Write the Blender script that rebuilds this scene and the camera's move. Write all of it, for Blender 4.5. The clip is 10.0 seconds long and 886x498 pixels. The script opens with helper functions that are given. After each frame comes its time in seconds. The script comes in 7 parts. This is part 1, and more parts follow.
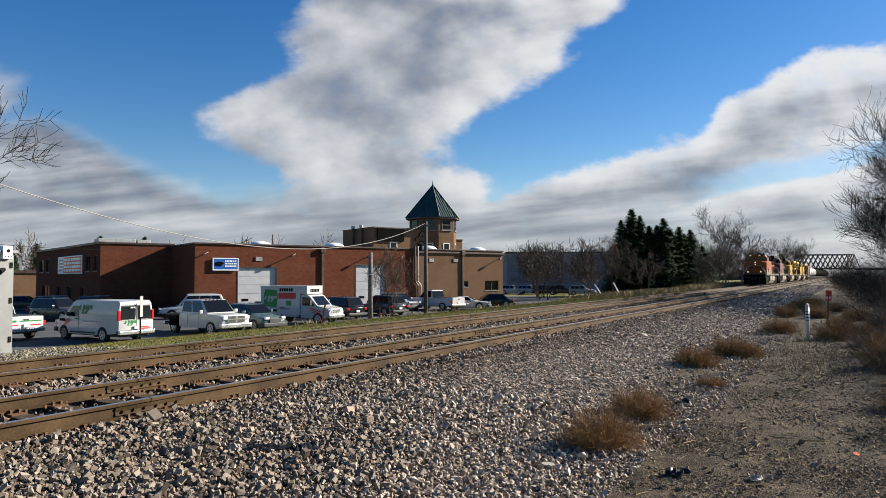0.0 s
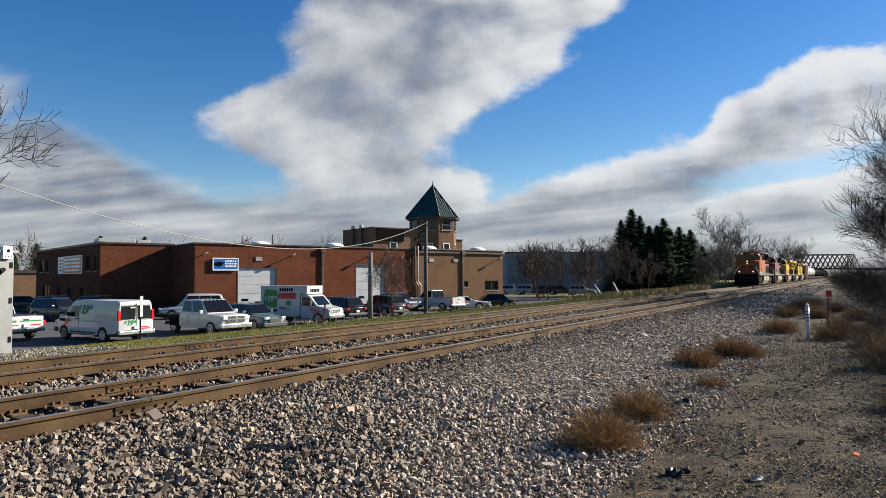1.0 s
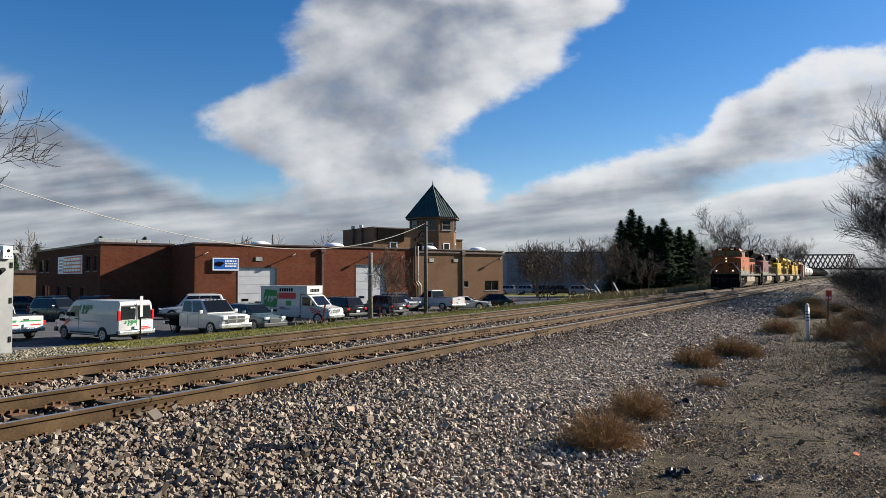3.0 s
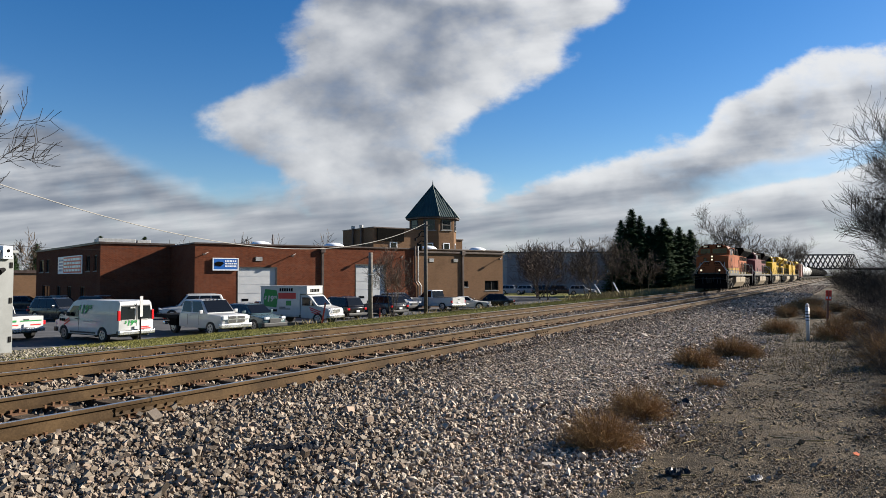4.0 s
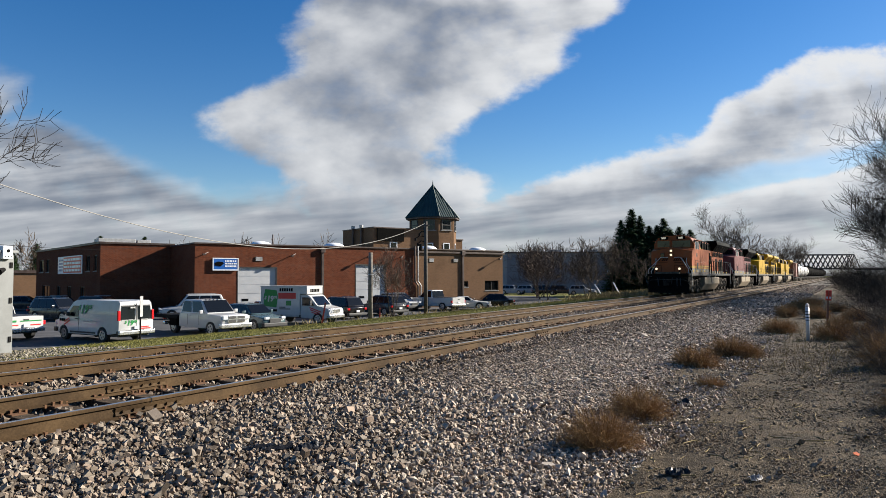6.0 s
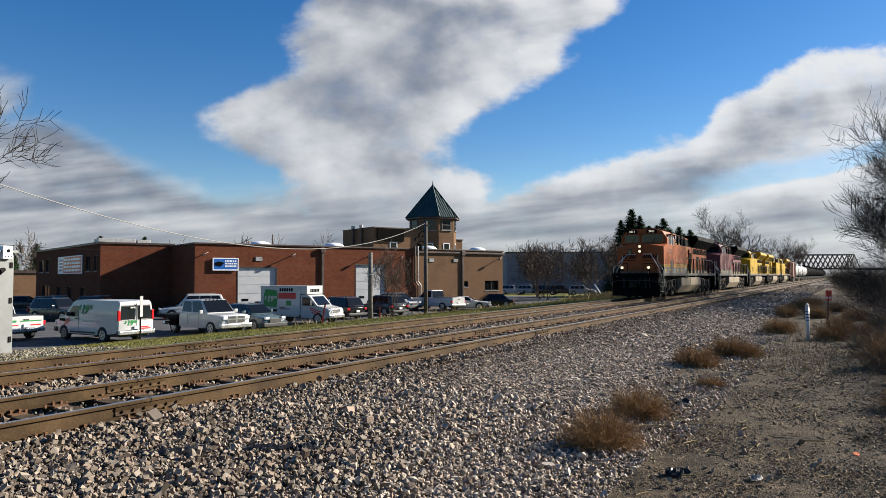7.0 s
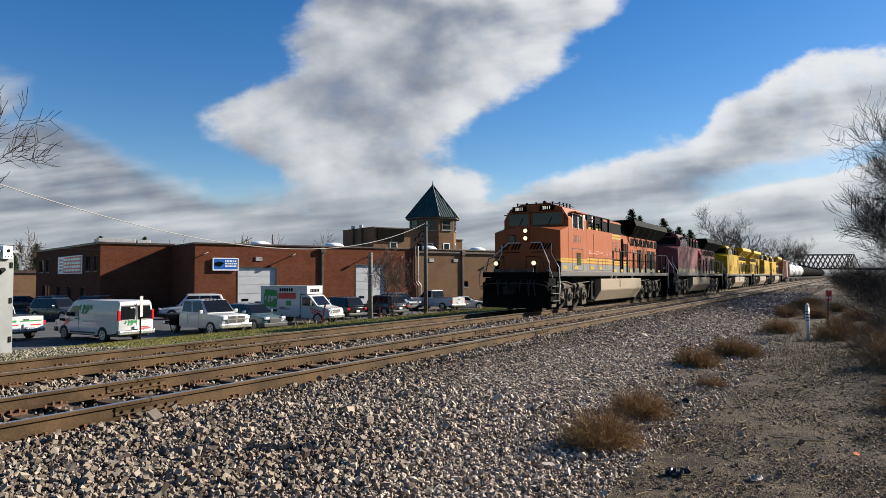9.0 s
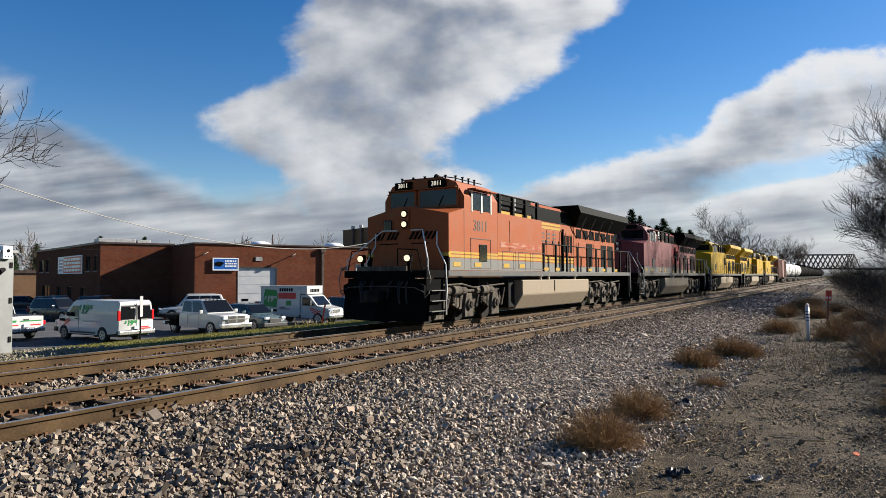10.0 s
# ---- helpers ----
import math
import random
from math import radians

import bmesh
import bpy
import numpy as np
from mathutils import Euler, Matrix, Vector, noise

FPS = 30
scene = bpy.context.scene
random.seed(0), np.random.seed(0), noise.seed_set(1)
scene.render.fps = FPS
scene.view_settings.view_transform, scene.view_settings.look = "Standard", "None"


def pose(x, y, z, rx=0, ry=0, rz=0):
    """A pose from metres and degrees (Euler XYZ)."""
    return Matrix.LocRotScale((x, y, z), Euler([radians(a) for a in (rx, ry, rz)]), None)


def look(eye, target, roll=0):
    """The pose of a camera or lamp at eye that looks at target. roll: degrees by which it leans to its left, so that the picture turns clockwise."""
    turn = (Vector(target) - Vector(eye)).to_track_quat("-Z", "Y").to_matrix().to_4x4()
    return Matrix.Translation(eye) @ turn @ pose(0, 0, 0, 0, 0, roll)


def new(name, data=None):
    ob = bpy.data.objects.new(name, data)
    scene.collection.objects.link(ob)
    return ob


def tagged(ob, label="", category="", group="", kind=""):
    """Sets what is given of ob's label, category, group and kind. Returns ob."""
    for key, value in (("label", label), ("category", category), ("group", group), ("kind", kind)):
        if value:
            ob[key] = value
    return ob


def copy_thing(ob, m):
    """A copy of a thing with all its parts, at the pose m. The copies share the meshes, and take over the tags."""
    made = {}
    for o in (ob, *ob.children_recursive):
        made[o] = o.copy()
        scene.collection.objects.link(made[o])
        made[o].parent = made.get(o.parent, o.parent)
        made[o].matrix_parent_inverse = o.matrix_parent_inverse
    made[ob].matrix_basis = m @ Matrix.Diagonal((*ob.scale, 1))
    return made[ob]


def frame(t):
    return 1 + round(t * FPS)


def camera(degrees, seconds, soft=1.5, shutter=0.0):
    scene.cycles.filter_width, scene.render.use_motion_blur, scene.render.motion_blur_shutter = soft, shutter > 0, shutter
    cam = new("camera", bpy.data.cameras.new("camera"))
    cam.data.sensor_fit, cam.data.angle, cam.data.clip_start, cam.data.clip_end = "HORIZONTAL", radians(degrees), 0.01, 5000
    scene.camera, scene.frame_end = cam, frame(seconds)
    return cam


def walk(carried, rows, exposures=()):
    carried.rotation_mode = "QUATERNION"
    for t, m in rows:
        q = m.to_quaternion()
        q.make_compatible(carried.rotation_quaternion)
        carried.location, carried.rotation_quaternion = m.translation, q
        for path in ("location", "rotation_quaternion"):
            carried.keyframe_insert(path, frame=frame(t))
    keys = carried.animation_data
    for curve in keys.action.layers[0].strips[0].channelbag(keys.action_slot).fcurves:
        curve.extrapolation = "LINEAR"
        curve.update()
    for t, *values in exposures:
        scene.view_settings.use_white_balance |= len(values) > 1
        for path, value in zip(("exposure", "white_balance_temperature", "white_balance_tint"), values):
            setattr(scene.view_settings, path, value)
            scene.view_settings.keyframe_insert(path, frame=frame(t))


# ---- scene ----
import functools

# World: rail top is z = 0, the tracks run along +Y, the camera stands at x = 0, y = 0.
EYE = (0.0, 0.0, 1.43)
HEAD = 31.266                       # the view is turned this far left of the tracks
TRACK_A, TRACK_B = -7.93, -11.72    # centre lines of the near and the far track
LOT_Z = -1.85                       # height of the car park

cam = camera(67.15, 10.0, soft=0.6)
CAM_POSE = pose(*EYE, 90 + 2.376, 0, HEAD) @ pose(0, 0, 0, 0, 0, -0.2)
walk(cam, [(0.0, CAM_POSE), (10.0, CAM_POSE)])
scene.view_settings.exposure = 1.37

# ---- sun and sky ----
SUN_AZ, SUN_EL = 37.0, 24.8
sun_dir = Vector((math.sin(radians(SUN_AZ)) * math.cos(radians(SUN_EL)),
                  math.cos(radians(SUN_AZ)) * math.cos(radians(SUN_EL)), math.sin(radians(SUN_EL))))
sun = new("sun", bpy.data.lights.new("sun", "SUN"))
sun.data.energy, sun.data.angle, sun.data.color = 5.0, radians(0.6), (1.0, 0.93, 0.82)
sun.matrix_world = look((0, 0, 50), Vector((0, 0, 50)) - sun_dir)
world = bpy.data.worlds.new("world")
scene.world = world
world.use_nodes = True
sky = world.node_tree.nodes.new("ShaderNodeTexSky")
sky.sky_type, sky.sun_disc = "NISHITA", False
sky.sun_elevation, sky.sun_rotation = radians(SUN_EL), radians(SUN_AZ)
sky.air_density, sky.dust_density, sky.ozone_density = 1.0, 0.12, 2.0
bg = world.node_tree.nodes["Background"]
bg.inputs["Strength"].default_value = 0.049
deep = world.node_tree.nodes.new("ShaderNodeHueSaturation")
deep.inputs["Hue"].default_value, deep.inputs["Saturation"].default_value = 0.510, 1.42
world.node_tree.links.new(sky.outputs[0], deep.inputs["Color"])
world.node_tree.links.new(deep.outputs[0], bg.inputs["Color"])


# ---- node helpers ----
class Nodes:
    """Small wrapper that builds node trees with few words."""

    def __init__(self, name):
        self.mat = bpy.data.materials.new(name)
        self.mat.use_nodes = True
        self.t = self.mat.node_tree
        self.bsdf = self.t.nodes["Principled BSDF"]
        self.out = self.t.nodes["Material Output"]

    def put(self, sock, v):
        if isinstance(v, bpy.types.NodeSocket):
            self.t.links.new(v, sock)
        elif v is not None:
            sock.default_value = v

    def node(self, kind, **props):
        n = self.t.nodes.new(kind)
        for k, v in props.items():
            setattr(n, k, v)
        return n

    def m(self, op, a, b=None, c=None, clamp=False):
        n = self.node("ShaderNodeMath", operation=op, use_clamp=clamp)
        for s, v in zip(n.inputs, (a, b, c)):
            self.put(s, v)
        return n.outputs[0]

    def ramp(self, v, lo, hi, a=0.0, b=1.0):
        n = self.node("ShaderNodeMapRange", interpolation_type="SMOOTHSTEP")
        for s, x in zip(n.inputs, (v, lo, hi, a, b)):
            self.put(s, x)
        return n.outputs[0]

    def mix(self, f, a, b):
        n = self.node("ShaderNodeMix", data_type="RGBA")
        self.put(n.inputs[0], f)
        for s, v in ((n.inputs[6], a), (n.inputs[7], b)):
            self.put(s, (*v, 1.0) if isinstance(v, tuple) and len(v) == 3 else v)
        return n.outputs[2]

    def coords(self, kind="Object"):
        return self.node("ShaderNodeTexCoord").outputs[kind]

    def sep(self, v):
        n = self.node("ShaderNodeSeparateXYZ")
        self.put(n.inputs[0], v)
        return n.outputs

    def comb(self, x, y, z=0.0):
        n = self.node("ShaderNodeCombineXYZ")
        for s, v in zip(n.inputs, (x, y, z)):
            self.put(s, v)
        return n.outputs[0]

    def noise(self, v, scale, detail=4.0, rough=0.55, dist=0.0):
        n = self.node("ShaderNodeTexNoise")
        self.put(n.inputs["Vector"], v)
        n.inputs["Scale"].default_value, n.inputs["Detail"].default_value = scale, detail
        n.inputs["Roughness"].default_value, n.inputs["Distortion"].default_value = rough, dist
        return n.outputs["Fac"]

    def voronoi(self, v, scale, feature="F1"):
        n = self.node("ShaderNodeTexVoronoi", feature=feature)
        self.put(n.inputs["Vector"], v)
        n.inputs["Scale"].default_value = scale
        return n.outputs

    def bump(self, h, strength=0.5, dist=0.02):
        n = self.node("ShaderNodeBump")
        n.inputs["Strength"].default_value, n.inputs["Distance"].default_value = strength, dist
        self.put(n.inputs["Height"], h)
        self.put(self.bsdf.inputs["Normal"], n.outputs[0])

    def set(self, color=None, rough=None, metal=None, spec=None):
        if isinstance(color, tuple) and len(color) == 3:
            color = (*color, 1.0)
        for k, v in (("Base Color", color), ("Roughness", rough), ("Metallic", metal), ("Specular IOR Level", spec)):
            if v is not None:
                self.put(self.bsdf.inputs[k], v)
        return self.mat


def surface(name, a, b, scale=3.0, rough=0.6, metal=0.0, bump=0.2, fine=40.0, spec=None, per="object"):
    """A worn surface of two close colours: broad stains, fine grain, slight relief."""
    n = Nodes(name)
    v = n.coords()
    big, small = n.noise(v, scale, 5.0, 0.6), n.noise(v, fine, 3.0, 0.6)
    f = n.ramp(n.m("ADD", n.m("MULTIPLY", big, 0.7), n.m("MULTIPLY", small, 0.3)), 0.35, 0.65)
    n.bump(small, bump, 0.01)
    r = n.m("ADD", n.m("MULTIPLY", big, 0.25), rough - 0.12)
    return n.set(n.mix(f, a, b), r, metal, spec)


def varied(name, a, b, rough=0.8, scale=6.0, island=True, bump=0.3, spec=0.1):
    """For stuff of many pieces: colour differs from piece to piece."""
    n = Nodes(name)
    v = n.coords()
    rnd = n.node("ShaderNodeNewGeometry").outputs["Random Per Island"] if island else n.node("ShaderNodeObjectInfo").outputs["Random"]
    f = n.m("ADD", n.m("MULTIPLY", rnd, 0.75), n.m("MULTIPLY", n.noise(v, scale, 4.0), 0.35), clamp=True)
    n.bump(n.noise(v, scale * 6, 3.0), bump, 0.01)
    return n.set(n.mix(f, a, b), rough, 0.0, spec)


def paint(name, c, rough=0.3, dirt=0.12, coat=0.5, dirt_col=(0.16, 0.13, 0.10), spec=0.3):
    """Vehicle paint with road dirt."""
    n = Nodes(name)
    v = n.coords()
    f = n.m("MULTIPLY", n.ramp(n.noise(v, 2.2, 6.0, 0.65), 0.42, 0.75), dirt * 2)
    n.set(n.mix(f, c, dirt_col), n.m("ADD", rough, n.m("MULTIPLY", f, 0.5)), 0.0, spec)
    n.bsdf.inputs["Coat Weight"].default_value = coat
    n.bsdf.inputs["Coat Roughness"].default_value = 0.064
    return n.mat


def glow(name, c, strength):
    n = Nodes(name)
    n.set(c, 0.3)
    n.put(n.bsdf.inputs["Emission Color"], (*c, 1.0))
    n.bsdf.inputs["Emission Strength"].default_value = strength
    return n.mat


def glass_dark(name, c=(0.006, 0.007, 0.008), rough=0.06):
    n = Nodes(name)
    v = n.coords()
    return n.set(c, n.m("ADD", rough, n.m("MULTIPLY", n.noise(v, 3.0), 0.06)), 0.0, 0.3)


# ---- mesh helpers ----
def part(name, bm, material, parent=None, label="", loc=None, smooth=False):
    """Links a bmesh as one mesh object under a thing or a part."""
    me = bpy.data.meshes.new(name)
    bm.to_mesh(me)
    bm.free()
    for x in (material if isinstance(material, (list, tuple)) else [material]):
        me.materials.append(x)
    if smooth:
        me.polygons.foreach_set("use_smooth", [True] * len(me.polygons))
    ob = new(name, me)
    if parent is not None:
        ob.parent = parent
    if loc is not None:
        ob.location = loc
    return tagged(ob, label)


def share(name, src, parent, loc, rot=(0, 0, 0)):
    """Another object on the mesh of src."""
    ob = new(name, src.data)
    ob.parent = parent
    ob.location, ob.rotation_euler = loc, rot
    return ob


def thing(name, m, label, category, group="", kind=""):
    ob = new(name)
    ob.matrix_world = m
    return tagged(ob, label, category, group, kind)


def box(x0, y0, z0, x1, y1, z1, bev=0.0, bm=None, mi=0):
    bm = bm or bmesh.new()
    vs = [bm.verts.new((x, y, z)) for z in (z0, z1) for y in (y0, y1) for x in (x0, x1)]
    fs = [bm.faces.new([vs[i] for i in q]) for q in ((0, 2, 3, 1), (4, 5, 7, 6), (0, 1, 5, 4), (2, 6, 7, 3), (0, 4, 6, 2), (1, 3, 7, 5))]
    for q in fs:
        q.material_index = mi
    if bev:
        es = list({e for q in fs for e in q.edges})
        bmesh.ops.bevel(bm, geom=es, offset=bev, segments=2, affect="EDGES", profile=0.6)
    return bm


def prism(poly, x0, x1, axis="x", bev=0.0, bm=None, x0s=None):
    """A polygon extruded along an axis. poly holds (y, z) for x, (x, z) for y, (x, y) for z."""
    bm = bm or bmesh.new()
    put = {"x": lambda a, b, c: (c, a, b), "y": lambda a, b, c: (a, c, b), "z": lambda a, b, c: (a, b, c)}[axis]
    lo = [bm.verts.new(put(a, b, x0)) for a, b in poly]
    hi = [bm.verts.new(put(a, b, x1)) for a, b in poly]
    n = len(poly)
    fs = [bm.faces.new(lo[::-1]), bm.faces.new(hi)]
    fs += [bm.faces.new((lo[i], lo[(i + 1) % n], hi[(i + 1) % n], hi[i])) for i in range(n)]
    if bev:
        bmesh.ops.bevel(bm, geom=list({e for q in fs for e in q.edges}), offset=bev, segments=1, affect="EDGES", clamp_overlap=True)
    bmesh.ops.recalc_face_normals(bm, faces=bm.faces)
    return bm


def tube(points, radii, sides=6, bm=None, caps=True):
    """A round bar along points; radii is a number or one number a point."""
    bm = bm or bmesh.new()
    pts = [Vector(p) for p in points]
    rs = radii if isinstance(radii, (list, tuple)) else [radii] * len(pts)
    rings = []
    for i, (p, r) in enumerate(zip(pts, rs)):
        d = (pts[min(i + 1, len(pts) - 1)] - pts[max(i - 1, 0)]).normalized()
        a = d.orthogonal().normalized() if abs(d.z) > 0.999 else d.cross(Vector((0, 0, 1))).normalized()
        b = d.cross(a)
        rings.append([bm.verts.new(p + (a * math.cos(k * math.tau / sides) + b * math.sin(k * math.tau / sides)) * r) for k in range(sides)])
    for q, w in zip(rings, rings[1:]):
        for k in range(sides):
            bm.faces.new((q[k], q[(k + 1) % sides], w[(k + 1) % sides], w[k]))
    if caps and sides > 2:
        bm.faces.new(rings[0][::-1])
        bm.faces.new(rings[-1])
    return bm


def disc(c, r, depth, axis="x", sides=20, bm=None):
    d = {"x": Vector((depth / 2, 0, 0)), "y": Vector((0, depth / 2, 0)), "z": Vector((0, 0, depth / 2))}[axis]
    return tube([Vector(c) - d, Vector(c) + d], r, sides, bm)


def quad(bm, *pts):
    bm.faces.new([bm.verts.new(p) for p in pts])
    return bm


def mesh_np(name, verts, faces, material, parent=None, smooth=False):
    """A large mesh from arrays: verts (n, 3), faces (m, 3 or 4)."""
    me = bpy.data.meshes.new(name)
    k = faces.shape[1]
    me.vertices.add(len(verts))
    me.vertices.foreach_set("co", np.ascontiguousarray(verts, np.float32).ravel())
    me.loops.add(faces.size)
    me.loops.foreach_set("vertex_index", np.ascontiguousarray(faces, np.int32).ravel())
    me.polygons.add(len(faces))
    me.polygons.foreach_set("loop_start", np.arange(0, faces.size, k, dtype=np.int32))
    me.polygons.foreach_set("use_smooth", np.full(len(faces), smooth))
    me.update(calc_edges=True)
    me.materials.append(material)
    ob = new(name, me)
    if parent is not None:
        ob.parent = parent
    return ob


def words(name, text, size, parent, m, material, bold=0.0, shear=0.0):
    """Lettering in the built-in font, standing 4 mm proud."""
    cu = bpy.data.curves.new(name, "FONT")
    cu.body, cu.size, cu.extrude, cu.offset, cu.shear = text, size, 0.003, bold, shear
    cu.align_x, cu.align_y, cu.resolution_u = "CENTER", "CENTER", 2
    ob = new(name + "_curve", cu)
    me = bpy.data.meshes.new_from_object(ob.evaluated_get(bpy.context.evaluated_depsgraph_get()))
    bpy.data.objects.remove(ob)
    me.materials.append(material)
    ob = new(name, me)
    ob.parent = parent
    ob.matrix_local = m
    return ob


# ---- the sky's clouds: a sheet high over the land that meets the horizon ----
def cloud_material():
    """Cloud banks drawn over the direction of view: X runs to the side, Y grows towards the horizon."""
    n = Nodes("clouds")
    x, y, z = n.sep(n.coords())[:3]
    X = n.m("MULTIPLY", n.m("DIVIDE", x, y), 1.181)
    Y = n.m("SUBTRACT", 0.49, n.m("MULTIPLY", n.m("DIVIDE", z, y), 1.181))
    p = n.comb(X, n.m("MULTIPLY", Y, 1.5))
    toward_sun = n.comb(n.m("ADD", X, 0.035), n.m("SUBTRACT", n.m("MULTIPLY", Y, 1.5), 0.045))
    step = lambda v, lo, hi, k: n.ramp(v, lo, hi, 0.0, k)
    total = lambda *vs: functools.reduce(lambda q, w: n.m("ADD", q, w), vs)
    puff, fine, broad = n.noise(p, 6.0, 8.0, 0.52), n.noise(p, 19.0, 6.0, 0.6), n.noise(p, 2.6, 3.0, 0.45)
    relief = n.m("SUBTRACT", n.noise(p, 5.0, 5.0, 0.5), n.noise(toward_sun, 5.0, 5.0, 0.5))
    wob = total(n.m("MULTIPLY", n.m("SUBTRACT", puff, 0.5), 0.20), n.m("MULTIPLY", n.m("SUBTRACT", fine, 0.5), 0.075))
    # the broad plume that leans over the town
    x_left = total(step(Y, 0.10, 0.20, -0.14), step(Y, 0.23, 0.33, 0.13), -0.28)
    x_right = total(step(Y, 0.0, 0.06, -0.09), step(Y, 0.10, 0.22, -0.17), step(Y, 0.20, 0.28, -0.07), step(Y, 0.27, 0.34, 0.10), 0.345)
    plume = n.m("ADD", n.m("MINIMUM", n.m("SUBTRACT", X, x_left), n.m("SUBTRACT", x_right, X)), wob)
    # banks to both sides and the layer over the horizon
    left = total(n.m("SUBTRACT", Y, n.m("ADD", step(X, -0.76, -0.36, 0.145), 0.19)), n.m("MULTIPLY", wob, 0.4))
    wisp = n.m("SUBTRACT", total(0.055, n.m("MULTIPLY", wob, 0.5)), n.m("SQRT", n.m("ADD", n.m("POWER", n.m("ADD", X, 0.80), 2.0), n.m("POWER", n.m("SUBTRACT", Y, 0.17), 2.0))))
    edge = total(n.m("MULTIPLY", X, -0.316), step(X, 0.45, 0.52, -0.045), step(X, 0.56, 0.66, -0.03), step(X, 0.66, 0.80, 0.03), 0.37)
    right = total(n.m("SUBTRACT", Y, edge), n.m("MULTIPLY", wob, 0.32), n.m("MULTIPLY", n.m("SUBTRACT", fine, 0.5), 0.025))
    second = total(n.m("SUBTRACT", Y, n.m("MULTIPLY_ADD", X, -0.21, 0.453)), n.m("MULTIPLY", wob, 0.22))
    low = total(n.m("SUBTRACT", Y, 0.345), n.m("MULTIPLY", wob, 0.5))
    a1, a2, a3 = n.ramp(plume, -0.006, 0.06), n.ramp(left, -0.012, 0.05), n.ramp(right, -0.006, 0.022)
    a4, a5 = n.ramp(low, -0.04, 0.07), n.ramp(wisp, -0.02, 0.06, 0.0, 0.8)
    gap = n.m("MULTIPLY", n.m("MULTIPLY", n.ramp(second, -0.055, -0.03), n.ramp(second, -0.008, 0.004, 1.0, 0.0)), n.ramp(total(X, n.m("MULTIPLY", puff, 0.5)), 0.60, 0.80))
    a3 = n.m("MULTIPLY", a3, n.m("SUBTRACT", 1.0, n.m("MULTIPLY", gap, 0.6)))
    alpha = n.m("MAXIMUM", n.m("MAXIMUM", n.m("MAXIMUM", a1, a2), n.m("MAXIMUM", a3, a5)), n.m("MULTIPLY", a4, n.m("SUBTRACT", 1.0, n.m("MULTIPLY", gap, 0.5))))
    # light and shade of each bank
    streak = n.noise(n.comb(n.m("MULTIPLY", X, 1.6), n.m("MULTIPLY", total(Y, n.m("MULTIPLY", X, 0.10)), 13.0)), 2.2, 4.0, 0.5)
    across = n.m("SUBTRACT", x_right, X)
    lit_plume = total(step(across, 0.0, 0.30, -0.20), step(across, 0.30, 0.50, -0.14), n.m("MULTIPLY", n.m("SUBTRACT", broad, 0.5), 1.5), n.m("MULTIPLY", n.m("SUBTRACT", puff, 0.5), 0.4), n.ramp(plume, 0.0, 0.06, 0.08, 0.0), 0.70)
    lit_right = total(n.ramp(right, 0.005, 0.10, 0.44, 0.0), n.ramp(right, 0.09, 0.17, 0.0, 0.16), n.m("MULTIPLY", n.m("SUBTRACT", broad, 0.5), 1.0), n.m("MULTIPLY", n.m("SUBTRACT", streak, 0.5), 0.5), step(X, 0.3, 0.8, 0.20), 0.42)
    lit_second = total(n.ramp(second, 0.0, 0.055, 0.46, 0.05), n.m("MULTIPLY", n.m("SUBTRACT", streak, 0.5), 0.8), 0.44)
    lit_side = n.mix(n.ramp(second, -0.012, 0.008), lit_right, lit_second)
    lit_left = total(n.ramp(left, 0.0, 0.035, 0.22, 0.0), n.m("MULTIPLY", n.m("SUBTRACT", streak, 0.5), 1.15), 0.34)
    lit_low = total(n.m("MULTIPLY", n.m("SUBTRACT", streak, 0.5), 1.1), 0.43)
    lit = n.mix(n.ramp(X, 0.0, 0.22), n.mix(a1, lit_left, lit_plume), lit_side)
    lit = n.mix(n.m("MULTIPLY", n.ramp(Y, 0.31, 0.40), n.ramp(X, 0.25, 0.55, 1.0, 0.45)), lit, lit_low)
    lit = total(n.sep(lit)[0], n.m("MULTIPLY", relief, n.ramp(Y, 0.30, 0.42, 1.0, 0.25)), n.m("MULTIPLY", n.m("SUBTRACT", fine, 0.5), 0.10))
    col = n.mix(n.ramp(lit, 0.08, 0.98), (0.23, 0.27, 0.345), (0.93, 0.945, 0.965))
    em = n.node("ShaderNodeEmission")
    n.put(em.inputs[0], col)
    em.inputs[1].default_value = 0.335
    tr = n.node("ShaderNodeBsdfTransparent")
    ms = n.node("ShaderNodeMixShader")
    n.put(ms.inputs[0], n.m("MULTIPLY", alpha, n.ramp(n.m("ADD", fine, puff), 0.7, 1.05, 0.84, 0.98)))
    n.put(ms.inputs[1], tr.outputs[0])
    n.put(ms.inputs[2], em.outputs[0])
    n.put(n.out.inputs[0], ms.outputs[0])
    n.mat.cycles.emission_sampling = "NONE"
    return n.mat


def clouds():
    h, far = 260.0, 4700.0
    ys = list(np.geomspace(330.0, far, 24))
    us = np.linspace(-1.3, 1.05, 40)
    v = [(u * y, y, h) for y in ys for u in us] + [(u * far, far, -60.0) for u in us]
    k = len(us)
    f = [(r * k + i, r * k + i + 1, (r + 1) * k + i + 1, (r + 1) * k + i) for r in range(len(ys)) for i in range(k - 1)]
    ob = mesh_np("backdrop_clouds", np.array(v), np.array(f), cloud_material())
    return tagged(ob, "grey and white cloud banks over blue sky", "sky", kind="structure")


CLOUDS = clouds()
CLOUDS.matrix_world = pose(0, 0, EYE[2], 0, 0, HEAD)

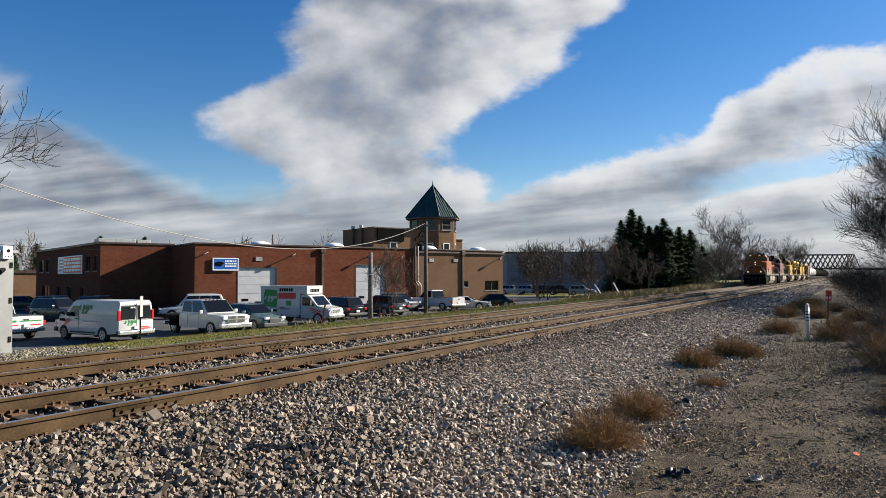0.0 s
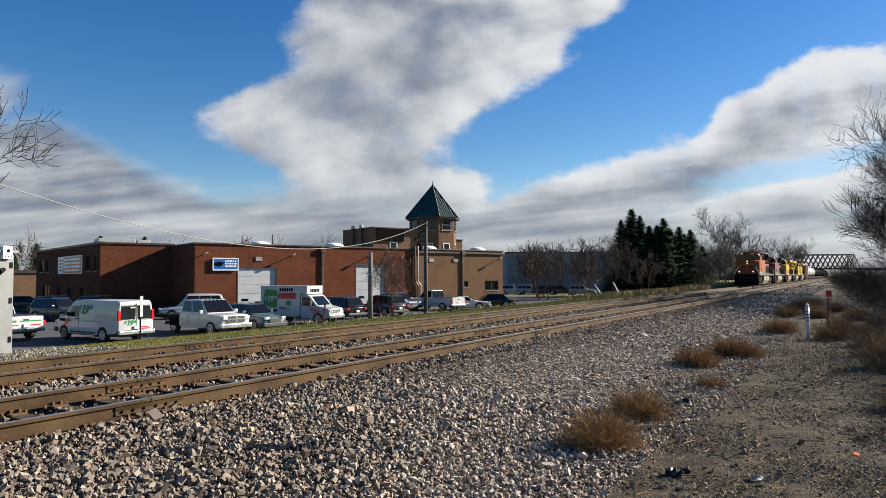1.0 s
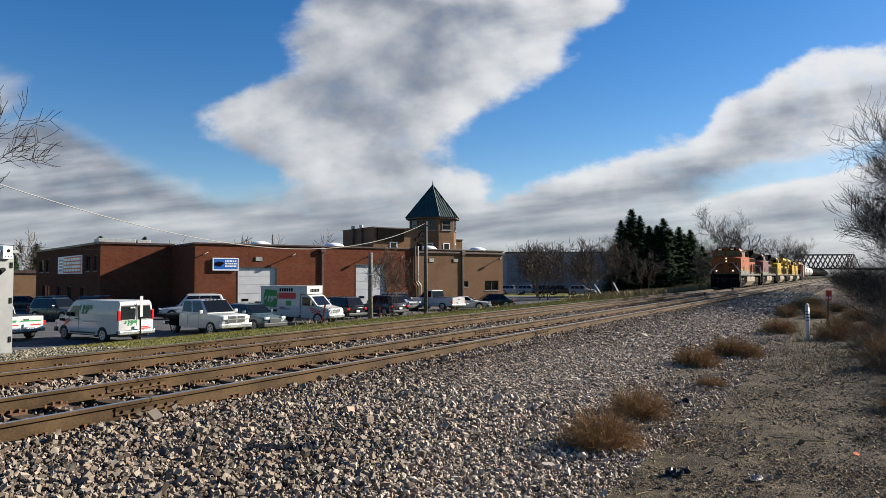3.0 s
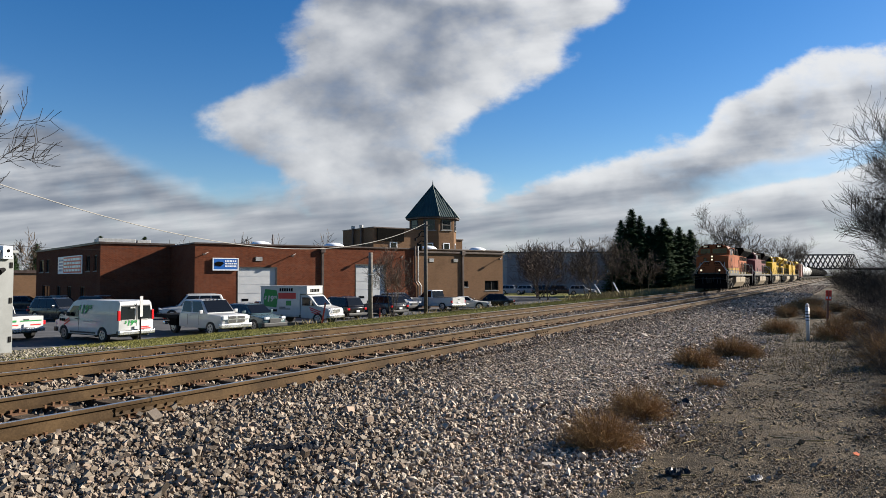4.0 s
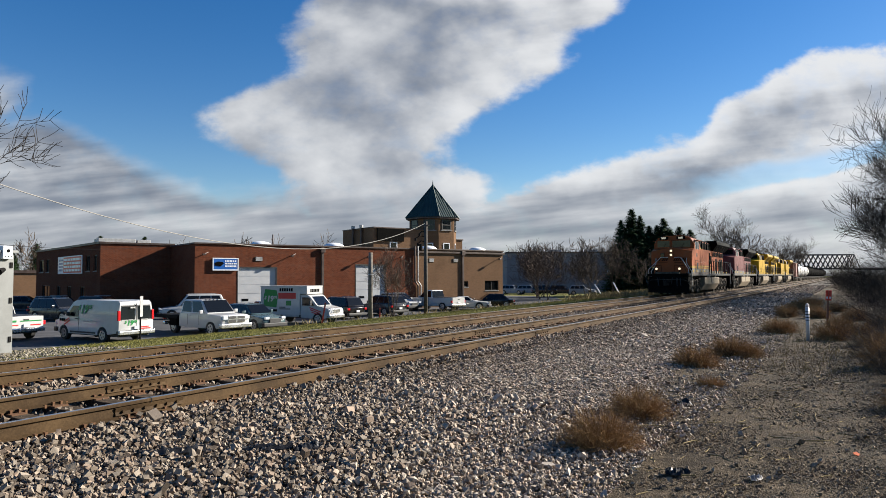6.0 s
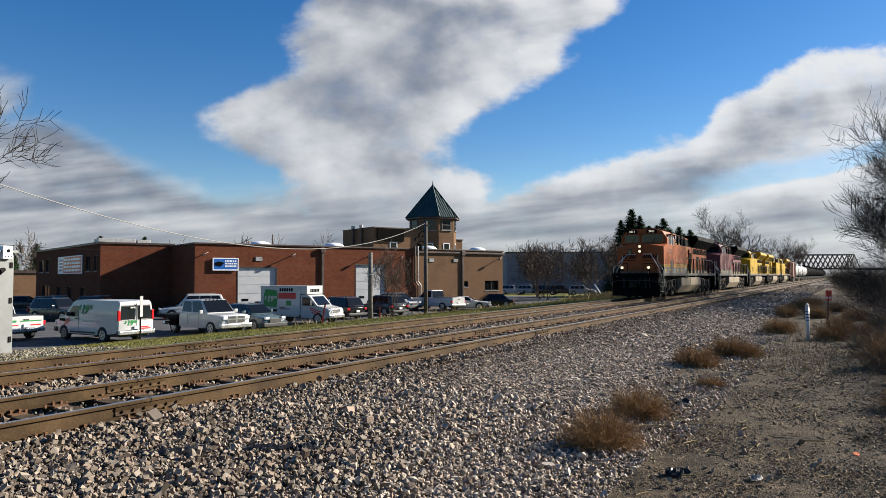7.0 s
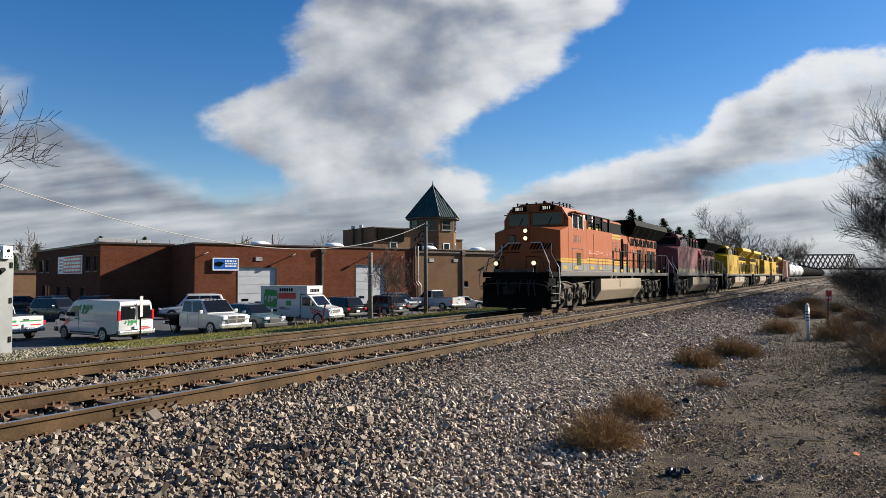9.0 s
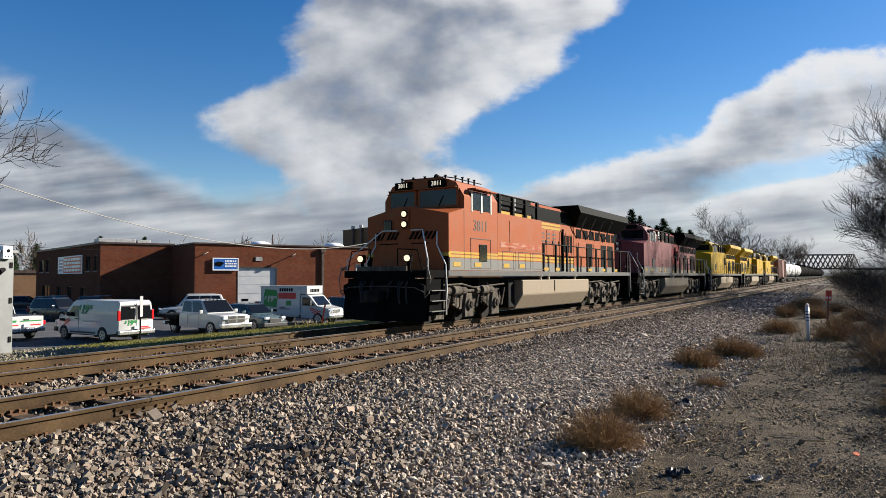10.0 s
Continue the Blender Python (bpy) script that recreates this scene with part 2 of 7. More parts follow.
# ---- shared materials ----
M_RAIL_SIDE = surface("rail_rust", (0.036, 0.021, 0.009), (0.088, 0.054, 0.025), 1.2, 0.8, 0.0, 0.3, spec=0.15)
M_RAIL_TOP = surface("rail_polished", (0.42, 0.40, 0.37), (0.62, 0.60, 0.57), 0.8, 0.3, 0.9, 0.05)
M_TIE = surface("tie_wood", (0.026, 0.020, 0.015), (0.085, 0.062, 0.043), 5.0, 0.95, 0, 0.5, spec=0.1)
M_PLATE = surface("plate_rust", (0.07, 0.032, 0.013), (0.16, 0.075, 0.030), 8.0, 0.85, 0.1, 0.4)
M_STEEL_DARK = surface("steel_dark", (0.005, 0.005, 0.005), (0.016, 0.015, 0.014), 4.0, 0.8, 0.0, spec=0.08)
M_BLACK = surface("black_paint", (0.003, 0.003, 0.003), (0.007, 0.0065, 0.006), 4.0, 0.8, spec=0.02)
M_RUBBER = surface("rubber", (0.012, 0.012, 0.012), (0.03, 0.029, 0.028), 6.0, 0.85)
M_CHROME = surface("chrome", (0.55, 0.55, 0.56), (0.75, 0.75, 0.76), 3.0, 0.25, 0.9, 0.05)
M_GLASS = glass_dark("tinted_glass")
M_GREY = surface("grey_steel", (0.30, 0.30, 0.29), (0.42, 0.41, 0.40), 3.0, 0.5, 0.3)
M_WHITE = paint("white_paint", (0.43, 0.43, 0.425), 0.3, 0.08)
M_GREEN = paint("green_print", (0.008, 0.20, 0.04), 0.4, 0.05, 0.1)
M_RED = paint("red_print", (0.55, 0.03, 0.03), 0.4, 0.05, 0.1)
M_LAMP_RED = paint("red_lens", (0.45, 0.01, 0.015), 0.15, 0.02, 0.8)
M_BARK = surface("bark", (0.030, 0.024, 0.019), (0.075, 0.06, 0.048), 6.0, 0.95, 0, 0.6, spec=0.1)


# ---- ground ----
def ground_z(x):
    """Height of the land across the tracks."""
    xs = [-5000, -32, -29.4, -25, -20, -15.5, -13.6, -6.3, -2.6, -0.5, 2.5, 8, 30, 5000]
    zs = [-1.86, -1.84, -1.64, -1.15, -0.72, -0.46, -0.42, -0.42, -0.46, -0.44, -0.40, -0.2, 0.0, 0.0]
    return np.interp(x, xs, zs)


def ground():
    n = Nodes("ground")
    v = n.coords()
    x, y, z = n.sep(v)[:3]
    big, mid, fine = n.noise(v, 0.35, 5.0, 0.6), n.noise(v, 2.5, 6.0, 0.65), n.noise(v, 26.0, 5.0, 0.7)
    dirt = n.mix(n.ramp(mid, 0.35, 0.68), (0.030, 0.022, 0.013), (0.105, 0.076, 0.046))
    peb = n.voronoi(v, 22.0)[0]
    dirt = n.mix(n.ramp(peb, 0.32, 0.12, 0.0, 0.55), dirt, (0.17, 0.135, 0.095))
    grit = n.voronoi(v, 75.0)
    dirt = n.mix(n.m("MULTIPLY", n.ramp(grit[0], 0.45, 0.2), n.ramp(n.sep(grit[1])[0], 0.45, 0.8)), dirt, (0.24, 0.195, 0.145))
    dirt = n.mix(n.ramp(n.noise(v, 1.1, 5.0, 0.6), 0.52, 0.66, 0.0, 0.6), dirt, (0.022, 0.016, 0.010))
    grass = n.mix(n.ramp(n.m("ADD", big, n.m("MULTIPLY", n.m("SUBTRACT", fine, 0.5), 0.8)), 0.35, 0.65), (0.085, 0.095, 0.022), (0.20, 0.18, 0.06))
    f = n.ramp(n.m("ADD", x, n.m("MULTIPLY", n.m("SUBTRACT", mid, 0.5), 2.5)), -16.5, -15.0, 1.0, 0.0)
    n.bump(n.m("ADD", n.m("MULTIPLY", fine, 0.5), n.m("ADD", n.m("MULTIPLY", mid, 0.9), n.m("MULTIPLY", n.m("ADD", peb, grit[0]), -0.5))), 1.0, 0.06)
    n.set(n.mix(f, dirt, grass), 0.95, 0, 0.15)
    xs = np.unique(np.concatenate([[-4800, -2000, -800, -300, -150, -80, -50], np.arange(-40, -14, 1.0), np.arange(-14, 3.0, 0.12), np.arange(3, 12, 0.6), [15, 20, 30, 60, 150, 400, 1200, 4800]]))
    ys = np.unique(np.concatenate([[-4800, -1000, -200, -60, -20], np.arange(-5, 3, 1.0), np.arange(3, 24, 0.14), np.arange(24, 60, 0.5), np.geomspace(60, 4800, 40)]))
    X, Y = np.meshgrid(xs, ys)
    Z = ground_z(X)
    for i, j in zip(*np.nonzero((X > -14) & (X < 12) & (Y > 0) & (Y < 62))):
        Z[i, j] += 0.05 * noise.noise((X[i, j] * 0.9, Y[i, j] * 0.9, 0)) + 0.018 * noise.noise((X[i, j] * 4, Y[i, j] * 4, 3))
    verts = np.stack([X.ravel(), Y.ravel(), Z.ravel()], 1)
    k = len(xs)
    r, c = np.meshgrid(np.arange(len(ys) - 1), np.arange(k - 1), indexing="ij")
    a = (r * k + c).ravel()
    ob = mesh_np("ground", verts, np.stack([a, a + 1, a + k + 1, a + k], 1), n.mat, smooth=True)
    tagged(ob, "bare gravelly dirt and thin autumn grass", "ground", kind="structure")


ground()


def parking_lot():
    n = Nodes("asphalt")
    v = n.coords()
    a, b = n.noise(v, 0.6, 6.0, 0.6), n.noise(v, 30.0, 3.0)
    n.bump(b, 0.4, 0.01)
    mat = n.set(n.mix(n.ramp(n.m("ADD", n.m("MULTIPLY", a, 0.8), n.m("MULTIPLY", b, 0.2)), 0.35, 0.7), (0.045, 0.045, 0.048), (0.085, 0.085, 0.088)), 0.9, 0, 0.25)
    bm = prism([(-29.6, -20), (-29.8, 60), (-31.5, 82), (-40, 100), (-150, 130), (-150, -20)], LOT_Z - 0.1, LOT_Z + 0.03, "z")
    tagged(part("parking_lot", bm, mat), "dark worn asphalt car park beside the tracks", "pavement", kind="structure")


parking_lot()


# ---- ballast ----
def stones(name, label, regions, mat, seed):
    """Broken stone lying in regions of (x0, x1, y0, y1, count, size, top(x))."""
    rng = np.random.default_rng(seed)
    base = np.array([(1, 0, 0), (-1, 0, 0), (0, 1, 0), (0, -1, 0), (0, 0, 1), (0, 0, -1)], float)
    tri = np.array([(0, 2, 4), (2, 1, 4), (1, 3, 4), (3, 0, 4), (2, 0, 5), (1, 2, 5), (3, 1, 5), (0, 3, 5)])
    cube = np.array([(x, y, z) for z in (-0.62, 0.62) for y in (-0.62, 0.62) for x in (-0.62, 0.62)])
    cube_tri = np.array([(0, 2, 1), (1, 2, 3), (4, 5, 6), (5, 7, 6), (0, 1, 4), (1, 5, 4), (2, 6, 3), (3, 6, 7), (0, 4, 2), (2, 4, 6), (1, 3, 5), (3, 7, 5)])
    V, F, off = [], [], 0
    for x0, x1, y0, y1, cnt, size, top in regions:
        p = np.stack([rng.uniform(x0, x1, cnt), rng.uniform(y0, y1, cnt)], 1)
        s = size * rng.lognormal(0, 0.32, cnt)
        z = top(p[:, 0], p[:, 1]) + s * rng.uniform(-0.35, 0.75 if y0 < 9 else 0.5, cnt)
        # random rotations from quaternions
        q = rng.normal(size=(cnt, 4))
        q /= np.linalg.norm(q, axis=1, keepdims=True)
        w, a, b, c = q.T
        R = np.stack([1 - 2 * (b * b + c * c), 2 * (a * b - c * w), 2 * (a * c + b * w), 2 * (a * b + c * w), 1 - 2 * (a * a + c * c), 2 * (b * c - a * w),
                      2 * (a * c - b * w), 2 * (b * c + a * w), 1 - 2 * (a * a + b * b)], 1).reshape(-1, 3, 3)
        near = y0 < 5 and size > 0.03 and -7.5 < x0 and x1 < -3
        pts, faces = (cube, cube_tri) if near else (base, tri)
        k = len(pts)
        v = pts[None] * rng.uniform(0.84 if near else 0.72, 1.12, (cnt, k, 1)) + rng.normal(0, 0.10 if near else 0.16, (cnt, k, 3))
        v *= np.array([1.0, 0.75, 0.6])
        v = np.einsum("nij,nkj->nki", R, v) * (s[:, None, None] * 0.62)
        if y0 >= 9:        # settled flat
            v[:, :, 2] *= 0.62
        v += np.concatenate([p, z[:, None]], 1)[:, None]
        V.append(v.reshape(-1, 3))
        F.append((faces[None] + (np.arange(cnt) * k)[:, None, None] + off).reshape(-1, 3))
        off += cnt * k
    ob = mesh_np(name, np.concatenate(V), np.concatenate(F), mat)
    return tagged(ob, label, "gravel", kind="stuff")


def bed_top(x, y):
    """Top of the ballast bed across the two tracks."""
    return np.interp(x, [-14.6, -13.6, -6.4, -4.4, -2.4, -1.5], [-0.62, -0.235, -0.235, -0.33, -0.47, -0.52])


def ballast_stone():
    """Grey, pink and buff broken stone, made dusty brown by brakes and rails close to the tracks, and darker brown at
    the near end.
    """
    n = Nodes("ballast_stone")
    v = n.coords()
    rnd = n.node("ShaderNodeNewGeometry").outputs["Random Per Island"]
    f = n.m("ADD", n.m("MULTIPLY", rnd, 0.8), n.m("MULTIPLY", n.noise(v, 16.0, 4.0), 0.3), clamp=True)
    tone = n.mix(n.ramp(n.m("FRACT", n.m("MULTIPLY", rnd, 37.0)), 0.5, 0.9), (0.53, 0.455, 0.365), (0.48, 0.365, 0.278))
    col = n.mix(f, (0.034, 0.026, 0.019), tone)
    x = n.m("ADD", n.sep(v)[0], n.m("MULTIPLY", n.m("SUBTRACT", n.noise(v, 0.8, 4.0), 0.5), 2.0))
    brown_mask = n.m("MULTIPLY", n.ramp(x, -4.6, -6.6), n.ramp(n.noise(v, 5.0, 3.0), 0.25, 0.6, 0.4, 1.0))
    # darker brown over the near end of the bed
    near_brown = n.m("MULTIPLY", n.ramp(n.m("ADD", n.sep(v)[1], n.m("MULTIPLY", n.noise(v, 0.5, 4.0), 6.0)), 7.5, 11.5, 1.0, 0.0), n.ramp(x, -3.2, -4.6))
    brown_mask = n.m("MAXIMUM", brown_mask, n.m("MULTIPLY", near_brown, 0.85))
    n.bump(n.noise(v, 90.0, 3.0), 0.4, 0.008)
    return n.set(n.mix(n.m("MULTIPLY", brown_mask, 0.5), col, (0.075, 0.052, 0.034)), 0.88, 0.0, 0.12)


def ballast():
    n = Nodes("ballast_bed")
    v = n.coords()
    vor = n.voronoi(v, 17.0)
    n.bump(vor[0], 1.0, 0.05)
    cell = n.sep(vor[1])[0]
    # darker than the stones, so the gaps between them look shaded
    n.set(n.mix(n.ramp(n.m("ADD", n.m("MULTIPLY", cell, 0.7), n.m("MULTIPLY", n.noise(v, 1.2, 4.0), 0.4)), 0.2, 0.9), (0.016, 0.013, 0.010), (0.15, 0.125, 0.098)), 0.9, 0, 0.25)
    xs = [-14.6, -13.6, -11.72, -9.8, -7.93, -6.4, -5.4, -4.4, -3.4, -2.6]
    ys = np.concatenate([[-60, -20, 0], np.arange(4, 60, 4), [80, 120, 200, 400, 900]])
    vs = np.array([(x, y, float(bed_top(x, y)) - 0.03) for y in ys for x in xs])
    k = len(xs)
    f = np.array([(r * k + i, r * k + i + 1, (r + 1) * k + i + 1, (r + 1) * k + i) for r in range(len(ys) - 1) for i in range(k - 1)])
    tagged(mesh_np("ballast_bed", vs, f, n.mat), "grey crushed stone bed under both tracks", "ballast", kind="structure")
    mat = ballast_stone()
    low = lambda x, y: bed_top(x, y) - 0.0
    reg = [(-6.6, -3.6, 2.0, 9.0, 25000, 0.040, low), (-6.6, -2.9, 9.0, 16.0, 27000, 0.042, low), (-3.8, -2.4, 2.0, 9.0, 9000, 0.040, low), (-6.6, -2.9, 16.0, 30.0, 17000, 0.062, low),
           (-6.6, -3.0, 30.0, 60.0, 9000, 0.10, low), (-6.6, -3.0, 60.0, 130.0, 5000, 0.16, low),
           (-9.3, -6.6, 2.0, 30.0, 12000, 0.055, lambda x, y: bed_top(x, y) - 0.02), (-10.6, -9.0, 2.0, 30.0, 11000, 0.058, low),
           (-13.8, -10.4, 2.0, 30.0, 9000, 0.062, lambda x, y: bed_top(x, y) - 0.02), (-13.8, -6.6, 30.0, 60.0, 7000, 0.09, lambda x, y: bed_top(x, y) - 0.03),
           (-10.6, -9.0, 60.0, 110.0, 2500, 0.14, low), (-14.6, -13.2, 2, 60, 4000, 0.065, low), (-7.02, -6.5, 2.0, 30.0, 5500, 0.045, lambda x, y: bed_top(x, y) + 0.045),
           (-3.7, -1.8, 2.5, 8.0, 19000, 0.034, lambda x, y: ground_z(x) + 0.012), (-3.4, -1.6, 8.0, 26.0, 9000, 0.042, lambda x, y: ground_z(x))]
    stones("ballast_stones", "broken grey and pinkish track ballast", reg, mat, 4)
    grit = [(-2.8, 1.8, 2.8, 9.0, 34000, 0.018, lambda x, y: ground_z(x)), (-2.4, 1.8, 9.0, 20.0, 20000, 0.026, lambda x, y: ground_z(x)), (-2.4, 1.5, 3.0, 24.0, 3000, 0.040, lambda x, y: ground_z(x))]
    stones("dirt_pebbles", "small loose pebbles on packed dirt", grit, varied("pebble", (0.055, 0.042, 0.028), (0.36, 0.285, 0.20), 0.9, 14.0), 9)


ballast()


# ---- tracks ----
def track(xc, label):
    th = thing("railway_track", pose(xc, 0, 0), label, "railway track", "main line tracks")
    prof = [(-0.07, -0.178), (0.07, -0.178), (0.07, -0.165), (0.012, -0.148), (0.009, -0.05), (0.036, -0.038), (0.037, -0.008), (0.03, 0.0), (-0.03, 0.0), (-0.037, -0.008), (-0.036, -0.038), (-0.009, -0.05), (-0.012, -0.148), (-0.07, -0.165)]
    for side in (-0.755, 0.755):
        bm = prism(prof, -40, 700, "y")
        for f in bm.faces:
            f.material_index = 1 if f.normal.z > 0.95 and f.calc_center_median().z > -0.02 else 0
        rail = part("rail", bm, [M_RAIL_SIDE, M_RAIL_TOP], th, "rust-brown steel rail with a polished top")
        rail.location.x = side
        # joint bars with bolts
        for yj in (JOINTS_A if xc > -9 else JOINTS_B)[0 if side > 0 else 1]:
            jb = prism([(0.012, -0.145), (0.034, -0.14), (0.02, -0.10), (0.034, -0.055), (0.012, -0.05)], yj - 0.45, yj + 0.45, "y")
            for k in (-0.36, -0.22, -0.08, 0.08, 0.22, 0.36):
                disc((0.033, yj + k, -0.10), 0.016, 0.03, "x", 6, jb)
            part("joint_bar", jb, M_RAIL_SIDE, rail, "bolted joint bar")
            gap = box(-0.0385, yj - 0.006, -0.05, 0.0385, yj + 0.006, 0.0015)
            part("rail_gap", gap, M_STEEL_DARK, rail)
    tie = box(-1.3, -0.11, -0.36, 1.3, 0.11, -0.192, 0.012)
    first = None
    rng = random.Random(int(-xc * 10))
    plate_src = None
    for i in range(150):
        y = -2.0 + i * 0.52 + rng.uniform(-0.04, 0.04)
        loc = (rng.uniform(-0.06, 0.06), y, rng.uniform(-0.012, 0.004))
        if first is None:
            first = part("tie", tie, M_TIE, th, "dark creosoted wooden tie")
            first.location = loc
            o = first
        else:
            o = share("tie", first, th, loc, (0, 0, rng.uniform(-0.02, 0.02)))
        for side in (-0.755, 0.755):
            if plate_src is None:
                bm = box(-0.19, -0.09, -0.196, 0.19, 0.09, -0.178, 0.004)
                for sx in (-0.088, 0.088):
                    for sy in (-0.05, 0.05):
                        box(sx - 0.012, sy - 0.012, -0.18, sx + 0.012, sy + 0.012, -0.135, 0, bm)
                        box(sx - (0.03 if sx > 0 else 0.014), sy - 0.014, -0.15, sx + (0.014 if sx > 0 else 0.03), sy + 0.014, -0.135, 0, bm)
                for sy in (-0.14, 0.13):   # rail anchors
                    box(-0.085, sy - 0.012, -0.20, 0.085, sy + 0.012, -0.158, 0, bm)
                plate_src = part("tie_plate", bm, M_PLATE, o, "rusty tie plate with spikes")
                plate_src.location = (side, 0, 0)
            elif i < 75:
                share("tie_plate", plate_src, o, (side, 0, 0))
    # the ties past the stretch that is seen close
    bm = bmesh.new()
    for i in range(150, 700):
        y = -2.0 + i * 0.52
        box(-1.3, y - 0.11, -0.36, 1.3, y + 0.11, -0.195, 0, bm)
    tagged(part("far_ties", bm, M_TIE, th, "dark wooden ties in the distance"), kind="stuff")
    return th


JOINTS_A = ([5.05, 16.95, 28.9], [5.9, 16.4])
JOINTS_B = ([10.9, 38.0], [10.1, 23.0])
track(TRACK_A, "near rusty railway track on wooden ties")
track(TRACK_B, "far railway track carrying the freight train")


# ---- the brick workshop ----
def brick_material(name, a, b, mortar, w=0.21, h=0.075):
    n = Nodes(name)
    x, y, z = n.sep(n.coords())[:3]
    v = n.comb(n.m("ADD", x, y), z)
    br = n.node("ShaderNodeTexBrick")
    n.put(br.inputs["Vector"], v)
    for k, c in (("Color1", a), ("Color2", b), ("Mortar", mortar)):
        br.inputs[k].default_value = (*c, 1)
    br.inputs["Scale"].default_value, br.inputs["Mortar Size"].default_value = 1.0, 0.008
    br.inputs["Brick Width"].default_value, br.inputs["Row Height"].default_value = w, h
    br.inputs["Bias"].default_value = 0.0
    big = n.noise(v, 0.55, 6.0, 0.65)
    mid = n.noise(v, 3.0, 5.0, 0.6)
    col = n.mix(n.ramp(mid, 0.3, 0.72, 0.0, 0.5), br.outputs["Color"], b)
    col = n.mix(n.ramp(big, 0.45, 0.75, 0.0, 0.4), col, tuple(c * 0.6 for c in a))
    n.bump(n.m("SUBTRACT", n.m("MULTIPLY", mid, 0.3), br.outputs["Fac"]), 0.6, 0.01)
    return n.set(col, 0.95, 0, 0.06)


M_BRICK = brick_material("red_brick", (0.078, 0.021, 0.010), (0.142, 0.045, 0.022), (0.12, 0.084, 0.062))
M_BRICK_TAN = brick_material("tan_brick", (0.122, 0.071, 0.039), (0.160, 0.093, 0.054), (0.15, 0.11, 0.08))
M_COPING = surface("brown_metal", (0.045, 0.028, 0.022), (0.075, 0.05, 0.04), 2.0, 0.5, 0.3)
M_DOOR = surface("door_enamel", (0.38, 0.39, 0.40), (0.44, 0.44, 0.44), 1.5, 0.45)
M_ROOFING = surface("roof_felt", (0.16, 0.155, 0.15), (0.24, 0.235, 0.23), 1.0, 0.95)
M_COPPER = surface("green_roof_metal", (0.012, 0.030, 0.026), (0.032, 0.062, 0.052), 1.6, 0.5, 0.1)
M_FRAME = surface("dark_frame", (0.025, 0.02, 0.018), (0.04, 0.034, 0.03), 4.0, 0.5)
M_BLUE = paint("blue_sign", (0.015, 0.10, 0.36), 0.35, 0.05, 0.2)
M_SIGN_WHITE = paint("sign_white", (0.75, 0.76, 0.78), 0.4, 0.06, 0.1)
M_ORANGE = paint("sign_red", (0.62, 0.09, 0.06), 0.5, 0.05, 0.1)
B0, BT = LOT_Z - 0.05, 4.0


def wall_cut(x0, x1, z0, z1, thick, holes):
    """A wall along x with its outer face at y = 0, and holes (x0, x1, z0, z1) through it."""
    bm = bmesh.new()
    xs = sorted({x0, x1, *(h[0] for h in holes), *(h[1] for h in holes)})
    for a, b in zip(xs, xs[1:]):
        zs = [z0]
        for h in sorted((h for h in holes if h[0] <= a and h[1] >= b), key=lambda h: h[2]):
            zs += [h[2], h[3]]
        zs.append(z1)
        for c, d in zip(zs[::2], zs[1::2]):
            if d - c > 0.01:
                box(a, 0, c, b, thick, d, 0, bm)
    bmesh.ops.remove_doubles(bm, verts=bm.verts, dist=0.0005)
    return bm


def window_part(parent, x0, x1, z0, z1, y=0.12, mullion=True):
    w = part("window", box(x0, y, z0, x1, y + 0.02, z1), M_GLASS, parent, "dark glass window")
    fr = bmesh.new()
    for a, b, c, d in ((x0, x0 + 0.06, z0, z1), (x1 - 0.06, x1, z0, z1), (x0, x1, z0, z0 + 0.06), (x0, x1, z1 - 0.06, z1)):
        box(a, y - 0.05, c, b, y - 0.002, d, 0, fr)
    if mullion:
        m = (x0 + x1) / 2
        box(m - 0.03, y - 0.045, z0, m + 0.03, y - 0.003, z1, 0, fr)
    part("window_frame", fr, M_FRAME, w)
    part("window_sill", box(x0 - 0.05, -0.05, z0 - 0.07, x1 + 0.05, y, z0, 0.01), M_ROOFING, w)
    return w


def garage_door(parent, x0, x1, z0, z1):
    d = part("garage_door", box(x0, 0.14, z0, x1, 0.18, z1), M_DOOR, parent, "white sectional roller door")
    k = 6
    for i in range(k):
        a, b = z0 + (z1 - z0) * i / k, z0 + (z1 - z0) * (i + 1) / k
        part("panel", box(x0 + 0.01, 0.115, a + 0.012, x1 - 0.01, 0.138, b - 0.012, 0.008), M_DOOR, d)
    part("door_window", box(x0 + 0.35, 0.10, z0 + 1.45, x0 + 0.9, 0.113, z0 + 1.65, 0.01), M_GLASS, d)
    fr = bmesh.new()
    for a, b, c, e in ((x0 - 0.07, x0, z0, z1 + 0.07), (x1, x1 + 0.07, z0, z1 + 0.07), (x0, x1, z1, z1 + 0.07)):
        box(a, -0.02, c, b, 0.14, e, 0, fr)
    part("door_frame", fr, M_FRAME, d)


def sign_bars(parent, x0, x1, z0, z1, y, rows, mat, seed):
    """Unreadable lettering: rows of short bars."""
    rng = random.Random(seed)
    bm = bmesh.new()
    h = (z1 - z0) / rows
    for r in range(rows):
        x = x0
        while x < x1 - 0.05:
            w = rng.uniform(0.06, 0.22) * (x1 - x0) + 0.03
            box(x, y - 0.012, z0 + h * (r + 0.2), min(x + w, x1), y, z0 + h * (r + 0.8), 0, bm)
            x += w + 0.03 * (x1 - x0) + 0.02
    return part("lettering", bm, mat, parent)


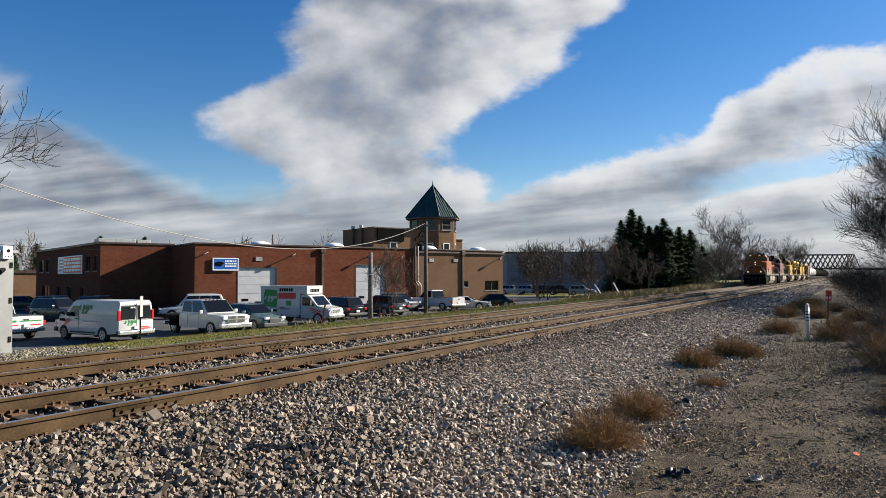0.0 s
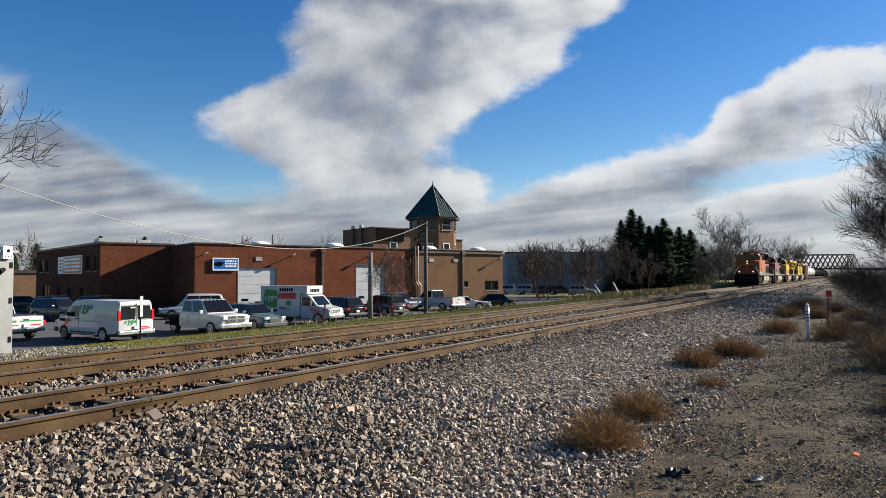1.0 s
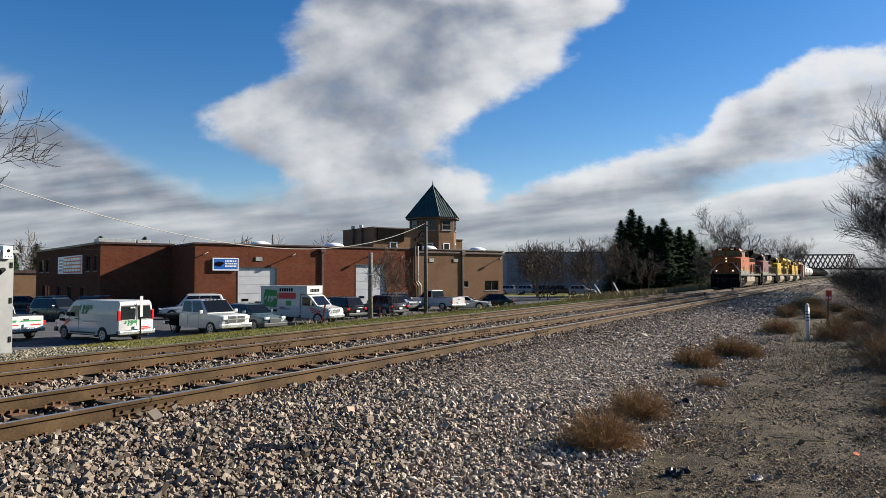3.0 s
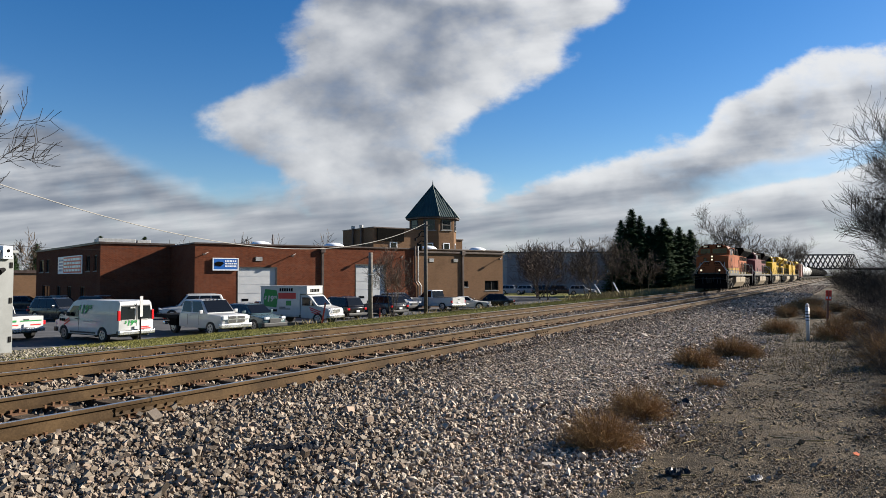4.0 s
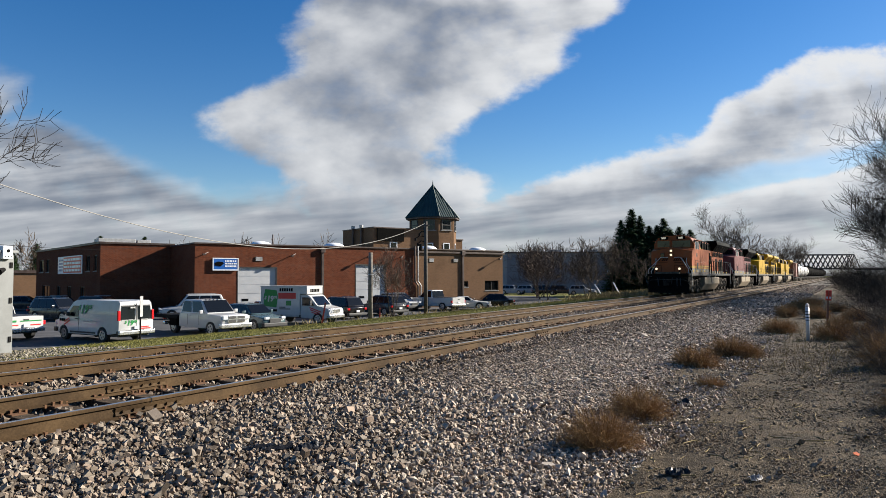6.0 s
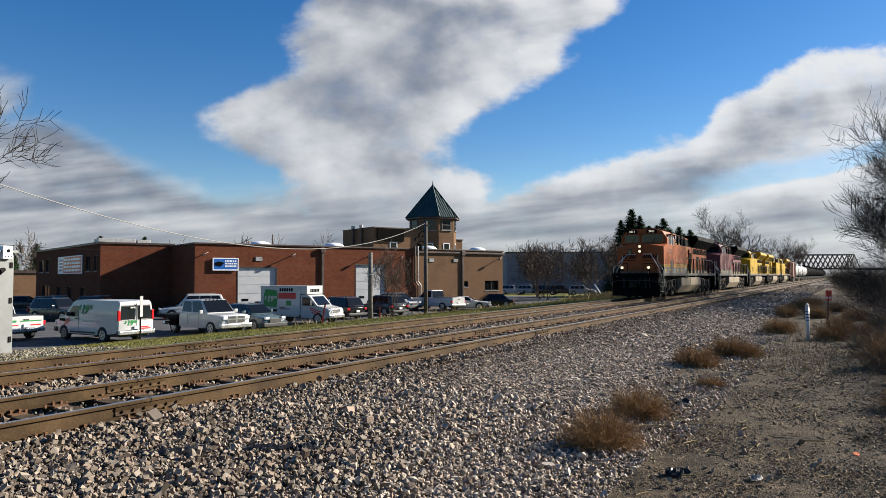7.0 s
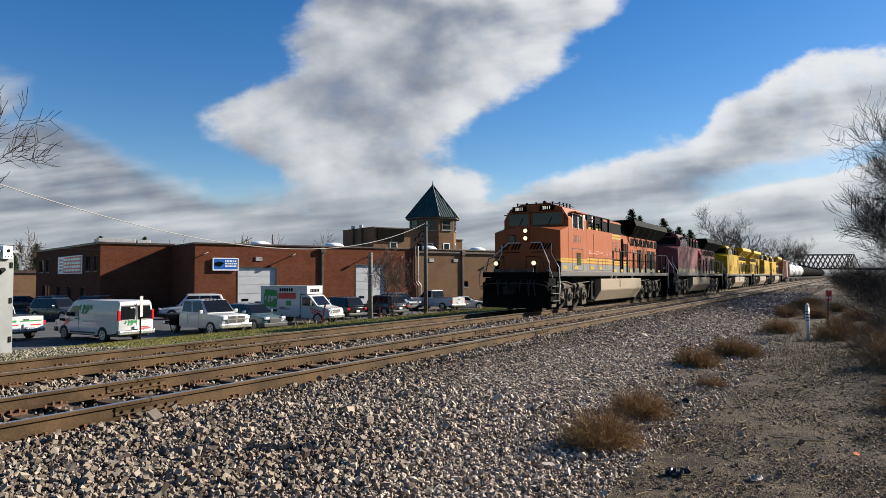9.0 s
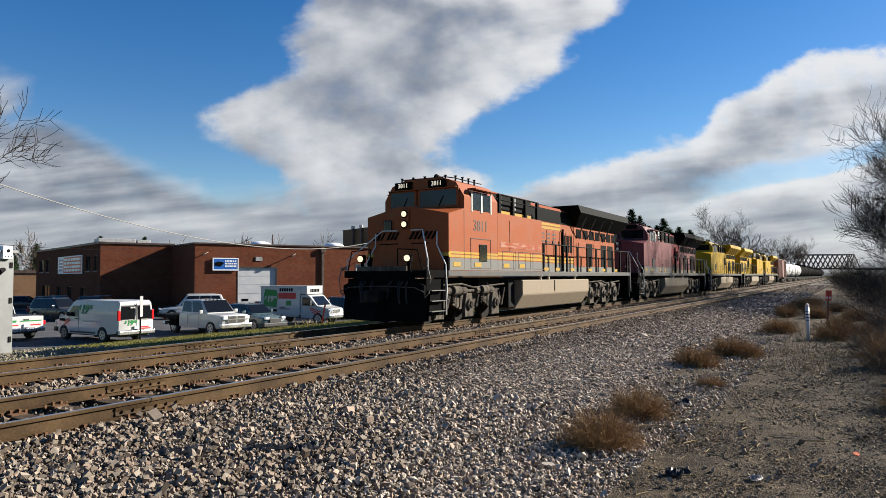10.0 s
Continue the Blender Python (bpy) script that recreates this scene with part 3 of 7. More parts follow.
def workshop():
    th = thing("brick_workshop", pose(-47.24, 37.34, -0.172, 0, 0, 68) @ Matrix.Diagonal((1.12, 1.12, 1.12, 1)), "low red and tan brick workshop with a pointed tower", "building")
    L = 31.08
    d1, d2 = (3.32, 6.49, B0, 2.2), (13.85, 16.88, B0, 2.48)
    w1, w2 = (25.9, 26.5, 0.41, 0.98), (28.66, 30.48, 0.02, 1.02)
    part("front_wall", wall_cut(0, 20.2, B0, BT, 0.3, [d1, d2]), M_BRICK, th, "red brick wall with two roller doors")
    part("front_wall", wall_cut(20.2, L, B0, BT, 0.3, [w1, w2]), M_BRICK_TAN, th, "tan brick wall with small windows")
    for d in (d1, d2):
        garage_door(th, *d)
    window_part(th, *w1, mullion=False)
    window_part(th, *w2)
    # side and back walls of the hall
    part("side_wall", box(0, 0.3, B0, 0.3, 6.61, BT), M_BRICK, th)
    part("side_wall", box(L - 0.3, 0.3, B0, L, 26, BT), M_BRICK_TAN, th)
    part("back_wall", box(-5.0, 26, B0, L, 26.3, BT), M_BRICK, th)
    part("roof", box(0.3, 0.3, BT - 0.25, L - 0.3, 26, BT - 0.2), M_ROOFING, th, "flat grey felt roof")
    # wing: its left face is a little out of square
    part("wing_wall", box(-5.32, 6.61, B0, 0.3, 6.91, BT + 0.12), M_BRICK, th)
    ang = radians(5)
    wx, wy = -math.sin(ang), math.cos(ang)
    part("wing_roof", prism([(-5.0, 6.9), (0.3, 6.9), (0.3, 26), (-5.0 + wx * 19, 26)], BT - 0.15, BT - 0.1, "z"), M_ROOFING, th)
    frame_m = Matrix.Translation((-5.32, 6.61, 0)) @ Matrix.Rotation(radians(-90) + ang, 4, "Z") @ Matrix.Translation((-23.8, 0, 0))
    f = lambda s0, s1, a, b: (23.8 - s1, 23.8 - s0, a, b)
    holes = [f(1.0, 1.9, 1.98, 3.28), f(3.0, 4.3, 1.98, 3.28), f(17.8, 19.2, 2.0, 3.27), f(20.4, 22.3, 2.0, 3.27),
             f(4.5, 6.0, -1.2, 0.7), f(9.0, 10.5, -1.2, 0.7), f(13.0, 14.5, -1.2, 0.7), f(17.5, 20.7, -1.2, 0.7)]
    o = part("left_wall", wall_cut(0, 23.8, B0, BT + 0.12, 0.3, holes), M_BRICK, th, "shaded red brick office wall with windows")
    o.matrix_local = frame_m
    for h in holes:
        w = window_part(o, *h)
    bn = part("banner", box(*(23.8 - 13.9, -0.06, 1.8), 23.8 - 5.3, -0.004, 3.38, 0.01), M_SIGN_WHITE, o, "white banner with red and blue printing")
    field = part("red_field", box(23.8 - 11.7, -0.068, 1.88, 23.8 - 5.45, -0.061, 3.30), M_ORANGE, bn)
    sign_bars(field, 23.8 - 11.4, 23.8 - 5.7, 1.95, 3.22, -0.069, 4, M_SIGN_WHITE, 3)
    sign_bars(bn, 23.8 - 13.5, 23.8 - 11.9, 2.0, 3.2, -0.062, 4, M_BLUE, 5)
    cp = part("coping", box(-0.05, -0.10, BT + 0.12, 23.8, 0.35, BT + 0.3, 0.01), M_COPING, o)
    # coping along the roof edges
    part("coping", box(-0.08, -0.10, BT - 0.02, L + 0.08, 0.36, BT + 0.10, 0.012), M_COPING, th, "dark brown metal coping")
    part("coping", box(-0.08, 0.36, BT - 0.02, 0.36, 6.6, BT + 0.10, 0.012), M_COPING, th)
    part("coping", box(-5.4, 6.52, BT + 0.12, 0.3, 6.95, BT + 0.27, 0.012), M_COPING, th)
    part("coping", box(20.2, -0.16, BT - 0.32, L + 0.12, -0.005, BT - 0.16, 0.012), M_COPING, th)
    # downspouts
    for x in (10.57, 25.77):
        p = part("downspout", box(x - 0.11, -0.14, B0, x + 0.11, -0.01, BT - 0.05, 0.015), M_COPING, th, "brown metal downspout")
        part("hopper", box(x - 0.2, -0.24, BT - 0.5, x + 0.2, -0.012, BT - 0.08, 0.02), M_COPING, p)
    for x, r in ((20.0, 0.09), (20.35, 0.07)):
        bm = tube([(x, -0.18, BT + 0.3), (x, -0.18, 1.0), (x + 0.35, -0.18, 0.6), (x + 0.35, -0.18, B0 + 1.2)], r, 8)
        part("conduit", bm, M_GREY if r < 0.08 else M_COPING, th, "service pipe")
    # blue sign, vents, wall lamps
    s = part("blue_sign", box(1.34, -0.14, 2.01, 3.27, -0.01, 2.9, 0.015), M_BLUE, th, "blue business sign with white lettering")
    part("sign_border", wall_cut(1.30, 3.31, 1.97, 2.94, 0.04, [(1.37, 3.24, 2.05, 2.87)]), M_SIGN_WHITE, s, loc=(0, -0.155, 0))
    sign_bars(s, 2.25, 3.18, 2.2, 2.8, -0.142, 3, M_SIGN_WHITE, 7)
    bm = prism([(1.45, 2.35), (1.9, 2.28), (2.15, 2.5), (2.1, 2.62), (1.7, 2.66), (1.42, 2.55)], -0.16, -0.142, "y")
    part("logo_shape", bm, M_BLACK, s)
    for x, z in ((5.0, 2.9), (22.0, 3.0), (24.9, 3.0)):
        v = part("vent", box(x - 0.3, -0.05, z - 0.18, x + 0.3, -0.004, z + 0.18, 0.01), M_COPING, th, "louvred wall vent")
        for k in range(4):
            part("slat", box(x - 0.27, -0.075, z - 0.14 + k * 0.08, x + 0.27, -0.052, z - 0.09 + k * 0.08), M_GREY, v)
    for x in (0.9, 15.2, 8.0, 18.6, 30.6):
        a = part("wall_lamp", tube([(x, 0.0, 3.3), (x, -0.3, 3.35), (x - 0.35, -0.55, 3.2)], 0.035, 6), M_COPING, th, "brown bracket wall lamp")
        part("lamp_head", box(x - 0.5, -0.65, 3.1, x - 0.25, -0.45, 3.24, 0.02), M_COPING, a)
    # skylight domes and roof plant
    for x, y in ((12.7, 2.0), (23.0, 2.0), (29.3, 2.0), (6.3, 3.0)):
        bm = bmesh.new()
        prof = [(0.95, 0.0), (0.9, 0.14), (0.65, 0.3), (0.3, 0.38), (0.05, 0.4)]
        rings = [[bm.verts.new((x + r * math.cos(a * math.tau / 14), y + r * math.sin(a * math.tau / 14), BT + 0.1 + z)) for a in range(14)] for r, z in prof]
        for q, w in zip(rings, rings[1:]):
            for k in range(14):
                bm.faces.new((q[k], q[(k + 1) % 14], w[(k + 1) % 14], w[k]))
        bm.faces.new(rings[-1])
        sk = part("skylight", bm, M_SIGN_WHITE, th, "white plastic skylight dome", smooth=True)
        part("curb", box(x - 1, y - 1, BT - 0.2, x + 1, y + 1, BT + 0.1, 0.02), M_COPING, sk)
    part("rooftop_unit", box(-4.6, 12.0, BT - 0.1, -1.6, 14.0, BT + 0.85, 0.03), M_GREY, th, "grey rooftop air unit")
    part("rooftop_unit", box(-1.4, 12.2, BT - 0.1, -0.3, 13.8, BT + 0.8, 0.03), M_GREY, th)
    part("roof_pipe", tube([(7.4, 3, BT - 0.2), (7.4, 3, BT + 1.1)], 0.06, 8), M_COPING, th)
    part("roof_pipe", tube([(8.2, 5, BT - 0.2), (8.2, 5, BT + 0.55)], 0.05, 8), M_GREY, th)
    # stepped upper storey
    part("upper_storey", box(19.2, 6, BT - 0.2, 27.6, 12.39, 6.35), M_BRICK_TAN, th, "tan brick upper storey")
    part("upper_storey", box(29.2, 6.6, BT - 0.2, 31.0, 12, 5.45), M_BRICK_TAN, th)
    for a in ((19.13, 5.9, 6.35, 25.2, 12.39, 6.47), (29.2, 6.5, 5.45, 31.1, 12, 5.58)):
        part("coping", box(a[0], a[1], a[2], a[3], a[4], a[5], 0.012), M_COPING, th)
    part("roof_screen", box(19.55, 5.82, 5.05, 22.75, 5.98, 6.3, 0.02), M_BLACK, th, "black louvred roof screen")
    for y in (8.11, 9.83):
        v = part("roof_vent", tube([(19.0, y, BT), (19.0, y, 6.5)], 0.12, 10), M_COPING, th)
        part("vent_cap", disc((19.0, y, 6.62), 0.2, 0.28, "z", 10), M_GREY, v, "grey vent cap")
    w = part("window", box(21.2, 5.94, BT + 0.3, 21.9, 5.99, BT + 0.9), M_GLASS, th)
    part("window_frame", box(21.1, 5.95, BT + 0.2, 22.0, 5.992, BT + 1.0), M_SIGN_WHITE, w)
    # tower: octagonal brick drum, window band and tall ribbed roof
    cx, cy, r = 27.7, 7.6, 2.62
    oc = lambda rad, off=22.5: [(cx + rad * math.cos(radians(45 * k + off)), cy + rad * math.sin(radians(45 * k + off))) for k in range(8)]
    part("tower_wall", prism(oc(r), BT - 0.2, 7.62, "z"), M_BRICK_TAN, th, "octagonal tan brick tower")
    for k in range(8):
        a = radians(45 * k)
        if math.sin(a) > 0.5:
            continue
        ap = r * math.cos(radians(22.5))
        m = Matrix.Translation((cx + ap * math.cos(a), cy + ap * math.sin(a), 0)) @ Matrix.Rotation(a + radians(90), 4, "Z")
        o = part("window", box(-0.55, -0.03, 6.45, 0.55, -0.004, 7.5), M_GLASS, th, "tall tower window")
        o.matrix_local = m
        part("window_frame", wall_cut(-0.62, 0.62, 6.38, 7.56, 0.06, [(-0.52, 0.52, 6.48, 7.46)]), M_FRAME, o, loc=(0, -0.065, 0))
        part("transom", box(-0.6, -0.05, 6.9, 0.6, -0.032, 6.98), M_FRAME, o)
        part("window_sill", box(-0.75, -0.11, 6.3, 0.75, -0.004, 6.38, 0.01), M_ROOFING, o)
        if k in (5, 6, 7):
            lo = part("window", box(-0.35, -0.03, 4.35, 0.35, -0.004, 4.95), M_GLASS, th)
            lo.matrix_local = m
            part("window_frame", wall_cut(-0.42, 0.42, 4.28, 5.02, 0.05, [(-0.34, 0.34, 4.36, 4.94)]), M_SIGN_WHITE, lo, loc=(0, -0.055, 0))
    part("eave", prism(oc(3.0), 7.60, 7.78, "z", 0.02), M_COPING, th, "dark eave band")
    bm = bmesh.new()
    ring = [bm.verts.new((x, y, 7.78)) for x, y in oc(3.08)]
    tip = bm.verts.new((cx, cy, 11.5))
    for k in range(8):
        bm.faces.new((ring[k], ring[(k + 1) % 8], tip))
    bm.faces.new(ring[::-1])
    roof = part("tower_roof", bm, M_COPPER, th, "dark green standing-seam metal roof")
    base, top = oc(3.10), Vector((cx, cy, 11.53))
    for k in range(8):
        a, b = Vector((*base[k], 7.79)), Vector((*base[(k + 1) % 8], 7.79))
        for i in range(8):
            q = a.lerp(b, i / 8)
            # seams run straight up the facet until they meet the hip
            mid = (a + b) / 2
            t = 1 - abs(i / 8 - 0.5) * 2
            e = q.lerp(q + (top - mid), max(t, 0.04)) if i else top
            part("seam", tube([q, e], 0.035 if i else 0.05, 4), M_COPPER, roof)
    part("finial", tube([(cx, cy, 11.4), (cx, cy, 11.75), (cx, cy, 12.05)], [0.09, 0.05, 0.01], 6), M_COPPER, th)
    return th


workshop()


# ---- the freight train ----
TRAIN, AXLES = [], []
M_ORANGE_LOCO = paint("loco_orange", (0.265, 0.067, 0.020), 0.5, 0.16, 0.0, (0.20, 0.11, 0.07), spec=0.1)
M_MAROON = paint("loco_maroon", (0.135, 0.044, 0.046), 0.5, 0.3, 0.0, (0.13, 0.085, 0.075), spec=0.1)
M_YELLOW = paint("loco_yellow", (0.40, 0.245, 0.012), 0.42, 0.12, 0.0, (0.25, 0.17, 0.06), spec=0.1)
M_STRIPE = paint("stripe_yellow", (0.38, 0.235, 0.035), 0.45, 0.18, 0.2, spec=0.1)
M_LOCO_GREY = paint("loco_grey", (0.15, 0.15, 0.142), 0.5, 0.25, 0.1, spec=0.1)
M_LOCO_DARK = paint("loco_dark_green", (0.0032, 0.0042, 0.004), 0.65, 0.008, 0.0, spec=0.03)
M_DECK = paint("deck_grey", (0.085, 0.085, 0.083), 0.6, 0.3, 0.0, spec=0.1)
M_TANK = paint("fuel_tank", (0.25, 0.203, 0.145), 0.55, 0.25, 0.05, (0.25, 0.19, 0.13), spec=0.1)
M_TRUCK = surface("truck_grime", (0.016, 0.013, 0.011), (0.115, 0.095, 0.075), 3.0, 0.85, 0.0, spec=0.1)
M_WHEEL = surface("wheel_grime", (0.008, 0.007, 0.006), (0.028, 0.023, 0.018), 4.0, 0.8, 0.0, spec=0.1)
M_DUST = surface("dusty_casting", (0.04, 0.034, 0.027), (0.125, 0.107, 0.085), 5.0, 0.9, 0.0, spec=0.1)
M_HEADLIGHT = glow("headlight", (1.0, 0.78, 0.50), 0.45)
M_LENS_OFF = paint("unlit_lens", (0.35, 0.35, 0.36), 0.1, 0.05, 0.8)
M_RED_CP = paint("loco_red", (0.27, 0.018, 0.024), 0.45, 0.15, 0.2, spec=0.1)
M_CREAM = paint("rail_white", (0.62, 0.60, 0.55), 0.5, 0.15, 0.1)
# orange with paler lengthwise streaks, for one strip of the cabinet
def streaked_material():
    n = Nodes("streaked_orange")
    v = n.coords()
    x, y, z = n.sep(v)[:3]
    long = n.noise(n.comb(0.0, n.m("MULTIPLY", y, 1.2), n.m("MULTIPLY", z, 9.0)), 1.5, 5.0, 0.6)
    return n.set(n.mix(n.ramp(long, 0.44, 0.66), (0.27, 0.062, 0.024), (0.34, 0.19, 0.13)), 0.6, 0.0, 0.08)


M_STREAKED = streaked_material()
M_NUM = paint("number_grey", (0.10, 0.07, 0.06), 0.6, 0.1, 0.0, spec=0.1)
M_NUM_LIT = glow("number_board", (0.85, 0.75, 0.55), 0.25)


def bogie(parent, yc, mat=None):
    """A three-axle truck: side frames, springs, journal boxes, wheel sets."""
    mat = mat or M_TRUCK
    for sx in (-1, 1):
        bm = prism([(yc - 2.5, 0.55), (yc - 2.3, 1.02), (yc - 1.4, 1.08), (yc - 1.2, 0.92), (yc + 1.2, 0.92), (yc + 1.4, 1.08), (yc + 2.3, 1.02), (yc + 2.5, 0.55), (yc + 2.1, 0.40), (yc + 1.5, 0.42), (yc + 1.1, 0.62), (yc + 0.5, 0.40), (yc - 0.5, 0.40), (yc - 1.1, 0.62), (yc - 1.5, 0.42), (yc - 2.1, 0.40)], sx * 1.02, sx * 1.16, "x")
        fr = part("truck_frame", bm, mat, parent, "grimy cast truck side frame")
        for k in (-1.85, 0.0, 1.85):
            bm = prism([(yc + k - 0.30, 0.14), (yc + k + 0.30, 0.14), (yc + k + 0.27, 0.62), (yc + k + 0.18, 0.90), (yc + k - 0.18, 0.90), (yc + k - 0.27, 0.62)], sx * 1.12, sx * 1.24, "x", 0.02)
            disc((sx * 1.27, yc + k, 0.54), 0.17, 0.08, "x", 14, bm)
            for j in range(6):
                a = j * math.tau / 6
                disc((sx * 1.315, yc + k + 0.11 * math.cos(a), 0.54 + 0.11 * math.sin(a)), 0.022, 0.03, "x", 6, bm)
            part("journal_box", bm, M_DUST, fr, "dusty cast pedestal and bearing")
            part("bearing_cap", disc((sx * 1.325, yc + k, 0.54), 0.085, 0.05, "x", 12), M_WHEEL, fr)
            part("damper", tube([(sx * 1.28, yc + k + 0.35, 0.45), (sx * 1.28, yc + k + 0.6, 1.05)], 0.05, 8), M_TRUCK, fr)
        for k in (-0.95, 0.9):
            bm = bmesh.new()
            for j in range(6):
                disc((sx * 1.2, yc + k, 0.62 + j * 0.06), 0.1, 0.035, "z", 10, bm)
            part("spring", bm, mat, fr)
        bm = tube([(sx * 1.24, yc - 1.5, 0.98), (sx * 1.24, yc + 1.5, 0.98)], 0.05, 8)
        for k in (-1.4, -0.45, 0.5, 1.4):
            disc((sx * 1.24, yc + k, 0.98), 0.13, 0.3, "y", 10, bm)
        part("brake_gear", bm, mat, fr)
    # bolster and motors as one block, its near-black colour giving the shade between wheels
    part("bolster", box(-0.62, yc - 2.45, 0.34, 0.62, yc + 2.45, 1.36, 0.04), M_STEEL_DARK, parent, "truck centre with traction motors, dark for the shade there")
    for sx in (-1, 1):
        part("brake_pipe", tube([(sx * 1.3, yc - 2.4, 1.16), (sx * 1.3, yc - 0.6, 1.2), (sx * 1.3, yc + 0.2, 1.08), (sx * 1.3, yc + 2.4, 1.18)], 0.028, 6), M_DUST, parent)
        for k in (-1.0, 0.85):
            part("brake_cylinder", disc((sx * 1.3, yc + k, 1.0), 0.15, 0.42, "y", 14), M_DUST, parent)
            part("sand_pipe", tube([(sx * 1.22, yc + k + 0.45, 1.3), (sx * 1.24, yc + k + 0.38, 0.5), (sx * 1.0, yc + k + 0.3, 0.12)], 0.022, 6), M_WHEEL, parent)
    for k in (-1.85, 0.0, 1.85):
        bm = disc((0, 0, 0), 0.09, 2.1, "x", 10)
        for sx in (-0.74, 0.74):
            disc((sx, 0, 0), 0.53, 0.11, "x", 28, bm)
            disc((sx * 1.08, 0, 0), 0.2, 0.1, "x", 12, bm)
        ax = part("wheelset", bm, M_WHEEL, parent, "steel wheel set")
        AXLES.append((ax, yc + k, 0.53, 1))


def rail_run(parent, pts, stanchions, z0, mat, r=0.018):
    for a, b in zip(pts, pts[1:]):
        part("handrail", tube([a, b], r, 6), mat, parent)
    for x, y, z in stanchions:
        part("stanchion", tube([(x, y, z0), (x, y, z)], r, 6), mat, parent)


def gevo(body, lower, stripe, number, label, turned=0, front=None, rear=None, lit=False, wing=None, mid=None):
    """A six-axle wide-nose diesel locomotive; y runs from the nose backwards."""
    th = thing("diesel_locomotive", pose(TRACK_B, 60, 0), label, "locomotive", "train")
    th["turned"] = turned
    W = 1.52
    lens = M_HEADLIGHT if lit else M_LENS_OFF
    front = front or body
    rear = rear or body
    mid = mid or body
    # deck and pilot
    part("deck", box(-1.515, 0.0, 1.44, 1.515, 19.3, 1.62, 0.02), M_DECK, th, "walkway deck with a painted sill")
    part("front_platform", box(-1.5, -1.2, 1.40, 1.5, -0.004, 1.615, 0.02), M_BLACK, th)
    part("underframe", box(-0.9, 3.0, 0.95, 0.9, 15.6, 1.4), M_STEEL_DARK, th)
    bm = prism([(-1.46, 0.90), (-1.46, 1.18), (-1.10, 1.32), (-1.02, 1.60), (1.02, 1.60), (1.10, 1.32), (1.46, 1.18), (1.46, 0.90)], -1.28, -1.18, "y")
    pl = part("pilot", bm, M_BLACK, th, "black front pilot and plow")
    for x, d in ((-0.78, 0.10), (-0.62, -0.06), (-0.34, 0.05), (0.34, -0.05), (0.60, 0.08), (0.74, -0.04), (0.90, 0.05)):
        part("air_hose", tube([(x, -1.26, 1.30), (x + d * 0.5, -1.40, 1.18), (x + d, -1.42, 0.82), (x + d * 1.6, -1.40, 0.66)], 0.026, 6), M_RUBBER, pl)
    part("knuckle", prism([(-0.20, -1.98), (0.02, -2.02), (0.06, -1.86), (0.20, -1.80), (0.20, -1.70), (-0.20, -1.70)], 0.70, 1.04, "z", 0.02), M_WHEEL, pl, "worn coupler knuckle")
    part("coupler_pocket", box(-0.36, -1.34, 0.62, 0.36, -1.27, 1.16, 0.03), M_WHEEL, pl)
    part("cut_lever", tube([(-1.5, -1.34, 1.0), (-1.2, -1.36, 1.12), (-0.2, -1.40, 1.16), (0.2, -1.40, 1.16), (1.2, -1.36, 1.12), (1.5, -1.34, 1.0)], 0.016, 6), M_DUST, pl)
    for sx in (-1, 1):
        part("corner_loop", tube([(sx * 1.46, -1.24, 0.85), (sx * 1.60, -1.24, 0.95), (sx * 1.66, -1.24, 1.35), (sx * 1.56, -1.24, 1.72), (sx * 1.40, -1.22, 1.66)], 0.018, 6), M_LOCO_GREY, pl)
    bm = bmesh.new()
    for s in (-1, 1):
        vs = [bm.verts.new(p) for p in ((0, -1.75, 0.16), (s * 1.5, -1.25, 0.16), (s * 1.5, -1.15, 0.96), (0, -1.42, 0.96))]
        bm.faces.new(vs if s > 0 else vs[::-1])
        vs = [bm.verts.new(p) for p in ((0, -1.6, 0.16), (s * 1.5, -1.1, 0.16), (s * 1.5, -1.0, 0.96), (0, -1.27, 0.96))]
        bm.faces.new(vs[::-1] if s > 0 else vs)
    part("snow_plow", bm, M_BLACK, pl)
    part("coupler", box(-0.16, -1.75, 0.72, 0.16, -1.2, 1.02, 0.04), M_STEEL_DARK, pl)
    part("rear_pilot", box(-1.45, 19.3, 0.3, 1.45, 19.5, 1.62, 0.02), M_BLACK, th)
    part("rear_coupler", box(-0.16, 19.5, 0.72, 0.16, 20.55, 1.02, 0.04), M_STEEL_DARK, th)
    for s in (-1, 1):
        st = part("step_well", box(s * 1.38 - 0.05, -1.1, 0.3, s * 1.38 + 0.05, -0.15, 1.38, 0.01), M_BLACK, th, "corner steps")
        for z in (0.42, 0.72, 1.02):
            part("step", box(s * 1.5 - 0.10, -1.02, z, s * 1.5 + 0.075, -0.28, z + 0.022), M_LOCO_GREY, st)
    # nose: raked sides with a ridge in the middle
    bm = bmesh.new()
    def nose_ring(y, zc, ze, w, zb):
        return [bm.verts.new(p) for p in ((-w, y, zb), (-w, y, ze), (-0.22, y, zc), (0.22, y, zc), (w, y, ze), (w, y, zb))]
    r0 = nose_ring(0.0, 3.62, 3.34, W, 1.62)
    r1 = nose_ring(0.945, 3.68, 3.56, W, 1.62)
    for k in range(5):
        bm.faces.new((r0[k], r0[k + 1], r1[k + 1], r1[k]))
    # front face folds forward at the centre
    c_lo, c_hi = [bm.verts.new((x, -0.12, 1.62)) for x in (-0.22, 0.22)], [bm.verts.new((x, -0.10, 3.6)) for x in (-0.22, 0.22)]
    bm.faces.new((r0[0], r0[1], r0[2], c_hi[0], c_lo[0])[::-1])
    bm.faces.new((c_lo[0], c_hi[0], c_hi[1], c_lo[1])[::-1])
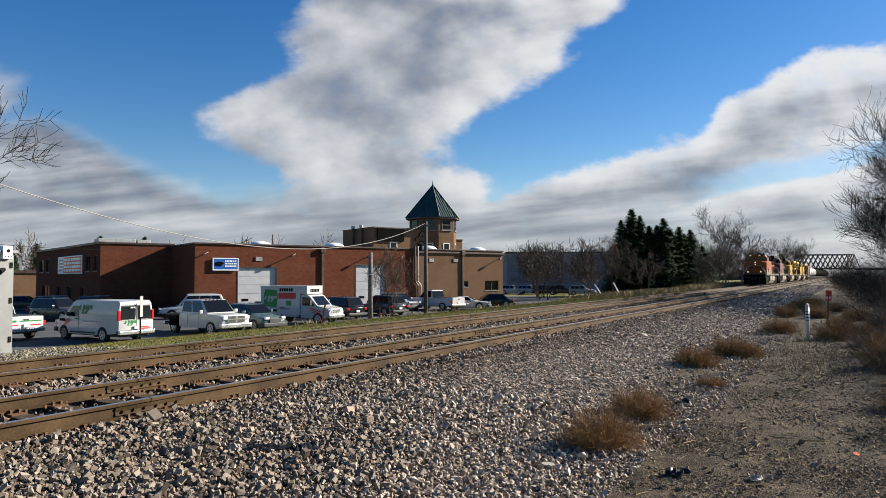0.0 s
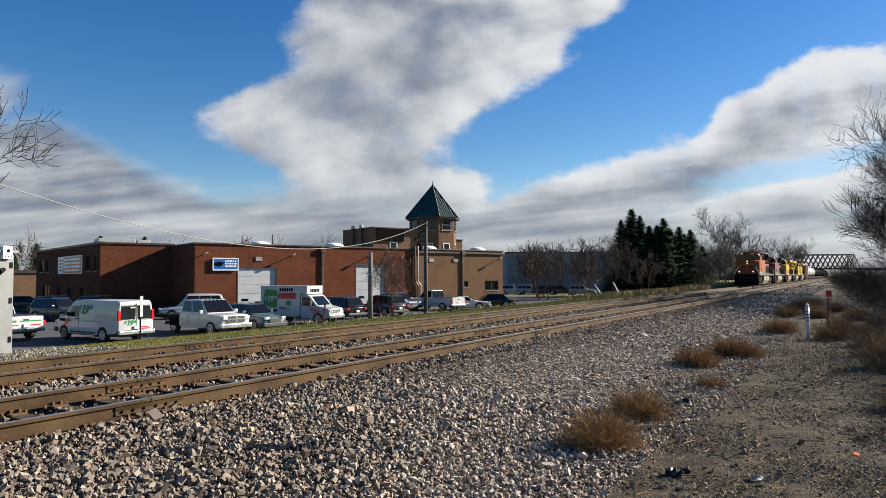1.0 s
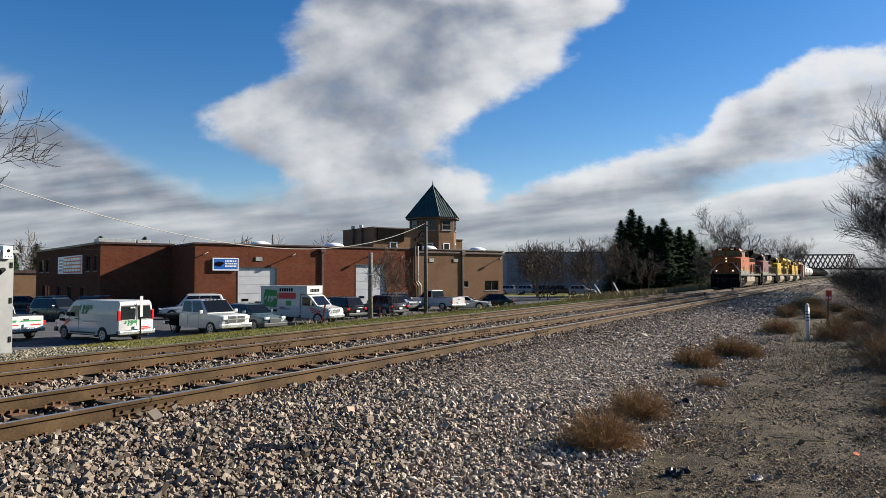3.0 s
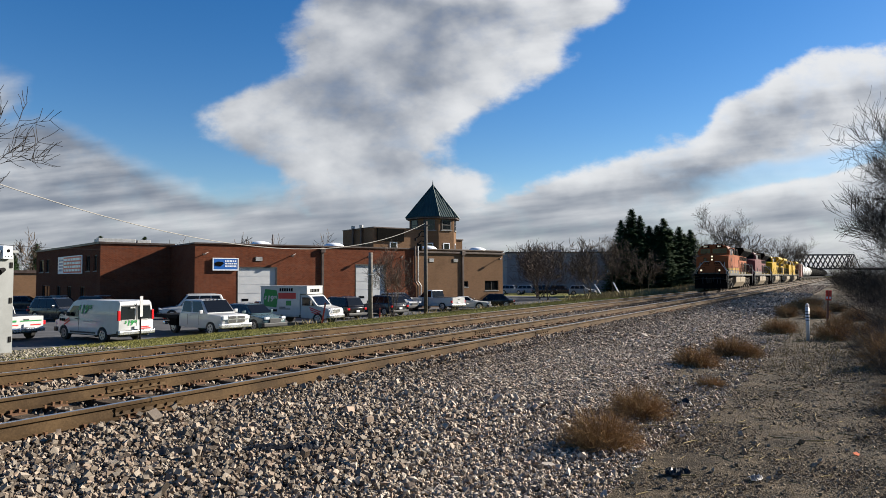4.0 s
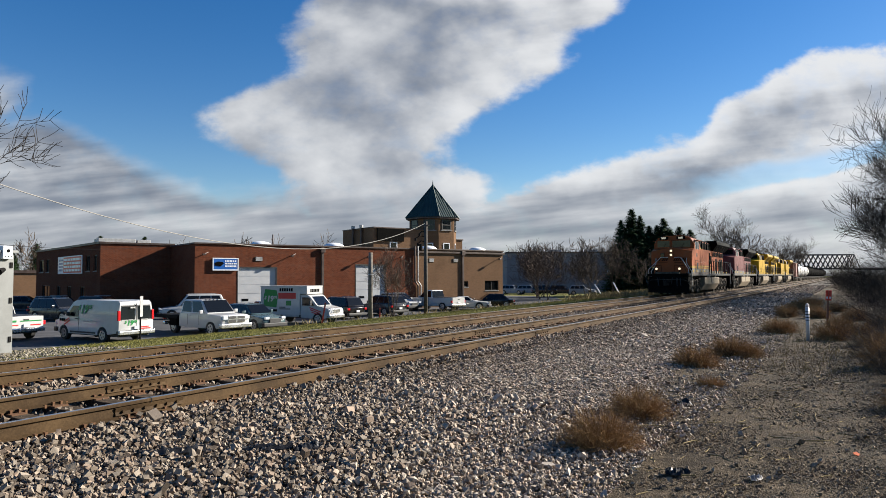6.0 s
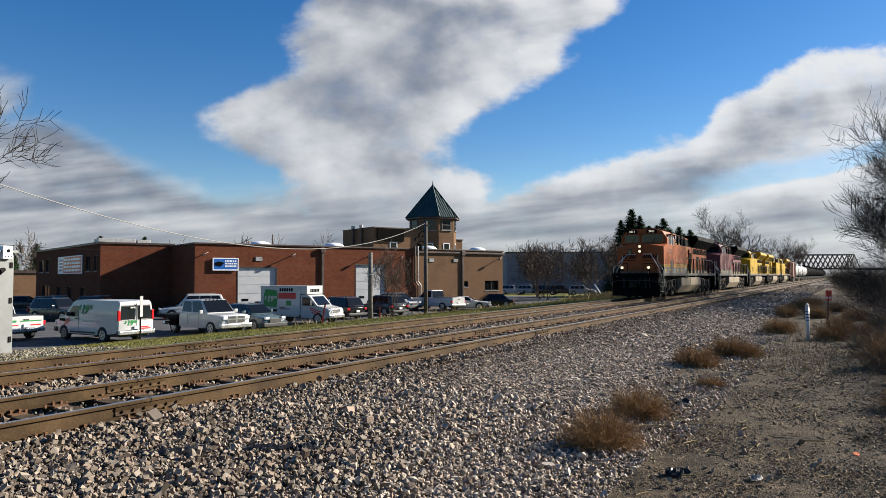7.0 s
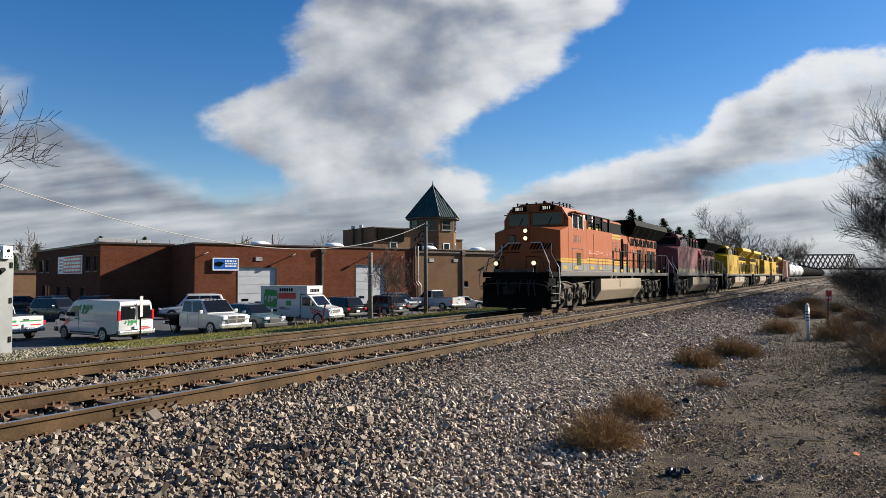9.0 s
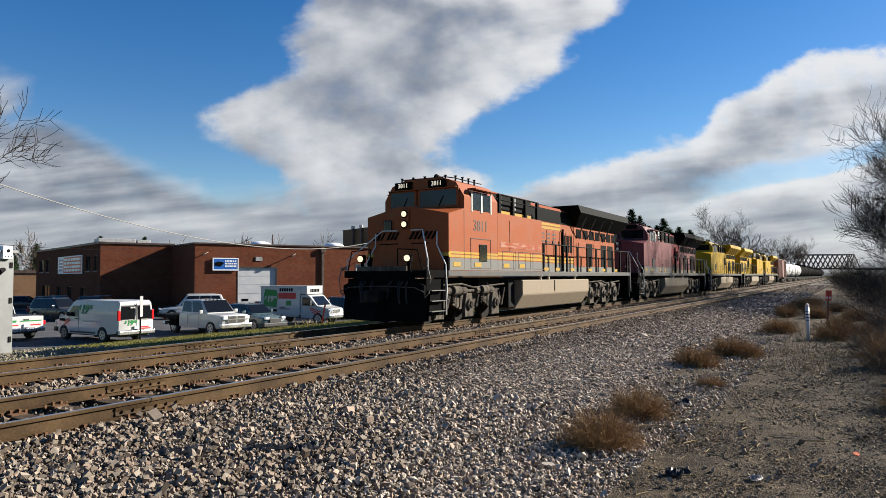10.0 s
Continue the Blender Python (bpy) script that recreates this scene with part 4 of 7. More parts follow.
    bm.faces.new((c_lo[1], c_hi[1], r0[3], r0[4], r0[5])[::-1])
    bm.faces.new((c_hi[0], r0[2], r0[3], c_hi[1])[::-1])
    bmesh.ops.recalc_face_normals(bm, faces=bm.faces)
    nose = part("nose", bm, front, th, "wide angled nose")
    part("nose_stripe", box(-W - 0.008, -0.02, 2.06, W + 0.008, 0.10, 2.16), stripe, nose, "yellow nose stripe")
    part("nose_skirt", box(-W - 0.006, -0.016, 1.63, W + 0.006, 0.06, 2.06), M_LOCO_DARK, nose)
    part("nose_door", box(-0.95, -0.07, 1.75, -0.35, -0.03, 3.25, 0.02), front, nose)
    part("door_window", box(-0.78, -0.14, 2.85, -0.5, -0.11, 3.2, 0.03), M_GLASS, nose)
    hl = part("headlight_box", box(-0.14, -0.16, 2.90, 0.18, -0.09, 3.53, 0.03), front, nose, "twin headlight housing")
    for z in (3.05, 3.37):
        part("bezel", disc((0.02, -0.168, z), 0.13, 0.03, "y", 18), M_STEEL_DARK, hl)
        part("headlight", disc((0.02, -0.18, z), 0.088, 0.05, "y", 16), lens, hl, "round headlight")
    if front is M_ORANGE_LOCO:      # the painted emblem, as plain slanted bars
        def fold(x):        # how far the folded front stands forward at x
            return -0.11 * (1 - max(abs(x) - 0.22, 0) / 1.3)

        def mark(x0, x1, z, h, lean):
            q = [(x0, z), (x1, z), (x1 + lean, z + h), (x0 + lean, z + h)]
            bm = bmesh.new()
            out = [bm.verts.new((a, fold(a) - 0.022, c)) for a, c in q]
            back = [bm.verts.new((a, fold(a) + 0.03, c)) for a, c in q]
            bm.faces.new(out)
            bm.faces.new(back[::-1])
            for k in range(4):
                bm.faces.new((out[k], back[k], back[(k + 1) % 4], out[(k + 1) % 4]))
            bmesh.ops.recalc_face_normals(bm, faces=bm.faces)
            part("emblem_bar", bm, M_LOCO_DARK, nose)
        for x0, x1 in ((-1.22, -0.78), (-0.66, -0.26), (0.22, 0.60), (0.68, 1.18)):
            for k in range(3):
                mark(x0 - 0.06 + k * 0.15, x0 + 0.02 + k * 0.15, 2.58, 0.24, 0.15)
        mark(-1.05, -0.28, 2.44, 0.03, 0.02)
        mark(0.24, 0.85, 2.44, 0.03, 0.02)
    for s in (-1, 1):
        dl = part("ditch_light_box", box(s * 0.85 - 0.11, -1.22, 1.85, s * 0.85 + 0.11, -1.08, 2.09, 0.03), M_BLACK, th)
        part("ditch_light", disc((s * 0.85, -1.235, 1.97), 0.09, 0.05, "y", 16), lens, dl, "round ditch light")
        part("bracket", box(s * 0.85 - 0.05, -1.15, 1.62, s * 0.85 + 0.05, -1.10, 1.86), M_BLACK, dl)
        rail_run(th, [(s * 0.25, -0.14, 2.86), (s * 0.75, -0.25, 2.86), (s * 1.46, -1.08, 1.95), (s * 1.48, -1.1, 1.45)], [], 0, M_CREAM, 0.02)
        rail_run(th, [(s * 1.15, -0.06, 2.8), (s * 1.15, -0.08, 2.4), (s * 1.5, -0.15, 1.8), (s * 1.56, -0.15, 0.75)], [], 0, M_CREAM, 0.02)
        rail_run(th, [(s * 0.5, -1.2, 1.62), (s * 0.5, -1.2, 2.25), (s * 1.2, -1.2, 2.2), (s * 1.35, -1.2, 1.62)], [], 0, M_BLACK, 0.018)
    # coloured duller than the stripes, for the shade on the front end
    part("end_plate", box(-0.95, -1.27, 1.60, 0.85, -1.19, 1.74, 0.015), M_DUST, th, "dull tan anticlimber")
    for sx in (-1, 1):      # seams, rivet strips and grab irons on the nose and cab flanks
        part("step_edge", box(sx * 1.5 - 0.02, -0.16, 0.30, sx * 1.5 + 0.02, -0.10, 1.44), M_LOCO_GREY, th)
        part("panel_seam", box(sx * 1.524 - 0.003, 0.93, 1.66, sx * 1.524 + 0.003, 0.945, 3.5), M_NUM, nose)
    # cab
    cs = [(-W, 1.62), (-W, 3.95), (-1.22, 4.42), (-0.7, 4.6), (0.7, 4.6), (1.22, 4.42), (W, 3.95), (W, 1.62)]
    bm = prism(cs, 0.95, 3.25, "y")
    cab = part("cab", bm, body, th, "wide crew cab")
    for x0, x1 in ((-1.28, -0.30), (-0.12, 1.28)):
        o = part("windshield", box(x0, 0.915, 3.68, x1, 0.946, 4.22, 0.02), M_GLASS, cab, "dark windshield")
        part("window_frame", wall_cut(x0 - 0.06, x1 + 0.06, 3.62, 4.28, 0.04, [(x0 + 0.02, x1 - 0.02, 3.7, 4.2)]), body, o, loc=(0, 0.905, 0))
        part("wiper", tube([((x0 + x1) / 2, 0.9, 3.62), ((x0 + x1) / 2 + 0.2, 0.89, 4.0)], 0.012, 4), M_BLACK, o)
    for x in (-0.75, 0.55):
        nb = part("number_board", box(x - 0.33, 0.88, 4.29, x + 0.33, 0.95, 4.53, 0.01), M_BLACK, cab, "black number board")
        if number:
            words("number", number, 0.2, nb, Matrix.Translation((x, 0.872, 4.41)) @ Matrix.Rotation(radians(90), 4, "X"), M_NUM_LIT, 0.004)
    for s in (-1, 1):
        o = part("side_window", box(s * W - 0.004, 1.45, 3.56, s * W + 0.012, 2.75, 4.12, 0.01), M_GLASS, cab, "cab side window")
        part("window_frame", box(s * (W + 0.006) - 0.012, 1.40, 3.50, s * (W + 0.006) + 0.012, 1.46, 4.18), M_CREAM, o)
        part("window_frame", box(s * (W + 0.006) - 0.012, 2.05, 3.50, s * (W + 0.006) + 0.016, 2.13, 4.18), M_CREAM, o)
        part("window_frame", box(s * (W + 0.006) - 0.012, 2.72, 3.50, s * (W + 0.006) + 0.012, 2.78, 4.18), M_CREAM, o)
        part("sunshade", prism([(1.35, 4.2), (2.85, 4.2), (2.85, 4.24), (1.35, 4.24)], s * (W - 0.12), s * (W + 0.2), "x"), body, cab)
        d = part("cab_door", wall_cut(1.35, 2.75, 1.68, 2.66, 0.012, [(1.375, 2.725, 1.705, 2.635)]), M_NUM, cab, "door outline")
        d.matrix_local = Matrix.Translation((s * W, 0, 0)) @ Matrix.Rotation(radians(90), 4, "Z") @ Matrix.Translation((0, -0.012 if s > 0 else 0.0, 0))
        part("door_window", box(s * W - 0.002, 1.93, 1.92, s * W + 0.024, 2.45, 2.47, 0.01), M_GLASS, cab)
        if number:
            m = Matrix.Translation((s * (W + 0.004), 2.03, 3.05)) @ Matrix.Rotation(radians(90 * s), 4, "Z") @ Matrix.Rotation(radians(90), 4, "X")
            words("number", number, 0.5, cab, m, M_NUM, 0.006)
        part("side_stripe", box(s * (W + 0.003) - 0.004, 0.0, 2.02, s * (W + 0.003) + 0.004, 3.25, 2.10), stripe, cab)
        part("side_stripe", box(s * (W + 0.003) - 0.004, 0.0, 2.13, s * (W + 0.003) + 0.004, 3.25, 2.20), stripe, cab)
        part("lower_band", box(s * (W + 0.002) - 0.003, 0.0, 1.63, s * (W + 0.002) + 0.003, 3.25, 2.0), lower, cab)
    for x, y in ((-0.9, 1.05), (-0.45, 1.05), (0.0, 1.05), (0.4, 1.05), (0.75, 1.1), (0.95, 1.4), (0.98, 1.8), (0.98, 2.2), (0.98, 2.6), (0.2, 2.2), (-0.6, 2.6)):
        part("roof_fitting", tube([(x, y, 4.46), (x, y, 4.64), (x, y, 4.69)], [0.03, 0.03, 0.055], 7), M_STEEL_DARK, cab)
    part("roof_conduit", tube([(-0.9, 1.05, 4.63), (0.75, 1.1, 4.63), (0.96, 1.3, 4.6), (0.98, 3.1, 4.6)], 0.018, 5), M_STEEL_DARK, cab)
    part("visor", box(-1.3, 0.80, 4.235, 1.3, 0.96, 4.265, 0.008), body, cab, "narrow visor over the windshields")
    horn = part("horn", tube([(0.3, 1.7, 4.68), (0.3, 1.25, 4.7)], [0.03, 0.08], 8), M_STEEL_DARK, cab)
    # equipment cabinet behind the cab, full width with the lower skirt
    eq = part("equipment_cabinet", prism([(-W, 1.62), (-W, 3.6), (-1.05, 3.62), (-1.05, 4.42), (1.05, 4.42), (1.05, 3.62), (W, 3.6), (W, 1.62)], 3.26, 7.1, "y"), body, th, "equipment cabinet behind the cab")
    for s in (-1, 1):
        part("lower_band", box(s * (W + 0.002) - 0.004, 3.27, 1.63, s * (W + 0.002) + 0.004, 7.1, 1.98), lower, eq)
        for a in (2.02, 2.16):
            part("side_stripe", box(s * (W + 0.003) - 0.004, 3.27, a, s * (W + 0.003) + 0.004, 7.1, a + 0.09), stripe, eq)
        part("upper_dark", box(s * 1.055 - 0.008, 3.3, 3.82, s * 1.055 + 0.008, 7.1, 4.40), M_LOCO_DARK, eq)
        part("side_stripe", box(s * 1.06 - 0.008, 3.3, 3.66, s * 1.06 + 0.008, 7.1, 3.80), stripe, eq)
        for y in (3.5, 4.6, 5.7, 6.8):
            part("roof_post", box(s * 1.42 - 0.05, y, 3.55, s * 1.42 + 0.05, y + 0.16, 4.28, 0.01), M_LOCO_DARK, eq)
        part("roof_rail", tube([(s * 1.42, 3.4, 4.1), (s * 1.42, 7.0, 4.1)], 0.025, 6), M_LOCO_DARK, eq)
        part("roof_rail", tube([(s * 1.42, 3.4, 4.28), (s * 1.42, 7.0, 4.28)], 0.03, 6), M_LOCO_DARK, eq)
        for y in (4.1, 5.3):
            part("louvre", box(s * 1.07 - 0.01, y, 3.9, s * 1.07 + 0.01, y + 0.35, 4.35), M_GREY, eq)
        part("pale_strip", box(s * (W + 0.004) - 0.004, 3.45, 2.42, s * (W + 0.004) + 0.004, 7.0, 2.62), M_STREAKED if body is M_ORANGE_LOCO else body, eq, "paler streaked strip along the cabinet")
        for y in (3.6, 4.9, 6.2):
            part("access_door", wall_cut(y, y + 1.1, 1.70, 2.32, 0.008, [(y + 0.018, y + 1.082, 1.718, 2.302)]), M_NUM, eq).matrix_local = Matrix.Translation((s * (W + 0.004), 0, 0)) @ Matrix.Rotation(radians(90), 4, "Z") @ Matrix.Translation((0, -0.008 if s > 0 else 0.0, 0))
        for y in (4.5, 5.5):
            part("door_seam", box(s * (W + 0.006) - 0.003, y, 1.66, s * (W + 0.006) + 0.003, y + 0.02, 2.25), M_LOCO_DARK, eq)
        part("door_seam", box(s * (W + 0.006) - 0.003, 4.2, 2.3, s * (W + 0.006) + 0.003, 4.22, 3.4), M_LOCO_DARK, eq)
        for y in (0.25, 1.6, 3.7, 5.0, 7.3, 8.5, 10.2, 12.5, 14.5, 16.5):
            part("reflector", box(s * 1.53 - 0.004, y, 1.66 if y > 7 else 1.74, s * 1.53 + 0.004, y + 0.45, 1.78 if y > 7 else 1.88), M_STRIPE, th)
    # engine hood
    hood = part("engine_hood", prism([(-0.92, 1.62), (-0.92, 4.28), (-0.75, 4.42), (0.75, 4.42), (0.92, 4.28), (0.92, 1.62)], 7.1, 12.2, "y"), mid, th, "engine hood with access doors")
    for s in (-1, 1):
        part("upper_dark", box(s * 0.925 - 0.008, 7.12, 3.72, s * 0.925 + 0.008, 12.2, 4.27), M_LOCO_DARK, hood)
        for a in (3.42, 3.57):
            part("side_stripe", box(s * 0.925 - 0.006, 7.12, a, s * 0.925 + 0.006, 10.6, a + 0.1), stripe, hood)
        for a in (2.02, 2.16):
            part("side_stripe", box(s * 0.925 - 0.006, 7.12, a, s * 0.925 + 0.006, 12.2, a + 0.09), stripe, hood)
        part("lower_band", box(s * 0.924 - 0.004, 7.12, 1.63, s * 0.924 + 0.004, 12.2, 1.98), lower, hood)
        for y in np.arange(7.6, 12.0, 0.72):
            d = part("hood_door", box(s * 0.925 - 0.01, y, 2.3, s * 0.925 + 0.012, y + 0.66, 3.38, 0.006), mid, hood)
            part("latch", box(s * 0.95 - 0.012, y + 0.56, 2.75, s * 0.95 + 0.012, y + 0.6, 2.95), M_STEEL_DARK, d)
        if body is M_ORANGE_LOCO:
            for k, w in enumerate((0.42, 0.42, 0.42, 0.42)):
                y0 = 7.75 + k * 0.62
                for z, h in ((3.18, 0.07), (3.02, 0.06), (2.87, 0.06)):
                    part("emblem_bar", prism([(y0, z), (y0 + w, z), (y0 + w - 0.03, z + h), (y0 - 0.03, z + h)], s * 0.932, s * 0.945, "x"), M_NUM, hood)
    for s in (-1, 1):
        part("grab_rail", tube([(s * 1.0, 7.3, 3.9), (s * 1.25, 7.25, 3.3), (s * 1.45, 7.25, 2.7)], 0.02, 5), M_LOCO_DARK, hood)
        part("vertical_pipe", tube([(s * 0.98, 10.75, 1.64), (s * 0.98, 10.75, 3.5)], 0.05, 8), M_LOCO_DARK, hood)
        for y in (10.9, 11.3, 11.7):
            part("filter_opening", box(s * 0.94 - 0.012, y, 2.5, s * 0.94 + 0.014, y + 0.28, 3.25, 0.006), M_BLACK, hood)
    part("exhaust", box(-0.4, 9.5, 4.42, 0.4, 10.6, 4.56, 0.03), M_STEEL_DARK, hood)
    # radiator section with wide wings
    rad = part("radiator_hood", prism([(-0.95, 1.62), (-0.95, 3.75), (0.95, 3.75), (0.95, 1.62)], 12.2, 18.4, "y"), rear, th, "rear radiator hood")
    bm = bmesh.new()
    lo = [bm.verts.new(p) for p in ((-1.0, 12.3, 3.72), (1.0, 12.3, 3.72), (1.0, 18.9, 3.72), (-1.0, 18.9, 3.72))]
    mi = [bm.verts.new(p) for p in ((-1.56, 11.5, 4.28), (1.56, 11.5, 4.28), (1.56, 19.05, 4.28), (-1.56, 19.05, 4.28))]
    hi = [bm.verts.new(p) for p in ((-1.5, 11.3, 4.60), (1.5, 11.3, 4.60), (1.5, 19.05, 4.60), (-1.5, 19.05, 4.60))]
    for a, b in ((lo, mi), (mi, hi)):
        for k in range(4):
            bm.faces.new((a[k], a[(k + 1) % 4], b[(k + 1) % 4], b[k]))
    bm.faces.new(hi)
    bm.faces.new(lo[::-1])
    part("radiator_wing", bm, wing or M_LOCO_DARK, rad, "overhanging radiator wings")
    for s in (-1, 1):
        for y in np.arange(12.5, 18.0, 0.9):
            part("screen", box(s * 0.955 - 0.012, y, 3.2, s * 0.955 + 0.014, y + 0.7, 3.62, 0.01), M_BLACK, rad)
        for y in np.arange(12.8, 18.2, 1.1):
            part("hood_door", box(s * 0.955 - 0.01, y, 1.9, s * 0.955 + 0.016, y + 0.85, 3.0, 0.01), M_LOCO_DARK if (int(y) % 3) else rear, rad)
        part("lower_band", box(s * 0.954 - 0.004, 12.2, 1.63, s * 0.954 + 0.004, 18.4, 1.88), lower, rad)
        for y in (12.6, 13.9, 15.2, 16.5):
            part("wing_strut", tube([(s * 1.0, y, 3.2), (s * 1.45, y - 0.1, 4.15)], 0.03, 4), M_LOCO_GREY, rad)
        # walkway rails
        ys = list(np.arange(7.3, 18.9, 1.28))
        rail_run(th, [(s * 1.48, 7.2, 2.72), (s * 1.48, 19.1, 2.72)], [], 0, M_LOCO_DARK, 0.025)
        for y in ys:
            part("stanchion", box(s * 1.48 - 0.03, y, 1.62, s * 1.48 + 0.03, y + 0.13, 2.72), M_LOCO_DARK, th)
        rail_run(th, [(s * 1.48, 19.2, 2.72), (s * 1.5, 19.4, 2.4), (s * 1.5, 19.5, 0.6)], [], 0, M_CREAM, 0.02)
        rail_run(th, [(s * 0.5, 19.4, 2.7), (s * 0.5, 19.4, 1.62)], [], 0, M_CREAM, 0.02)
    # fuel tank
    tk = part("fuel_tank", prism([(-1.5, 1.0), (-1.5, 1.3), (1.5, 1.3), (1.5, 0.75), (1.15, 0.22), (-1.15, 0.22), (-1.5, 0.75)], 5.3, 12.6, "y", 0.03), M_TANK, th, "dusty beige fuel tank")
    part("tank_end", box(-1.2, 4.75, 0.3, 1.2, 5.28, 1.28, 0.05), M_STEEL_DARK, tk)
    part("fuel_gauge", box(1.505, 8.4, 0.85, 1.52, 8.44, 1.28), M_STEEL_DARK, tk)
    for y in (7.2, 8.0, 11.0):
        part("filler", tube([(1.4, y, 1.3), (1.5, y - 0.15, 1.5)], 0.05, 6), M_CREAM, tk)
    bogie(th, 1.75)
    bogie(th, 15.6)
    return th


def add_car(th, off):
    TRAIN.append((th, off))


add_car(gevo(M_ORANGE_LOCO, M_LOCO_GREY, M_STRIPE, "3811", "orange diesel locomotive with yellow stripes, headlights lit", lit=True), 0.0)
add_car(gevo(M_MAROON, M_LOCO_GREY, M_MAROON, "", "dark maroon diesel locomotive with a red engine hood", mid=M_RED_CP), 22.3)
add_car(gevo(M_YELLOW, M_YELLOW, M_YELLOW, "", "yellow diesel locomotive with a grey sill", wing=M_YELLOW), 44.6)
add_car(gevo(M_YELLOW, M_YELLOW, M_YELLOW, "", "yellow diesel locomotive running long hood first", turned=180, wing=M_YELLOW), 66.9 + 18.85)
add_car(gevo(M_YELLOW, M_YELLOW, M_YELLOW, "", "yellow diesel locomotive with a grey sill", wing=M_YELLOW), 89.2)


def freight_bogie(parent, yc):
    for sx in (-1, 1):
        part("truck_frame", prism([(yc - 1.1, 0.4), (yc - 0.9, 0.65), (yc - 0.4, 0.75), (yc + 0.4, 0.75), (yc + 0.9, 0.65), (yc + 1.1, 0.4), (yc + 0.4, 0.25), (yc - 0.4, 0.25)], sx * 0.98, sx * 1.1, "x"), M_TRUCK, parent)
    for k in (-0.88, 0.88):
        bm = disc((0, 0, 0), 0.08, 2.0, "x", 8)
        for sx in (-0.74, 0.74):
            disc((sx, 0, 0), 0.46, 0.13, "x", 18, bm)
        o = part("wheelset", bm, M_TRUCK, parent)
        AXLES.append((o, yc + k, 0.46, 1))


def boxcar():
    mat = paint("boxcar_brown", (0.16, 0.055, 0.035), 0.6, 0.3, 0.0)
    th = thing("boxcar", pose(TRACK_B, 90, 0), "rusty brown ribbed boxcar", "freight car", "train")
    th["turned"] = 0
    b = part("body", box(-1.5, 0.3, 1.1, 1.5, 16.3, 4.3, 0.04), mat, th)
    for s in (-1, 1):
        for i in range(17):
            part("rib", box(s * 1.52 - 0.03, 0.5 + i * 0.95, 1.15, s * 1.52 + 0.03, 0.62 + i * 0.95, 4.2), mat, b)
        part("sliding_door", box(s * 1.56 - 0.03, 7.0, 1.2, s * 1.56 + 0.03, 9.8, 4.1, 0.02), mat, b)
    part("roof", prism([(-1.52, 4.3), (0, 4.5), (1.52, 4.3)], 0.3, 16.3, "y"), M_GREY, th)
    for y in (2.2, 14.2):
        freight_bogie(th, y)
    part("coupler", box(-0.14, -0.3, 0.75, 0.14, 16.9, 1.0), M_STEEL_DARK, th)
    return th


def tank_car(mat, label, src_axles=True):
    th = thing("tank_car", pose(TRACK_B, 90, 0), label, "freight car", "train")
    th["turned"] = 0
    prof = [(0.7, 0.15), (0.85, 0.9), (1.1, 1.35), (1.5, 1.5), (14.6, 1.5), (15.0, 1.35), (15.25, 0.9), (15.4, 0.15)]
    bm = bmesh.new()
    k = 22
    rings = [[bm.verts.new((r * math.cos(a * math.tau / k), y, 2.65 + r * math.sin(a * math.tau / k))) for a in range(k)] for y, r in prof]
    for q, w in zip(rings, rings[1:]):
        for i in range(k):
            bm.faces.new((q[i], q[(i + 1) % k], w[(i + 1) % k], w[i]))
    bm.faces.new(rings[0])
    bm.faces.new(rings[-1])
    bmesh.ops.recalc_face_normals(bm, faces=bm.faces)
    t = part("tank", bm, mat, th, smooth=True)
    part("dome", disc((0, 8.05, 4.25), 0.5, 0.5, "z", 14), mat, t)
    for y in (1.7, 4.9, 8.05, 11.2, 14.4):
        part("band", tube([(1.515 * math.cos(a), y, 2.65 + 1.515 * math.sin(a)) for a in np.linspace(0, math.tau, 20)], 0.03, 4), M_STEEL_DARK, t)
    for s in (-1, 1):
        part("sill", box(s * 0.9 - 0.1, 0.3, 0.85, s * 0.9 + 0.1, 15.8, 1.1), M_STEEL_DARK, th)
        for y in (7.7, 8.3):
            part("ladder_rail", tube([(s * 1.55, y, 0.9), (s * 1.55, y, 3.1), (s * 0.7, y, 4.3)], 0.025, 4), M_STEEL_DARK, th)
    for y in (2.0, 14.1):
        freight_bogie(th, y)
    part("coupler", box(-0.14, -0.3, 0.75, 0.14, 16.4, 1.0), M_STEEL_DARK, th)
    return th


add_car(boxcar(), 110.0)
M_TANK_WHITE = paint("tank_white", (0.70, 0.69, 0.66), 0.45, 0.2, 0.1)
for i in range(14):
    add_car(tank_car(M_TANK_WHITE if i < 3 else M_BLACK, "white tank car with black bands" if i < 3 else "black tank car with grimy shell"), 127.0 + 16.6 * i)


# ---- vehicles ----
M_RIM = surface("alloy", (0.35, 0.35, 0.36), (0.5, 0.5, 0.51), 6.0, 0.35, 0.8)
M_HEADLAMP = paint("headlamp_lens", (0.55, 0.57, 0.60), 0.08, 0.02, 1.0)
M_TRIM = surface("black_trim", (0.015, 0.015, 0.016), (0.03, 0.03, 0.03), 5.0, 0.6)
M_PLATE_BAR = surface("plate_plain", (0.55, 0.56, 0.58), (0.65, 0.66, 0.67), 6.0, 0.5)


def arch(yc, r, z0, n=9):
    """Points over a wheel, from front to back."""
    a0 = math.asin(min(0.95, max(-0.5, (z0 - 0.36) / r)))
    return [(yc + r * math.cos(a), 0.36 + r * math.sin(a)) for a in np.linspace(a0, math.pi - a0, n)]


